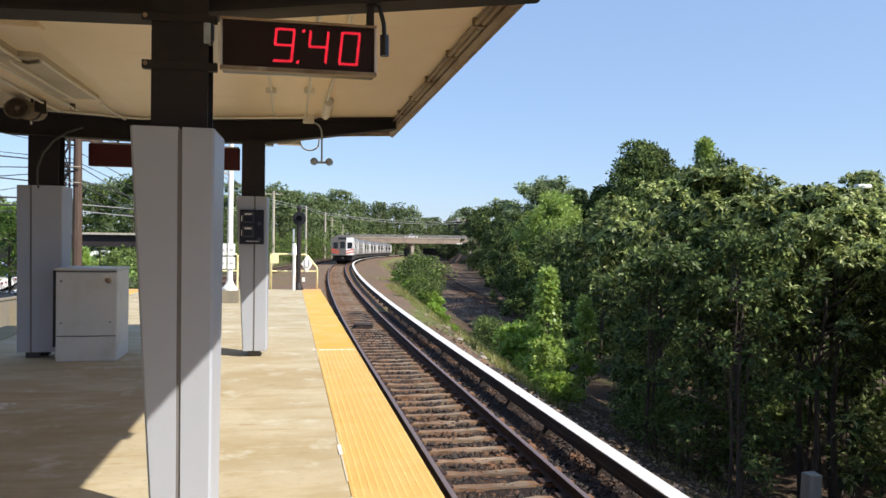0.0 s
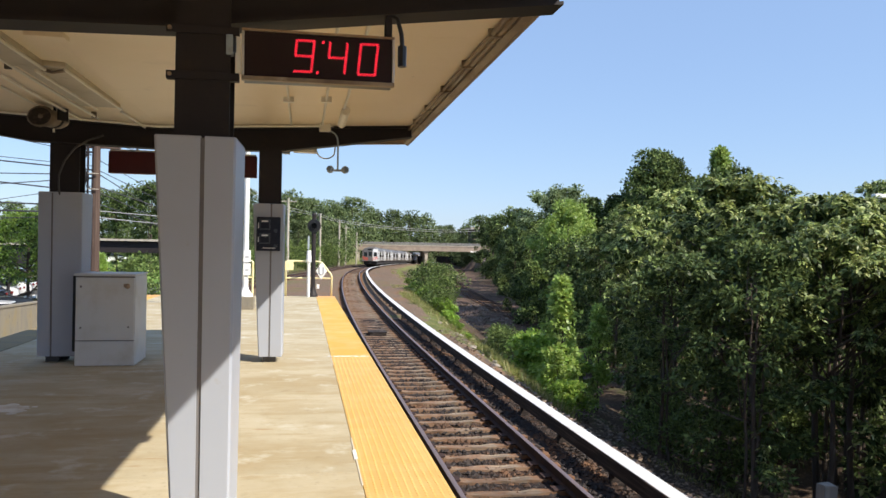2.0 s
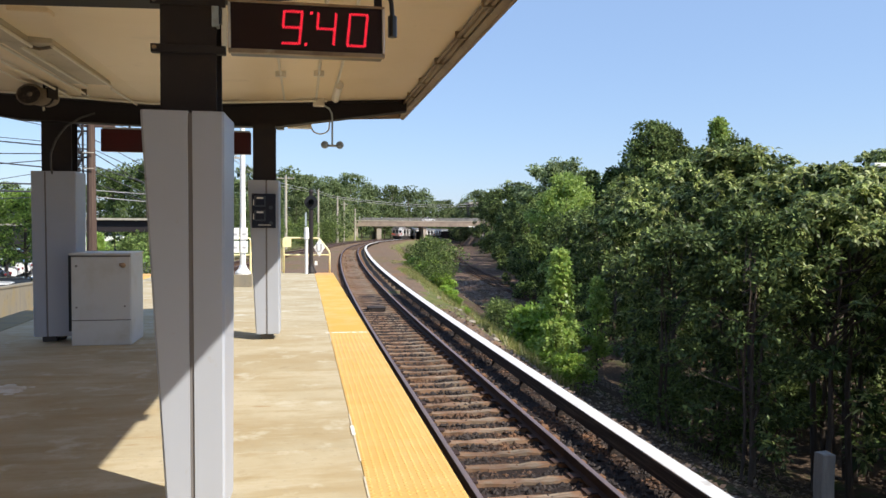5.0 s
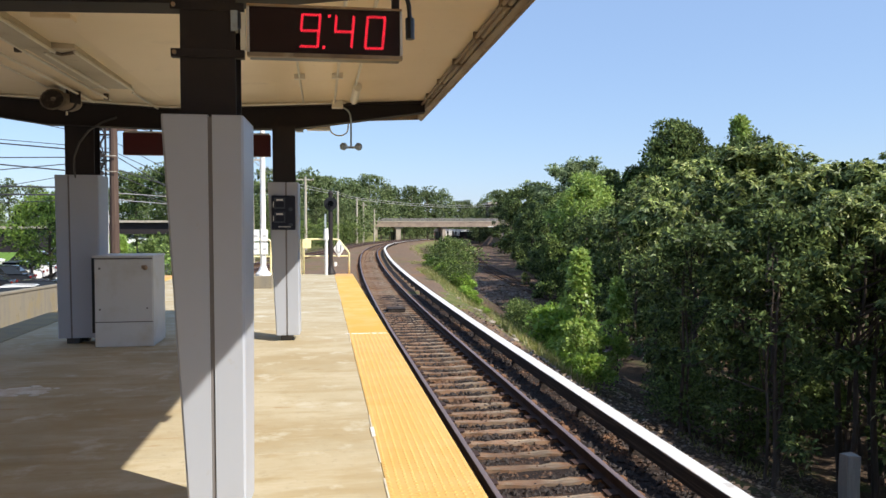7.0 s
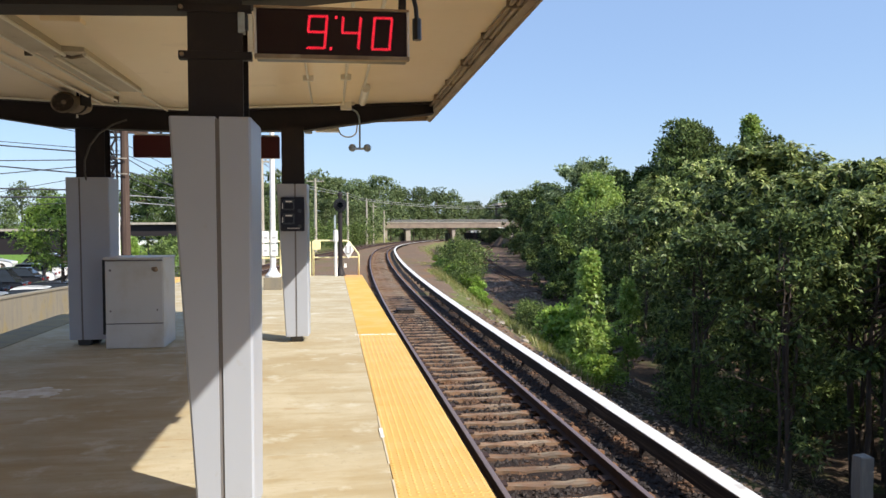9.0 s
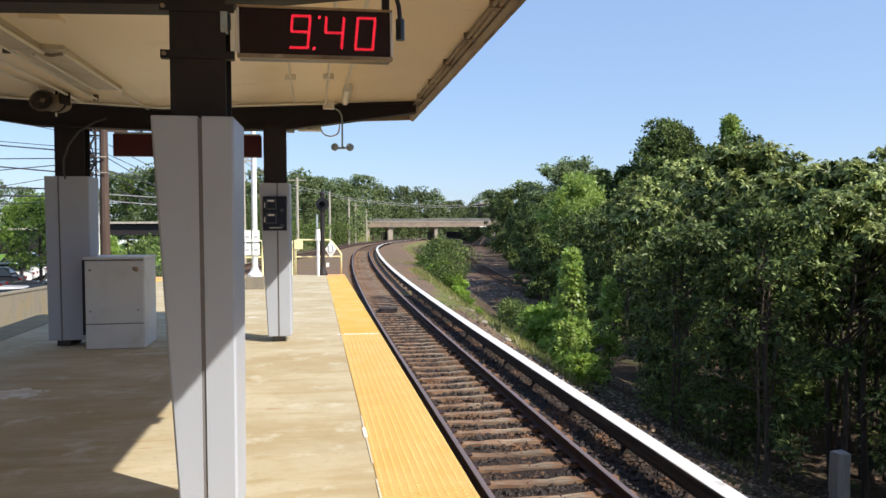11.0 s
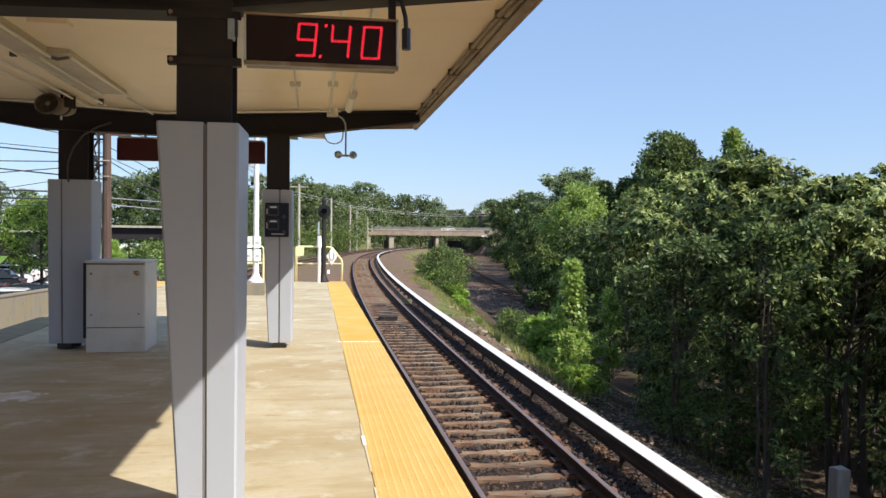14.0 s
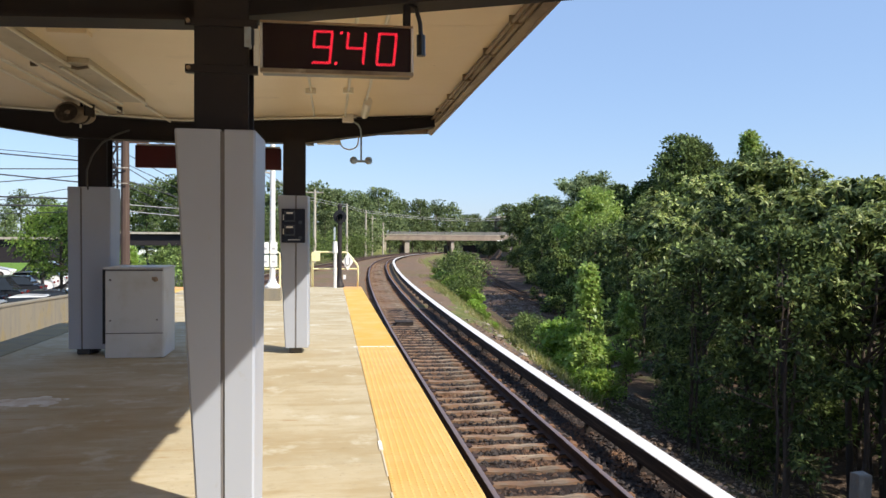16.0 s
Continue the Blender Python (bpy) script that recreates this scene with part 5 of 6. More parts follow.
# ---- poles and wires ----
def build_pole(x, y, top, mat, label, arms=((0.0, 1.1),), r=0.15):
    z = ground_z(x, y) - 0.3
    s = thing("utility_pole", label, "utility pole", "utility poles", pose(x, y, z))
    h = top - z
    part("pole", tube(BM(), [(0, 0, 0), (0, 0, h * 0.5), (0, 0, h)], r, 10, 0.72), mat, s)
    for dz, half in arms:
        part("crossarm", box(BM(), -half, half, -0.06, 0.06, h - dz - 0.45, h - dz - 0.33), mat, s)
        for u in (-half + 0.1, 0.35, half - 0.1):
            part("insulator", tube(BM(), [(u, 0, h - dz - 0.33), (u, 0, h - dz - 0.15)], 0.045, 6), M_GREYPLASTIC, s)
    return s


SECOND = "bleached wooden utility pole by the second track"
build_pole(-2.03, 100, 7.6, M_PALEPOLE, SECOND, ((0.0, 1.1),), 0.22)
build_pole(2.56, 125, 6.8, M_PALEPOLE, SECOND, (), 0.22)
build_pole(7.2, 160, 7.0, M_PALEPOLE, SECOND, (), 0.24)
build_pole(13.5, 200, 5.2, M_PALEPOLE, SECOND, (), 0.25)
build_pole(9.2, 172, 6.3, M_PALEPOLE, SECOND, ((0.3, 0.9),), 0.2)
build_pole(-5.05, 58, 6.9, M_PALEPOLE, "pale brown wooden utility pole behind the platform end", ((0.2, 0.8),), 0.2)
build_pole(60.0, 236, 3.5, M_PALEPOLE, "bleached pole beside the bridge end", ())


def build_big_pole():
    s = build_pole(-9.92, 39.5, 7.9, M_WOODPOLE, "brown utility pole with transformers and lattice bracket", ((0.3, 1.3), (1.3, 1.1)), 0.25)
    h = 7.9 - ground_z(-9.78, 39.5) + 0.3
    for k, (dx, dz) in enumerate(((-0.62, 4.35), (-0.95, 3.75))):
        part("transformer", tube(BM(), [(dx, -0.2, h - dz), (dx, -0.2, h - dz + 0.55)], 0.15, 12), M_STEEL, s, "dark transformer can")
    bm = BM()
    braces = [((u, -0.6), (u, -4.6)) for u in (-1.0, -0.34)]
    for k in range(3):
        z = -0.7 - 1.25 * k
        braces += [((-1.0, z), (-0.34, z - 1.25)), ((-0.34, z), (-1.0, z - 1.25)), ((-1.05, z), (-0.1, z))]
    for a, b in braces:
        tube(bm, [(a[0], -0.1, h + a[1]), (b[0], -0.1, h + b[1])], 0.05, 6)
    part("lattice_bracket", bm, M_STEEL, s, "dark lattice bracket")
    for dz in (2.6, 3.05, 3.5, 3.9):
        part("insulator", tube(BM(), [(-0.72 + 0.06 * dz, -0.2, h - dz), (-0.72 + 0.06 * dz, -0.2, h - dz + 0.2)], 0.075, 8), M_STEEL, s, "dark ribbed insulator")
    for dz in (3.0, 3.75):
        part("cross_bar", box(BM(), -0.30, 0.2, -0.34, -0.28, h - dz, h - dz + 0.04, 0.01), M_PALEPOLE, s, "pale cross bar")
    for u, dz in ((-0.95, 1.2), (-0.75, 1.9), (-0.55, 2.4)):
        part("jumper_cable", tube(BM(), [(u, -0.15, h - dz), (u + 0.18, -0.25, h - dz - 0.55), (u + 0.1, -0.25, h - dz - 1.1), (u + 0.5, -0.2, h - dz - 1.4)], 0.028, 6), M_BLACK, s)
    part("conduit_riser", tube(BM(), [(-0.26, -0.25, 0.3), (-0.26, -0.25, h - 5.6)], 0.06, 8), M_WHITE, s, "white cable riser")


build_big_pole()


def wire(a, b, sag, r=0.012, mat=None):
    a, b = Vector(a), Vector(b)
    bm = tube(BM(), [a.lerp(b, k / 12) - Vector((0, 0, sag * 4 * (k / 12) * (1 - k / 12))) for k in range(13)], r, 5)
    solid("overhead_wire", bm, mat or M_WIRE, "sagging overhead wire between poles", "wire", "overhead wires")


P = (-9.92, 39.5)
for z, far_z, r in ((5.8, 13.04, 0.018), (5.29, 8.21, 0.018), (5.1, 8.04, 0.034), (4.89, 4.48, 0.026), (4.04, 7.41, 0.034), (4.74, 1.26, 0.024), (4.35, -2.13, 0.016), (3.37, 4.2, 0.038), (3.06, 3.28, 0.042), (2.87, 1.69, 0.018)):
    wire((P[0] - 0.1, P[1], z), (-46, P[1], far_z), 0.08, r)
for z, far_z, r in ((7.1, 6.6, 0.022), (6.6, 6.2, 0.022), (5.54, 2.54, 0.020), (5.06, 2.4, 0.020), (4.87, 0.74, 0.024), (4.28, 2.6, 0.026), (4.02, 1.12, 0.024), (3.46, 1.14, 0.022)):
    wire((P[0] + 0.2, P[1], z), (-5.05, 58, far_z), 0.05, r)
for z, far_z in ((3.14, 3.36), (2.82, 2.72)):
    wire((P[0] + 0.2, P[1], z), (-5.05, 58, far_z), 0.05, 0.026, M_WIRE_PALE)
for dz in (0.0, 0.35):
    wire((-5.05, 58, 6.7 - dz), (-2.03, 100, 6.5 - dz), 0.5, 0.03, M_WIRE_PALE)
    wire((-2.03, 100, 6.5 - dz), (2.56, 125, 6.7 - dz), 0.1, 0.03, M_WIRE_PALE)
    wire((2.56, 125, 6.7 - dz), (7.2, 160, 6.9 - dz), 0.12, 0.035, M_WIRE_PALE)
    wire((7.2, 160, 6.9 - dz), (61.5, 250, 8.6 - dz * 2), 1.3, 0.05, M_WIRE_PALE)


# ---- car park beyond the wall ----
def build_carport(x0, x1, y0, y1, top, deep=0.75):
    s = thing("carport_shelter", "flat carport roof with dark frame on thin posts", "carport")
    g = -2.7
    part("roof", box(BM(), x0, x1, y0, y1, top - 0.12, top, 0.02), M_PALEPOLE, s, "thin pale roof sheet")
    part("roof_edge", box(BM(), x0 - 0.05, x1 + 0.05, y0 - 0.06, y0 - 0.005, top - 0.12, top + 0.03), M_PALEPOLE, s)
    # one dark box for the frame and the shade under the roof
    part("under_frame", box(BM(), x0 + 0.3, x1 - 0.3, y0 + 0.3, y1 - 0.3, top - deep, top - 0.13), M_STEEL, s, "dark block for frame and shade below the roof")
    n = max(2, int((x1 - x0) / 2.5))
    for k in range(n):
        x = x0 + 0.5 + (x1 - x0 - 1.0) * k / (n - 1)
        part("post", tube(BM(), [(x, (y0 + y1) / 2, g), (x, (y0 + y1) / 2, top - 0.3)], 0.09, 8), M_STEEL, s)


build_carport(-16.4, -9.9, 58, 62, 1.85, 0.95)
build_carport(-36, -18.6, 52, 58, 1.45, 1.6)

rng = random.Random(11)
build_car(CAR_PAINTS[0], "white car parked beside the lawn", pose(-24.6, 108, ground_z(-24.6, 108), 0, 0, 10), "parked cars")
paints = [1, 2, 0, 1, 2, 3, 0, 2, 1, 0]
names = ["white", "silver", "dark", "dark blue"]
slots = [(x, y) for x in (-14.6, -20.6, -26.6) for y in [36.2 + 2.75 * i for i in range(11)]]
for k, (x, y) in enumerate(slots):
    if x > -19 and 42 < y < 50:
        continue
    c = (1, 0, 2)[k] if k < 3 else paints[(k * 7 + k // 6) % 10]
    build_car(CAR_PAINTS[c], names[c] + " car parked in the station car park", pose(x + rng.uniform(-0.15, 0.15), y + rng.uniform(-0.3, 0.3), ground_z(x, y), 0, 0, rng.choice((0, 0, 180)) + 8 + rng.uniform(-3, 3)), "parked cars", rng.uniform(4.2, 4.9), rng.uniform(1.4, 1.7))


def build_street_light(x, y, top):
    z = ground_z(x, y)
    s = thing("street_lamp", "slim grey street lamp rising above the trees", "street lamp", at=pose(x, y, z))
    part("pole", tube(BM(), [(0, 0, 0), (0, 0, top - z)], 0.09, 8, 0.6), M_GREYPLASTIC, s)
    part("lamp_head", box(BM(), -0.35, 0.35, -0.15, 0.15, top - z - 0.05, top - z + 0.12, 0.04), M_WHITE, s)


build_street_light(25.35, 30.5, 4.35)


# post beside the embankment
def build_post():
    s = thing("fence_post", "grey weathered timber post on the embankment", "post", at=pose(7.05, 9.5, ground_z(7.05, 9.5) - 0.2))
    h = -1.42 - ground_z(7.05, 9.5) + 0.2
    part("post", loft(BM(), [[(a + dx, b + dy, z) for a, b in ((-0.1, -0.09), (0.1, -0.085), (0.095, 0.09), (-0.1, 0.085))] for dx, dy, z in ((0, 0, 0), (0.008, 0, h * 0.4), (-0.006, 0.004, h * 0.75), (0.004, 0, h - 0.02))] + [[(a, b, h + c) for a, b, c in ((-0.092, -0.08, 0.0), (0.09, -0.075, -0.012), (0.085, 0.08, 0.0), (-0.09, 0.075, -0.008))]]), M_POST, s)


build_post()


# ---- trees and undergrowth ----
def quad_mesh(name, quads, mats, index=None):
    """A mesh of many separate four-cornered leaves; quads is an array (n, 4, 3)."""
    n = len(quads)
    me = bpy.data.meshes.new(name)
    me.vertices.add(n * 4)
    me.vertices.foreach_set("co", np.asarray(quads, np.float32).reshape(-1))
    me.loops.add(n * 4)
    me.loops.foreach_set("vertex_index", np.arange(n * 4, dtype=np.int32))
    me.polygons.add(n)
    me.polygons.foreach_set("loop_start", np.arange(0, n * 4, 4, dtype=np.int32))
    for m in mats:
        me.materials.append(m)
    me.update(calc_edges=True)
    return me


def unit(v):
    return v / np.maximum(1e-9, np.linalg.norm(v, axis=-1, keepdims=True))


def leaves(g, centres, radii, per, length, width, droop, flat=0.5, lift=0.0):
    """Leaves round clump centres: each hangs outward from its clump."""
    k = len(centres)
    c = np.repeat(centres, per, 0)
    r = np.repeat(radii, per)[:, None]
    u = unit(g.normal(size=(k * per, 3)) + np.array([0, 0, lift]))
    p = c + u * r * (0.35 + 0.65 * g.random((k * per, 1)) ** 0.6) * np.array([1.0, 1.0, 0.8])
    tip = unit(u * 0.8 + g.normal(size=u.shape) * 0.55 + np.array([0, 0, -droop]))
    nrm = unit(u * 0.5 + g.normal(size=u.shape) * 0.55 + np.array([0, 0, flat]))
    side = unit(np.cross(tip, nrm))
    ln = length * g.uniform(0.6, 1.3, (k * per, 1))
    wd = width * g.uniform(0.7, 1.25, (k * per, 1))
    fold = np.cross(side, tip) * wd * 0.18
    return np.stack([p, p + tip * ln * 0.45 + side * wd * 0.5 + fold, p + tip * ln, p + tip * ln * 0.45 - side * wd * 0.5 + fold], 1)


def rosettes(g, centres, radii, tips, per, length, width, droop):
    """Twig tips over the upper and outer side of each clump, with leaflets that radiate from the tip and hang."""
    k = len(centres) * tips
    c, r = np.repeat(centres, tips, 0), np.repeat(radii, tips)[:, None]
    out = unit(g.normal(size=(k, 3)) + np.array([0, 0, 0.9]))
    tip_at = c + out * r * g.uniform(0.45, 1.05, (k, 1)) * np.array([1.15, 1.15, 0.85])
    ax = np.repeat(unit(out * 0.7 + np.array([0, 0, 0.55]) + g.normal(size=(k, 3)) * 0.2), per, 0)
    p = np.repeat(tip_at, per, 0)
    rad = unit(np.cross(ax, g.normal(size=ax.shape)))
    lean = g.uniform(0.75, 1.45, (k * per, 1))
    d = unit(ax * np.cos(lean) + rad * np.sin(lean) + np.array([0, 0, -droop]))
    p = p - ax * g.uniform(0.0, 0.5, (k * per, 1)) * length
    side = unit(np.cross(d, ax))
    ln = length * g.uniform(0.6, 1.25, (k * per, 1))
    wd = width * g.uniform(0.75, 1.25, (k * per, 1))
    fold = ax * wd * 0.15
    end = p + d * ln + np.array([0, 0, -0.25]) * ln
    return np.stack([p, p + d * ln * 0.5 + side * wd * 0.5 + fold, end, p + d * ln * 0.5 - side * wd * 0.5 + fold], 1)


def crown_clumps(g, n, height, low, radius, profile, size):
    """Clump centres in a crown: fuller outside, with gaps and an uneven outline."""
    out, rad = [], []
    lobes = g.uniform(0.72, 1.15, 9)
    while len(out) < n:
        f = g.random() ** 0.85
        a = g.uniform(0, math.tau)
        lobe = np.interp(a / math.tau * 8, range(9), np.append(lobes[:8], lobes[0]))
        rr = radius * profile(f) * lobe * g.uniform(0.25, 1.0) ** 0.6
        out.append((rr * math.cos(a), rr * math.sin(a), low + (height - low) * f))
        rad.append(size * g.uniform(0.65, 1.3))
    return np.array(out), np.array(rad)


def lobed_clumps(g, n, height, low, radius, profile, size, lobes, spread=0.24):
    """Clump centres gathered in flat lobes with dark gaps between, and a few stray ones below."""
    seat = []
    for k in range(lobes):
        f = (k + g.uniform(0.2, 0.8)) / lobes
        f = 1 - (1 - f) ** 1.25
        a = k * 2.4 + g.uniform(-0.5, 0.5)
        rr = radius * profile(f) * g.uniform(0.55, 1.0) * (1 if f < 0.85 else 0.5)
        seat.append((rr * math.cos(a), rr * math.sin(a), low + (height - low) * f))
    seat = np.array(seat)
    pick = g.integers(0, lobes, n)
    out = seat[pick] + g.normal(size=(n, 3)) * np.array([spread, spread, 0.11]) * radius
    stray = g.random(n) < 0.07
    out[stray, 2] = g.uniform(0.25, 1.0, stray.sum()) * low
    out[:, 2] = np.minimum(out[:, 2], height)
    return out, size * g.uniform(0.55, 1.25, n)


def round_crown(f):
    return max(0.18, math.sin(math.pi * min(1, 0.12 + 0.83 * f)) ** 0.7)


def dome(f):
    return max(0.1, (1 - f ** 2.4)) ** 0.5


def spire(f):
    return max(0.08, (1 - f) ** 0.8)


def plant(name, label, category, seed, height, low, radius, clumps, per, leaf, wide, droop, mat, profile=round_crown, trunk=0.12, size=0.6, limbs=10, stems=1, lobes=0, flat=0.5, core=0, tips=0):
    """A tree of unit kind with trunk, limbs and crown, origin at its foot."""
    g = np.random.default_rng(seed)
    rng = random.Random(seed)
    s = thing(name, label, category)
    if lobes:
        c, r = lobed_clumps(g, clumps, height - size * 0.7, low, radius, profile, size, lobes, 0.19 if height < 10 else 0.17)
    else:
        c, r = crown_clumps(g, clumps, height - size * 0.7, low, radius, profile, size)
    bm = BM()
    for k in range(stems):
        lean = Vector((rng.uniform(-0.3, 0.3), rng.uniform(-0.3, 0.3), 0)) * (1.0 if stems > 1 else 0.5)
        foot = Vector((rng.uniform(-0.3, 0.3), rng.uniform(-0.3, 0.3), -0.3)) if stems > 1 else Vector((0, 0, -0.3))
        pts = [foot + lean * (z / height) * 2 + Vector((rng.uniform(-0.06, 0.06), rng.uniform(-0.06, 0.06), 0)) * height * 0.12 + Vector((0, 0, z)) for z in [height * 0.88 * i / 6 for i in range(7)]]
        tube(bm, pts, trunk * (1 if k == 0 else 0.7), 8, 0.25)
    part("trunk", bm, M_BARK, s, "rough dark trunk")
    for i in range(limbs):
        j = rng.randrange(len(c))
        end = Vector(c[j])
        z = max(height * 0.12, min(height * 0.75, end.z - rng.uniform(0.3, 0.16 * height + 0.4)))
        a = Vector((0, 0, z))
        mid = a.lerp(end, 0.5) + Vector((0, 0, -0.05 * height * rng.random()))
        part("limb", tube(BM(), [a, mid, end], trunk * 0.36, 5, 0.3), M_BARK, s)
    quads = rosettes(g, c, r, tips, per, leaf, wide, droop) if tips else leaves(g, c, r, per, leaf, wide, droop, flat, 0.7)
    crown = new("crown", quad_mesh("crown", quads, [mat]))
    crown.parent = s
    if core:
        # larger foliage in the heart of each clump, mostly darkened to stand for shade
        deep = new("inner_foliage", quad_mesh("inner_foliage", leaves(g, c, r * 0.48, core, size * 0.6, size * 0.42, 0.3, 0.4), [mat if mat in (M_LEAF_LIGHT, M_LEAF_SAPLING) else M_LEAF_CORE_SHADE]))
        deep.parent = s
    return s


def place(kinds, spots, rng, base_height, group, label=None):
    """Sets copies of the kinds at (x, y, top): each is scaled to reach its top."""
    for k, (x, y, top) in enumerate(spots):
        kind = kinds[k % len(kinds)]
        z = ground_z(x, y) - 0.05
        h = max(0.4, top - z)
        sz = h / base_height[kinds.index(kind)]
        sx = sz * rng.uniform(0.9, 1.15)
        ob = copy_thing(kind, pose(x, y, z, 0, 0, rng.uniform(0, 360)) @ Matrix.Diagonal((sx, sx, sz, 1)))
        tagged(ob, label or "", "", group)


rng = random.Random(8)
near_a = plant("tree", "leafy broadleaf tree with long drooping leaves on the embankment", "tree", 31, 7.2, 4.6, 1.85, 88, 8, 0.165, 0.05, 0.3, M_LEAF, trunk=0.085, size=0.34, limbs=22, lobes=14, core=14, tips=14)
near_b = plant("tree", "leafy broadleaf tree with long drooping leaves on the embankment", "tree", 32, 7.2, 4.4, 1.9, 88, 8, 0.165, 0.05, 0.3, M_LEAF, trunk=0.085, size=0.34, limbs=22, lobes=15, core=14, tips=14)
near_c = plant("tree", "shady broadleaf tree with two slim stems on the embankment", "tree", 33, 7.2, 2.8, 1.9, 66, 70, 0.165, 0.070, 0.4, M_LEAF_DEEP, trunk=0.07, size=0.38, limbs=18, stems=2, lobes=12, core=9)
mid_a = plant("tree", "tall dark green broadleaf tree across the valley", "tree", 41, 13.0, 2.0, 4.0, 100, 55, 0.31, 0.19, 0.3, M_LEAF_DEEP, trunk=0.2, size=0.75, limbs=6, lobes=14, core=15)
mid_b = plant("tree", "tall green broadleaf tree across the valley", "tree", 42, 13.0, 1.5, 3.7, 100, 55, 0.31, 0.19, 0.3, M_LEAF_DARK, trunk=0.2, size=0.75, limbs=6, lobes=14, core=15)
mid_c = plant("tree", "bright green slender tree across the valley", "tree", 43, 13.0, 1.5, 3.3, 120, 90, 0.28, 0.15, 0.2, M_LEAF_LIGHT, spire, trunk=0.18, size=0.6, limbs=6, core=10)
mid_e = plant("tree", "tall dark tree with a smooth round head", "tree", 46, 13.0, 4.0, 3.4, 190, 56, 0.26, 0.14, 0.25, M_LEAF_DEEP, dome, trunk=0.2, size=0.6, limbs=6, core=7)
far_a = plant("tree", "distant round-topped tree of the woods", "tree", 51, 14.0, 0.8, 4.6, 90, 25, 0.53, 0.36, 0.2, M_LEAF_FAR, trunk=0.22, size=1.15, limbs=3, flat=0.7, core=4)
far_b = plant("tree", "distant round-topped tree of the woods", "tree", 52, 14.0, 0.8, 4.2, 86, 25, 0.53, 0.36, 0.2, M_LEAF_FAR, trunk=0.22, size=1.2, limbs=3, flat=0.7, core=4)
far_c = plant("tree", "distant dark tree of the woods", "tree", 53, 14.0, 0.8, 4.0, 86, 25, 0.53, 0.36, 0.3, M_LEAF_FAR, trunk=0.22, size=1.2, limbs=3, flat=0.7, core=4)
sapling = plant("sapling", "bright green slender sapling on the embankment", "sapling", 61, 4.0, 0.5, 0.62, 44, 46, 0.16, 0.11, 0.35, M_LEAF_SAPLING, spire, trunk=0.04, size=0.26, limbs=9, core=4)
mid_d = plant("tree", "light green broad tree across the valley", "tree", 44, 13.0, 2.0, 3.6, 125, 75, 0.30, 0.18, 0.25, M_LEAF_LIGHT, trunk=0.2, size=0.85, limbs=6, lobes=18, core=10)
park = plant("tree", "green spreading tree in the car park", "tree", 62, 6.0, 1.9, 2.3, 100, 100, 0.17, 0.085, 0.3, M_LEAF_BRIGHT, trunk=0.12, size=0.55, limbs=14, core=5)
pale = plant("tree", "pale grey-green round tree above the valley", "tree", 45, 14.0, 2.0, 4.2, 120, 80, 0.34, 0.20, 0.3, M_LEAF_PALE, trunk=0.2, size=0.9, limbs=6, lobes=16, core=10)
shrub_a = plant("shrub", "dense green shrub on the railway bank", "shrub", 71, 3.0, 0.3, 1.7, 62, 46, 0.16, 0.085, 0.1, M_LEAF_DARK, trunk=0.04, size=0.45, limbs=5, stems=3)
shrub_b = plant("shrub", "bright green low shrub on the railway bank", "shrub", 72, 2.0, 0.15, 1.5, 60, 60, 0.17, 0.13, 0.1, M_LEAF_BRIGHT, trunk=0.03, size=0.4, limbs=6, stems=3)
shrub_c = plant("shrub", "green mixed shrub on the crest of the bank", "shrub", 73, 3.0, 0.2, 1.35, 70, 66, 0.17, 0.10, 0.1, M_LEAF_LIGHT, trunk=0.04, size=0.4, limbs=6, stems=3)
KINDS = [near_a, near_b, near_c, mid_a, mid_b, mid_c, far_a, far_b, far_c, sapling, shrub_a, shrub_b, park, mid_d, pale, shrub_c, mid_e]
HEIGHT = dict(zip(range(17), (7.2, 7.2, 7.2, 13, 13, 13, 14, 14, 14, 4.0, 3.0, 2.0, 6.0, 13.0, 14.0, 3.0, 13.0)))


def grow(ids, spots, group):
    place([KINDS[i] for i in ids], spots, rng, [HEIGHT[i] for i in ids], group)


# skyline across the valley
grow((3,), [(51.5, 214, 9.0), (47.5, 190, 9.6), (44.0, 176, 8.0), (40.8, 160, 9.0)], "trees across the valley")
grow((3, 4, 3), [ (38.5, 140, 9.1), (35.8, 120, 8.4),
                 (35.7, 93, 7.8), (35.5, 86, 7.4), (33.3, 78, 6.0), (32.6, 72, 6.4), (30.0, 68, 7.6), (33.4, 66, 8.8), (35.9, 60.5, 9.6), (34.0, 55, 7.6)], "trees across the valley")
grow((16,), [(30.6, 64, 10.8), (32.6, 65.5, 10.4)], "trees across the valley")
grow((14,), [(35.0, 108, 10.4), (34.6, 99, 10.6), (37.5, 103, 9.6)], "pale trees across the valley")
grow((13,), [(21.6, 61.0, 5.8), (23.4, 63.5, 4.8), (27.4, 77.0, 6.8), (27.2, 83.0, 5.2)], "light trees across the valley")
grow((4,), [(26.4, 68, 6.6)], "trees across the valley")
grow((5,), [(34.6, 60, 10.8)], "trees across the valley")
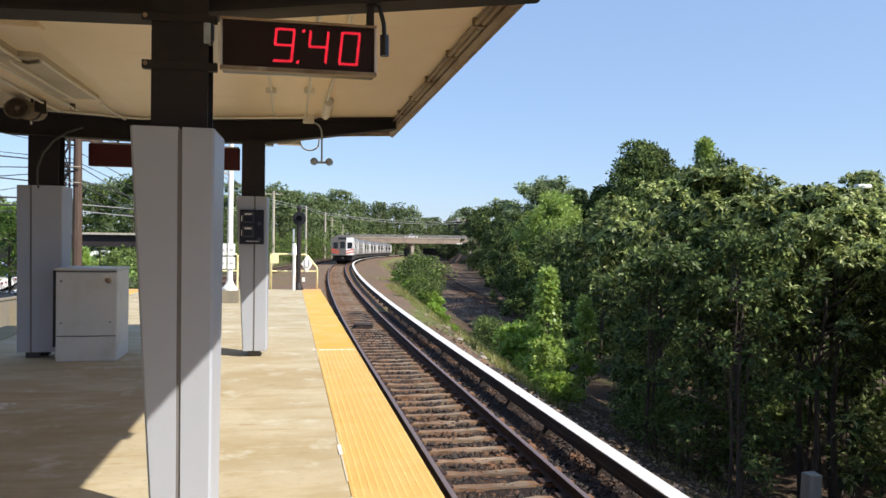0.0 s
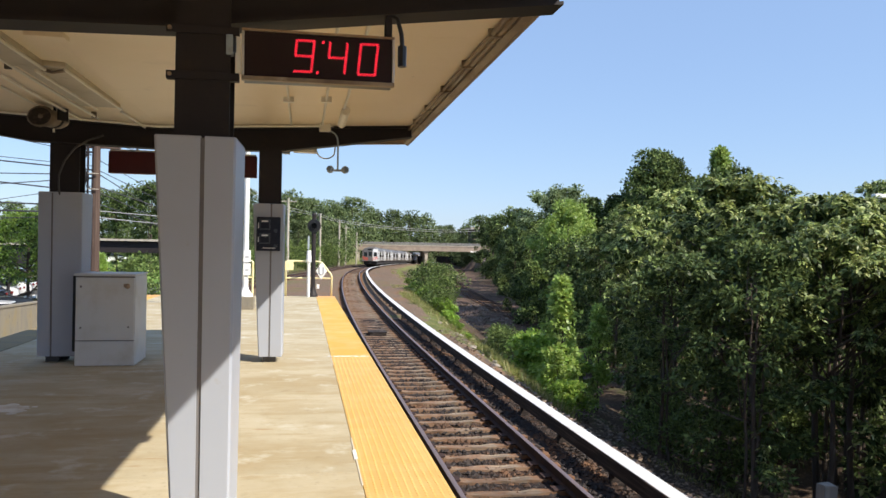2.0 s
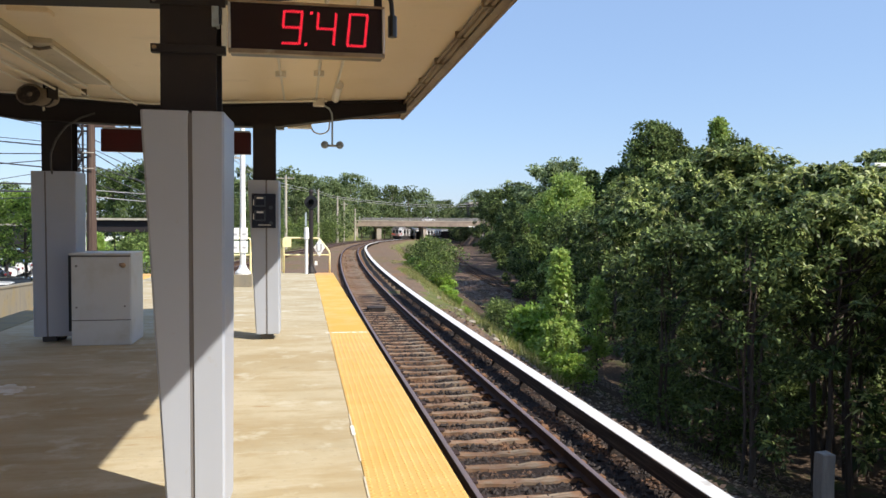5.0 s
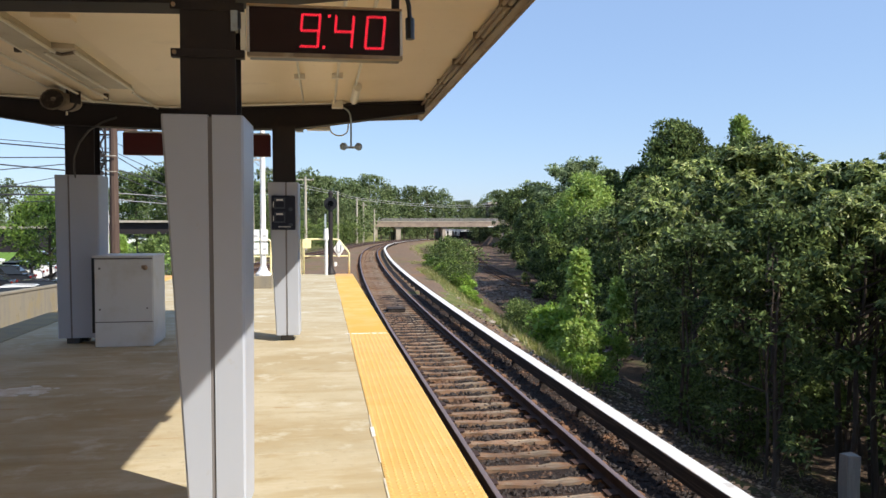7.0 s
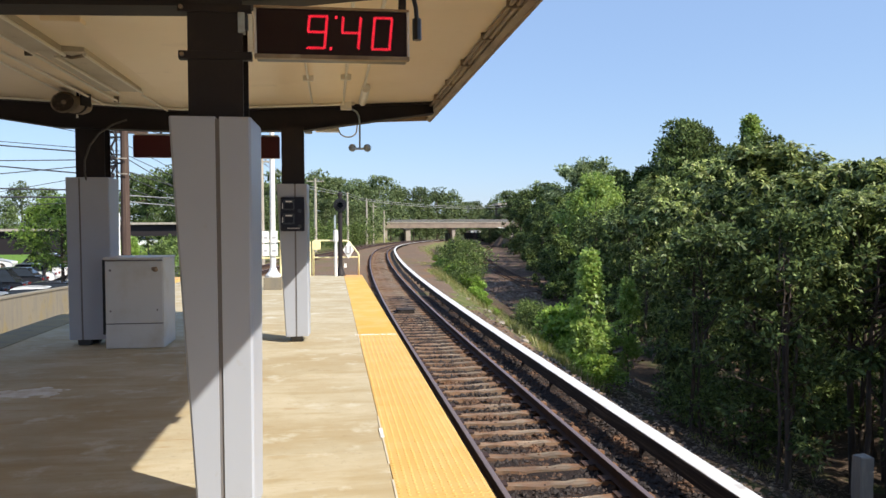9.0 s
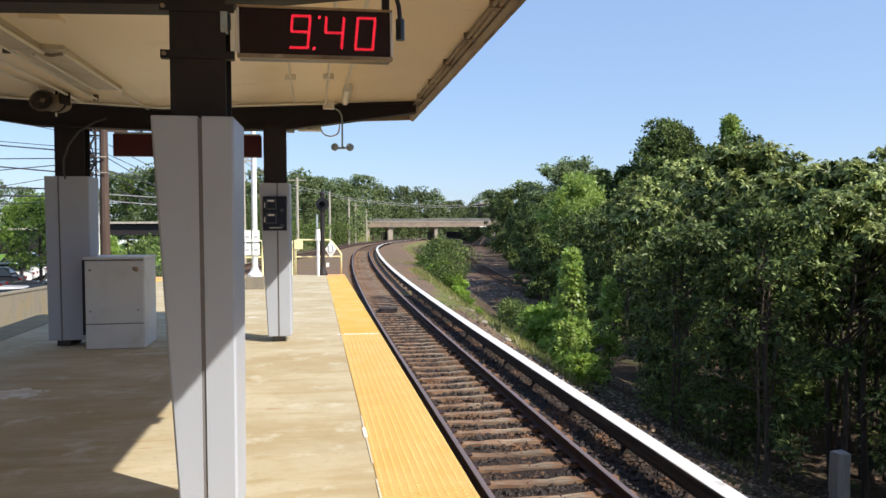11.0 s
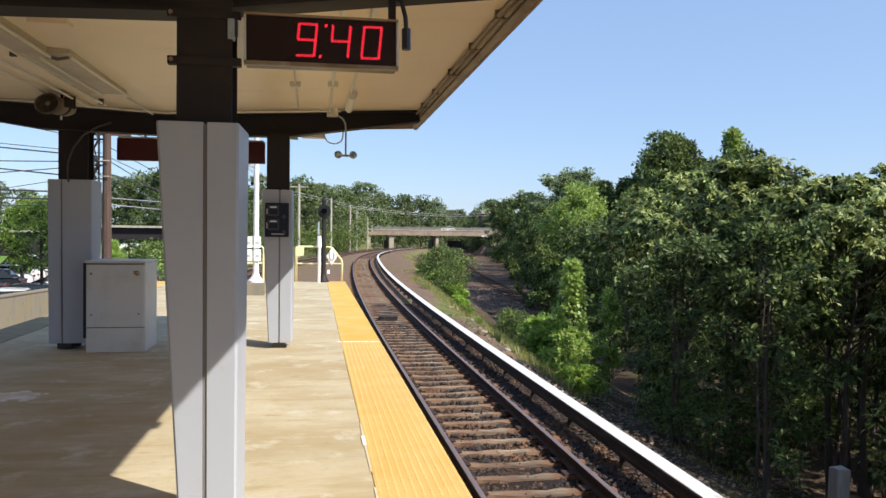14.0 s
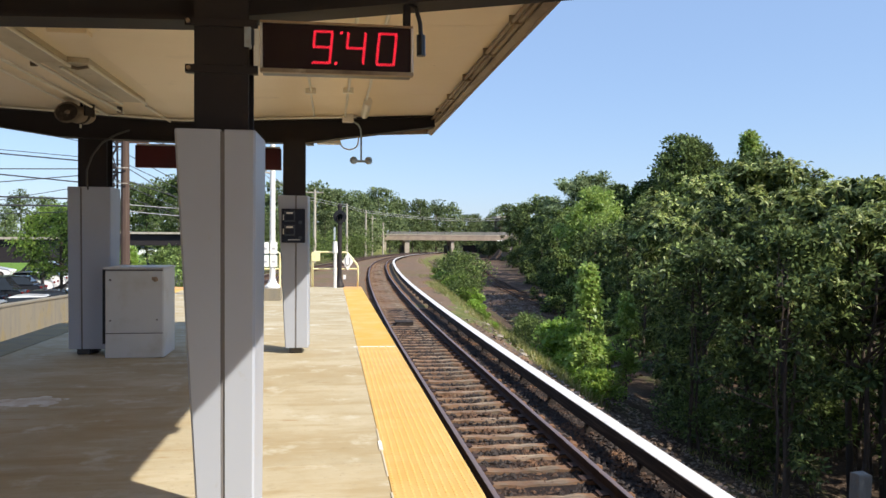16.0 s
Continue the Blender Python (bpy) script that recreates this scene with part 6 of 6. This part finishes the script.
# trees that overhang the valley floor
grow((4, 3, 4), [(19.9, 47, 4.4), (19.9, 54, 2.6), (19.4, 59, 2.2), (21.6, 68, 4.2), (22.6, 75, 3.8), (24.6, 83, 2.8), (26.4, 92, 3.6), (28.6, 102, 4.4), (31.2, 112, 4.8), (34.4, 124, 5.2), (38.0, 138, 5.6), (18.2, 43, 1.8)], "trees across the valley")
# several stand hidden, set tall to shade the valley floor
grow((3, 4), [(27.5, 50, 6.4), (27.0, 57, 6.8), (28.0, 66, 7.0), (30.5, 82, 5.5), (25, 44, 6.2), (22.5, 44.5, 5.0), (24.0, 41.0, 6.4), (33.0, 92, 5.6), (31.5, 100, 6), (34.5, 112, 6.6), (38.0, 128, 7.0), (42.5, 146, 7.4)], "trees across the valley")
# behind them
grow((3, 4), [(22.0, 50, 4.6), (25.4, 61, 4.4), (33.5, 118, 5.0), (37.0, 140, 5.0), (41.5, 160, 5.4), (48.0, 180, 5.0),
              (40, 75, 6), (43, 60, 6.5), (45, 48, 6.0), (38, 42, 5.5), (36, 28, 5), (46, 110, 7)], "trees across the valley")
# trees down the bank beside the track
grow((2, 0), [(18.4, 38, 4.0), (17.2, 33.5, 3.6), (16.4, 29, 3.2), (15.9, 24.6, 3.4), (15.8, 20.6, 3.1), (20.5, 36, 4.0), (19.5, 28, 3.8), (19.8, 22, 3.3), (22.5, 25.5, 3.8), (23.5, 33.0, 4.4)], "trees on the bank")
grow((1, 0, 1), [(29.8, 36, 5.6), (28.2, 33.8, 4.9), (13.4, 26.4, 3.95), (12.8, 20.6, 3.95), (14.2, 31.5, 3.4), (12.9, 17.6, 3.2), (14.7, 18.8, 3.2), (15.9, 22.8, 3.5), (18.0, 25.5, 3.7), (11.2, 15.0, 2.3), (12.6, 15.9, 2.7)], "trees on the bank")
# the one at (12.2, 10.0) is out of view, added to shade the slope
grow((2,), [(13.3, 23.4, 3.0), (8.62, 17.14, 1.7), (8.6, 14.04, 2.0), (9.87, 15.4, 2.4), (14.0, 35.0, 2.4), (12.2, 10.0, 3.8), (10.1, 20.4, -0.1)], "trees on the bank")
# the wood goes on down the bank: trees mostly out of view, added to cast shade
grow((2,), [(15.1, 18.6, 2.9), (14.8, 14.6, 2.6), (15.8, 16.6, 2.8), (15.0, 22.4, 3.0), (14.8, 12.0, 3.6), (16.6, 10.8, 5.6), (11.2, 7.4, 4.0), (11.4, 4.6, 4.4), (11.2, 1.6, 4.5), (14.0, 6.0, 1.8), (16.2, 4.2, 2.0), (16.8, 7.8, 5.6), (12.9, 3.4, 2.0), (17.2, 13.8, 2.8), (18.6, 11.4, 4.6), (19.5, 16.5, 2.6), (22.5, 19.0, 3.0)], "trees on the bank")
# undergrowth in the shade of the bank
grow((10,), [(17.0, 15.5, -2.4), (17.5, 19, -2.2), (17.2, 23, -2.0), (17.5, 27, -1.8), (16.0, 31.5, -1.8), (20.5, 18, -1.0), (21, 24, -1.0), (15.0, 22.5, -3.0), (12.2, 25.0, -2.8), (23, 30, 0.0)], "undergrowth on the bank")
grow((10,), [(18.2, 36, -2.4), (18.8, 40, -2.4), (19.6, 44.5, -2.2), (19.2, 48.5, -2.2), (20.2, 52.5, -2.2), (20.0, 57, -2.0), (21.4, 61, -2.0), (21.8, 65.5, -2.0), (23.0, 70, -2.2), (23.6, 74.5, -2.0), (25.2, 79, -2.2), (26.4, 84.5, -2.2), (28.2, 90, -2.4), (30.2, 97, -2.4), (32.4, 104, -2.6), (35.0, 113, -2.8)], "undergrowth across the valley")
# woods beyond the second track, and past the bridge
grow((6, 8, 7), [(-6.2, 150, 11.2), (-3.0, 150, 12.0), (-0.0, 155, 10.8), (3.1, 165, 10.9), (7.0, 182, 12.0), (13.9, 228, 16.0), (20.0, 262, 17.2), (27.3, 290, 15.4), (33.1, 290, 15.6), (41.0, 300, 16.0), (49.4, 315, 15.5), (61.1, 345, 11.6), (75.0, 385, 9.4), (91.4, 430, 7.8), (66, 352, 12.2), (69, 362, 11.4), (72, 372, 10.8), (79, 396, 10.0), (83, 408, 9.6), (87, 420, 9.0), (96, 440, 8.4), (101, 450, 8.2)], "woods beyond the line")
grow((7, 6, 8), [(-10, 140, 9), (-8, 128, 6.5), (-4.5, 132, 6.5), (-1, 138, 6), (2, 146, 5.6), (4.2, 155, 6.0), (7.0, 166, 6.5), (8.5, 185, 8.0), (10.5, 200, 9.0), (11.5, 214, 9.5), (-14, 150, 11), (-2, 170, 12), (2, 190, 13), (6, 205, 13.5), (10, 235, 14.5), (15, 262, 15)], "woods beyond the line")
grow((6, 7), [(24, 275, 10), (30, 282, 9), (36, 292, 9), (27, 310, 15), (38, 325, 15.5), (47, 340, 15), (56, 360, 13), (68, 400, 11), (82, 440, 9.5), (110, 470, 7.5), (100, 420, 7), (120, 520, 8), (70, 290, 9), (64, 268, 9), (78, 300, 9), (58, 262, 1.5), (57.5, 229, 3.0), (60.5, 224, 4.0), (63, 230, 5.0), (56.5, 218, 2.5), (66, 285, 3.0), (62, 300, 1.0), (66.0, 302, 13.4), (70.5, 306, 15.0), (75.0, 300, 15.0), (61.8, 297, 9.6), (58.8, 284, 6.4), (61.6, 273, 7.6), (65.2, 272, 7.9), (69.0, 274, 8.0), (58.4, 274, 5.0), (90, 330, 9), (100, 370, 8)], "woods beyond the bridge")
# woods behind the car park
grow((6, 7, 8), [(-46.6, 125, 8.4), (-44.9, 131, 7.6), (-38.8, 125, 7.7), (-35.6, 131, 8.3), (-31.8, 135, 10.2), (-27.9, 131, 10.7), (-23.6, 125, 11.0), (-22.8, 138, 11.0), (-19.9, 144, 10.3), (-15.6, 150, 11.3), (-10.3, 149, 12.0),
                 (-48, 112, 5.8), (-43, 110, 5.4), (-38, 111, 5.2), (-54, 112, 6.2), (-60, 112, 6.2), (-50, 105, 4.8), (-45, 104, 4.6), (-52, 118, 7), (-58, 122, 8), (-64, 116, 8), (-40, 116, 4), (-34, 120, 4.5), (-27, 122, 5), (-21, 121, 5), (-15, 126, 5.6), (-11, 120, 5.4), (-7.5, 122, 5.4)], "woods behind the car park")
grow((10,), [(-5.0, 96, 1.6), (-4.5, 100, 2.2), (-2.6, 110, 2.4), (0.5, 122, 2.4), (3.5, 134, 2.0), (5.4, 146, 2.0)], "shrubs by the line")
# trees of the car park
grow((12,), [(-14.3, 44, 3.4)], "trees of the car park")
grow((3,), [(-15.3, 82, 7.8), (-19.0, 84, 6.6)], "trees of the car park")
grow((10,), [(-9.9, 50.5, 1.0)], "shrubs of the car park")
grow((9,), [(-12.6, 52, 0.95), (-13.3, 52.5, 0.5), (-12.2, 53, 0.0)], "shrubs of the car park")
# saplings and shrubs on the bank
grow((9,), [(7.57, 22.0, 0.95), (8.2, 23.0, -0.7), (7.2, 21.2, -1.2), (9.75, 24.5, -0.1)], "saplings on the bank")
grow((10,), [(9.4, 55, 0.7), (8.8, 50, 0.0), (10.0, 60, 0.6), (10.8, 66, 0.4), (8.2, 46, -0.8), (11.6, 72, 0.0)], "shrubs on the bank")
grow((11,), [(8.6, 52, -0.8), (8.3, 46, -1.3), (7.7, 41, -1.7), (7.3, 37, -1.8), (7.0, 33, -2.0), (8.3, 57, -0.9), (9.0, 66, -1.0), (7.2, 20.4, -1.9), (7.0, 21.8, -2.1), (7.6, 24.0, -2.0), (7.9, 25.2, -1.1)], "shrubs on the bank")
grow((10,), [(9.2, 18.8, -1.9), (9.6, 16.8, -1.8), (7.4, 28.2, -1.3), (7.9, 30.5, -1.5), (8.6, 33, -1.6)], "shrubs on the bank")
for ob in KINDS:
    for o in (ob, *ob.children_recursive):
        bpy.data.objects.remove(o)


def build_weeds():
    """Tufts of rough grass and weeds, thickest on the crest of the bank."""
    g = np.random.default_rng(17)
    quads = []
    for n, ylo, yhi, olo, ohi, ln in ((9000, 22, 60, 3.0, 6.0, 0.24), (2600, 19, 29, 3.0, 4.6, 0.30), (900, 60, 140, 4.6, 7.0, 0.34), (500, 10, 20, 4.6, 7.0, 0.16), (900, 60, 110, -9.5, -7.0, 0.3)):
        y = ylo + (yhi - ylo) * g.random(n)
        o = g.uniform(olo, ohi, n)
        clump = np.array([noise.noise(Vector((a * 0.35, b * 0.5, 1))) for a, b in zip(y, o)])
        for a, b, c in zip(y, o, clump):
            if c < -0.05:
                continue
            x = track_x(a) + b
            z = ground_z(x, a)
            for k in range(3):
                d = g.uniform(0, math.tau)
                l = ln * g.uniform(0.5, 1.3)
                lean = g.uniform(0.15, 0.8)
                dx, dy = math.cos(d), math.sin(d)
                w = 0.006 + 0.009 * g.random()
                p = np.array((x + g.normal() * 0.07, a + g.normal() * 0.07, z - 0.03))
                t = np.array((dx * lean, dy * lean, 1.0)) * l
                s = np.array((-dy, dx, 0.0)) * w
                quads.append([p - s * 0.6, p + s * 0.6, p + t * 0.6 + s, p + t])
    tagged(new("weeds", quad_mesh("weeds", np.array(quads), [M_WEED])), "rough dry grass and weeds along the bank", "grass", kind="stuff")


build_weeds()


def build_litter():
    """Dead leaves and twigs strewn over the bank."""
    g = np.random.default_rng(23)
    quads = []
    for n in range(14000):
        y = 5 + 24 * g.random() if n < 9000 else 36 + 60 * g.random()
        x = track_x(y) + (g.uniform(1.7, 10.0) if n < 9000 else g.uniform(9.0, 19.0))
        z = ground_z(x, y) + g.uniform(0.0, 0.05)
        a = g.uniform(0, math.tau)
        l, w = g.uniform(0.05, 0.13) * (1 if n < 9000 else 2.2), g.uniform(0.025, 0.06) * (1 if n < 9000 else 2.2)
        d = np.array((math.cos(a), math.sin(a), g.uniform(-0.5, 0.6)))
        s = np.array((-math.sin(a), math.cos(a), g.uniform(-0.4, 0.4)))
        p = np.array((x, y, z))
        quads.append([p, p + d * l * 0.5 + s * w, p + d * l, p + d * l * 0.5 - s * w])
    tagged(new("leaf_litter", quad_mesh("leaf_litter", np.array(quads), [M_LITTER])), "brown dead leaves strewn over the shaded bank", "leaf litter", kind="stuff")


build_litter()


def build_rubble():
    rng = random.Random(3)
    for k in range(14):
        y = rng.uniform(18, 34)
        x = track_x(y) + rng.uniform(2.6, 3.6)
        bm = BM()
        ball(bm, (0, 0, 0), 0.1, rng.uniform(0.8, 2.0), rng.uniform(0.7, 1.2), rng.uniform(0.4, 0.7), 7, 5)
        for v in bm.verts:
            v.co += Vector((rng.uniform(-0.02, 0.02), rng.uniform(-0.02, 0.02), rng.uniform(-0.02, 0.02)))
        solid("rock", bm, M_STONE_PALE, "pale lump of rock beside the third rail", "rock", "rocks by the track", at=pose(x, y, ground_z(x, y) + 0.03, 0, 0, rng.uniform(0, 180)))


build_rubble()


# ---- ties and ballast of the track bed ----
def build_ties():
    rng = random.Random(21)
    kinds = []
    for k in range(6):
        bm = BM()
        box(bm, -1.02, 1.02, -0.086, 0.086, -0.36, -0.172)
        bmesh.ops.subdivide_edges(bm, edges=[e for e in bm.edges if abs(e.verts[0].co.x - e.verts[1].co.x) > 1], cuts=11)
        for v in bm.verts:
            v.co.y += rng.uniform(-0.02, 0.02)
            if v.co.z > -0.2:
                v.co.z += rng.uniform(-0.016, 0.006) - 0.016 * max(0.0, 1 - (v.co.x / 0.6) ** 2)
        kinds.append(mesh_of(bm, M_TIE, "tie"))
    plate = mesh_of(box(BM(), -0.18, 0.18, -0.09, 0.09, -0.168, -0.150), M_RUST, "tie_plate")
    y, n = -13.8, 0
    while n < 190:
        p = along(track_x, 0, 0, [y])[0]
        tie = new("tie", kinds[rng.randrange(6)])
        tie.parent = main_track
        rz = -math.degrees(math.atan(track_slope(y)))
        tie.matrix_basis = pose(p.x + rng.uniform(-0.03, 0.03), p.y + rng.uniform(-0.02, 0.02), p.z + rng.uniform(-0.008, 0.006) + 0.012 - 0.03 * smooth01((y - 16) / 14), 0, 0, rz + rng.uniform(-0.8, 0.8))
        if y < 24:
            for s in (-1, 1):
                pl = new("tie_plate", plate)
                pl.parent = tie
                pl.location = (s * 0.75, 0, 0)
        y += 0.57
        n += 1
    # the farther ties of both tracks
    for centre, owner, y0, y1 in ((track_x, main_track, y, 300), (left_track_x, far_track, -10, 260)):
        verts, faces = [], []
        while y0 < y1:
            p = along(centre, 0, 0, [y0])[0]
            b = len(verts)
            verts += [(p.x + u * 1.02, p.y + v * 0.10, p.z + w - 0.02) for u in (-1, 1) for v in (-1, 1) for w in (-0.33, -0.165)]
            faces += [(b + 1, b + 3, b + 7, b + 5), (b, b + 1, b + 5, b + 4), (b + 2, b + 6, b + 7, b + 3), (b, b + 2, b + 3, b + 1), (b + 4, b + 5, b + 7, b + 6)]
            y0 += 0.57
        ob = tagged(new("timber_bed", raw_mesh("timber_bed", verts, faces, [M_TIE_FAR])), kind="stuff")
        ob.parent = owner


build_ties()


def build_bond_box():
    s = thing("track_box", "low dark metal box between the rails", "track box", at=pose(2.60, 27.4, rail_z(27.4) - 0.24))
    part("case", box(BM(), -0.30, 0.30, -0.36, 0.36, 0.0, 0.13, 0.02), M_COVERSIDE, s)
    part("lid", box(BM(), -0.32, 0.32, -0.38, 0.38, 0.131, 0.148, 0.008), M_COVERSIDE, s, "dark metal lid")
    part("cable", tube(BM(), [(-0.34, -0.2, 0.05), (-0.5, -0.5, 0.04), (-0.62, -0.9, 0.05)], 0.02, 6), M_BLACK, s)


build_bond_box()


def build_stones():
    """Loose ballast stones between and beside the ties."""
    g = np.random.default_rng(5)
    base = np.array([(1, 0, 0), (-1, 0, 0), (0, 1, 0), (0, -1, 0), (0, 0, 1), (0, 0, -1)], float)
    tri = [(0, 2, 4), (2, 1, 4), (1, 3, 4), (3, 0, 4), (2, 0, 5), (1, 2, 5), (3, 1, 5), (0, 3, 5)]
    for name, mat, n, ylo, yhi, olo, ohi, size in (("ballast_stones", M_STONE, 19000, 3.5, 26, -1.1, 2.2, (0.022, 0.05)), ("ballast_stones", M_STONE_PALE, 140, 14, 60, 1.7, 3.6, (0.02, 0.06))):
        verts, faces = [], []
        for k in range(n):
            y = ylo + (yhi - ylo) * g.random() ** 1.6
            o = g.uniform(olo, ohi)
            x = track_x(y) + o
            z = ground_z(x, y) + g.uniform(-0.01, 0.03)
            s = g.uniform(*size)
            pts = base * s * g.uniform(0.6, 1.25, (6, 1)) * np.array([1.2, 1.0, 0.75])
            a = g.uniform(0, 6.28)
            c, sn = math.cos(a), math.sin(a)
            b = len(verts)
            verts += [(x + p[0] * c - p[1] * sn, y + p[0] * sn + p[1] * c, z + p[2]) for p in pts]
            faces += [(b + i, b + j, b + m) for i, j, m in tri]
        tagged(new(name, raw_mesh(name, verts, faces, [mat])), "loose dark ballast stones around the track" if mat is M_STONE else "scattered pale rubble beside the track", "ballast", kind="stuff")


build_stones()


# ---- what moves ----
def motions():
    # the train: way of its rear face along the line
    def rear(t):
        return 102.0 + 21.5 * t + 0.42 * t * t if t < 7.5 else 286.875 + 27.8 * (t - 7.5)
    times = [0.25 * k for k in range(32)] + [8.0, 9.0, 10.0, 12.0, 14.0, 16.0]
    for k, c in enumerate(train):
        rows = []
        for t in times:
            y = rear(t) + k * (CAR_LEN + CAR_GAP) * 0.985
            d = track_slope(y + CAR_LEN / 2)
            rise = (rail_z(y + CAR_LEN) - rail_z(y)) / CAR_LEN
            rows.append((t, pose(track_x(y), y, rail_z(y), math.degrees(math.atan(rise)), 0, -math.degrees(math.atan(d)))))
        walk(c, rows)
    # cars on the bridge
    walk(bridge_car, [(0.0, pose(249, 241, ROAD_Z, 0, 0, 180)), (12.9, pose(58.0, 241, ROAD_Z, 0, 0, 180)), (15.4, pose(21.0, 241, ROAD_Z, 0, 0, 180)), (16.0, pose(12.0, 241, ROAD_Z, 0, 0, 180))])
    walk(first_car, [(0.0, pose(37.8, 241, ROAD_Z, 0, 0, 180)), (1.0, pose(25.6, 241, ROAD_Z, 0, 0, 180)), (16.0, pose(-160, 241, ROAD_Z, 0, 0, 180))])
    walk(other_car, [(0.0, pose(-10, 245.5, ROAD_Z)), (5.8, pose(49.0, 245.5, ROAD_Z)), (6.2, pose(53.5, 245.5, ROAD_Z)), (16.0, pose(160, 245.5, ROAD_Z))])


motions()
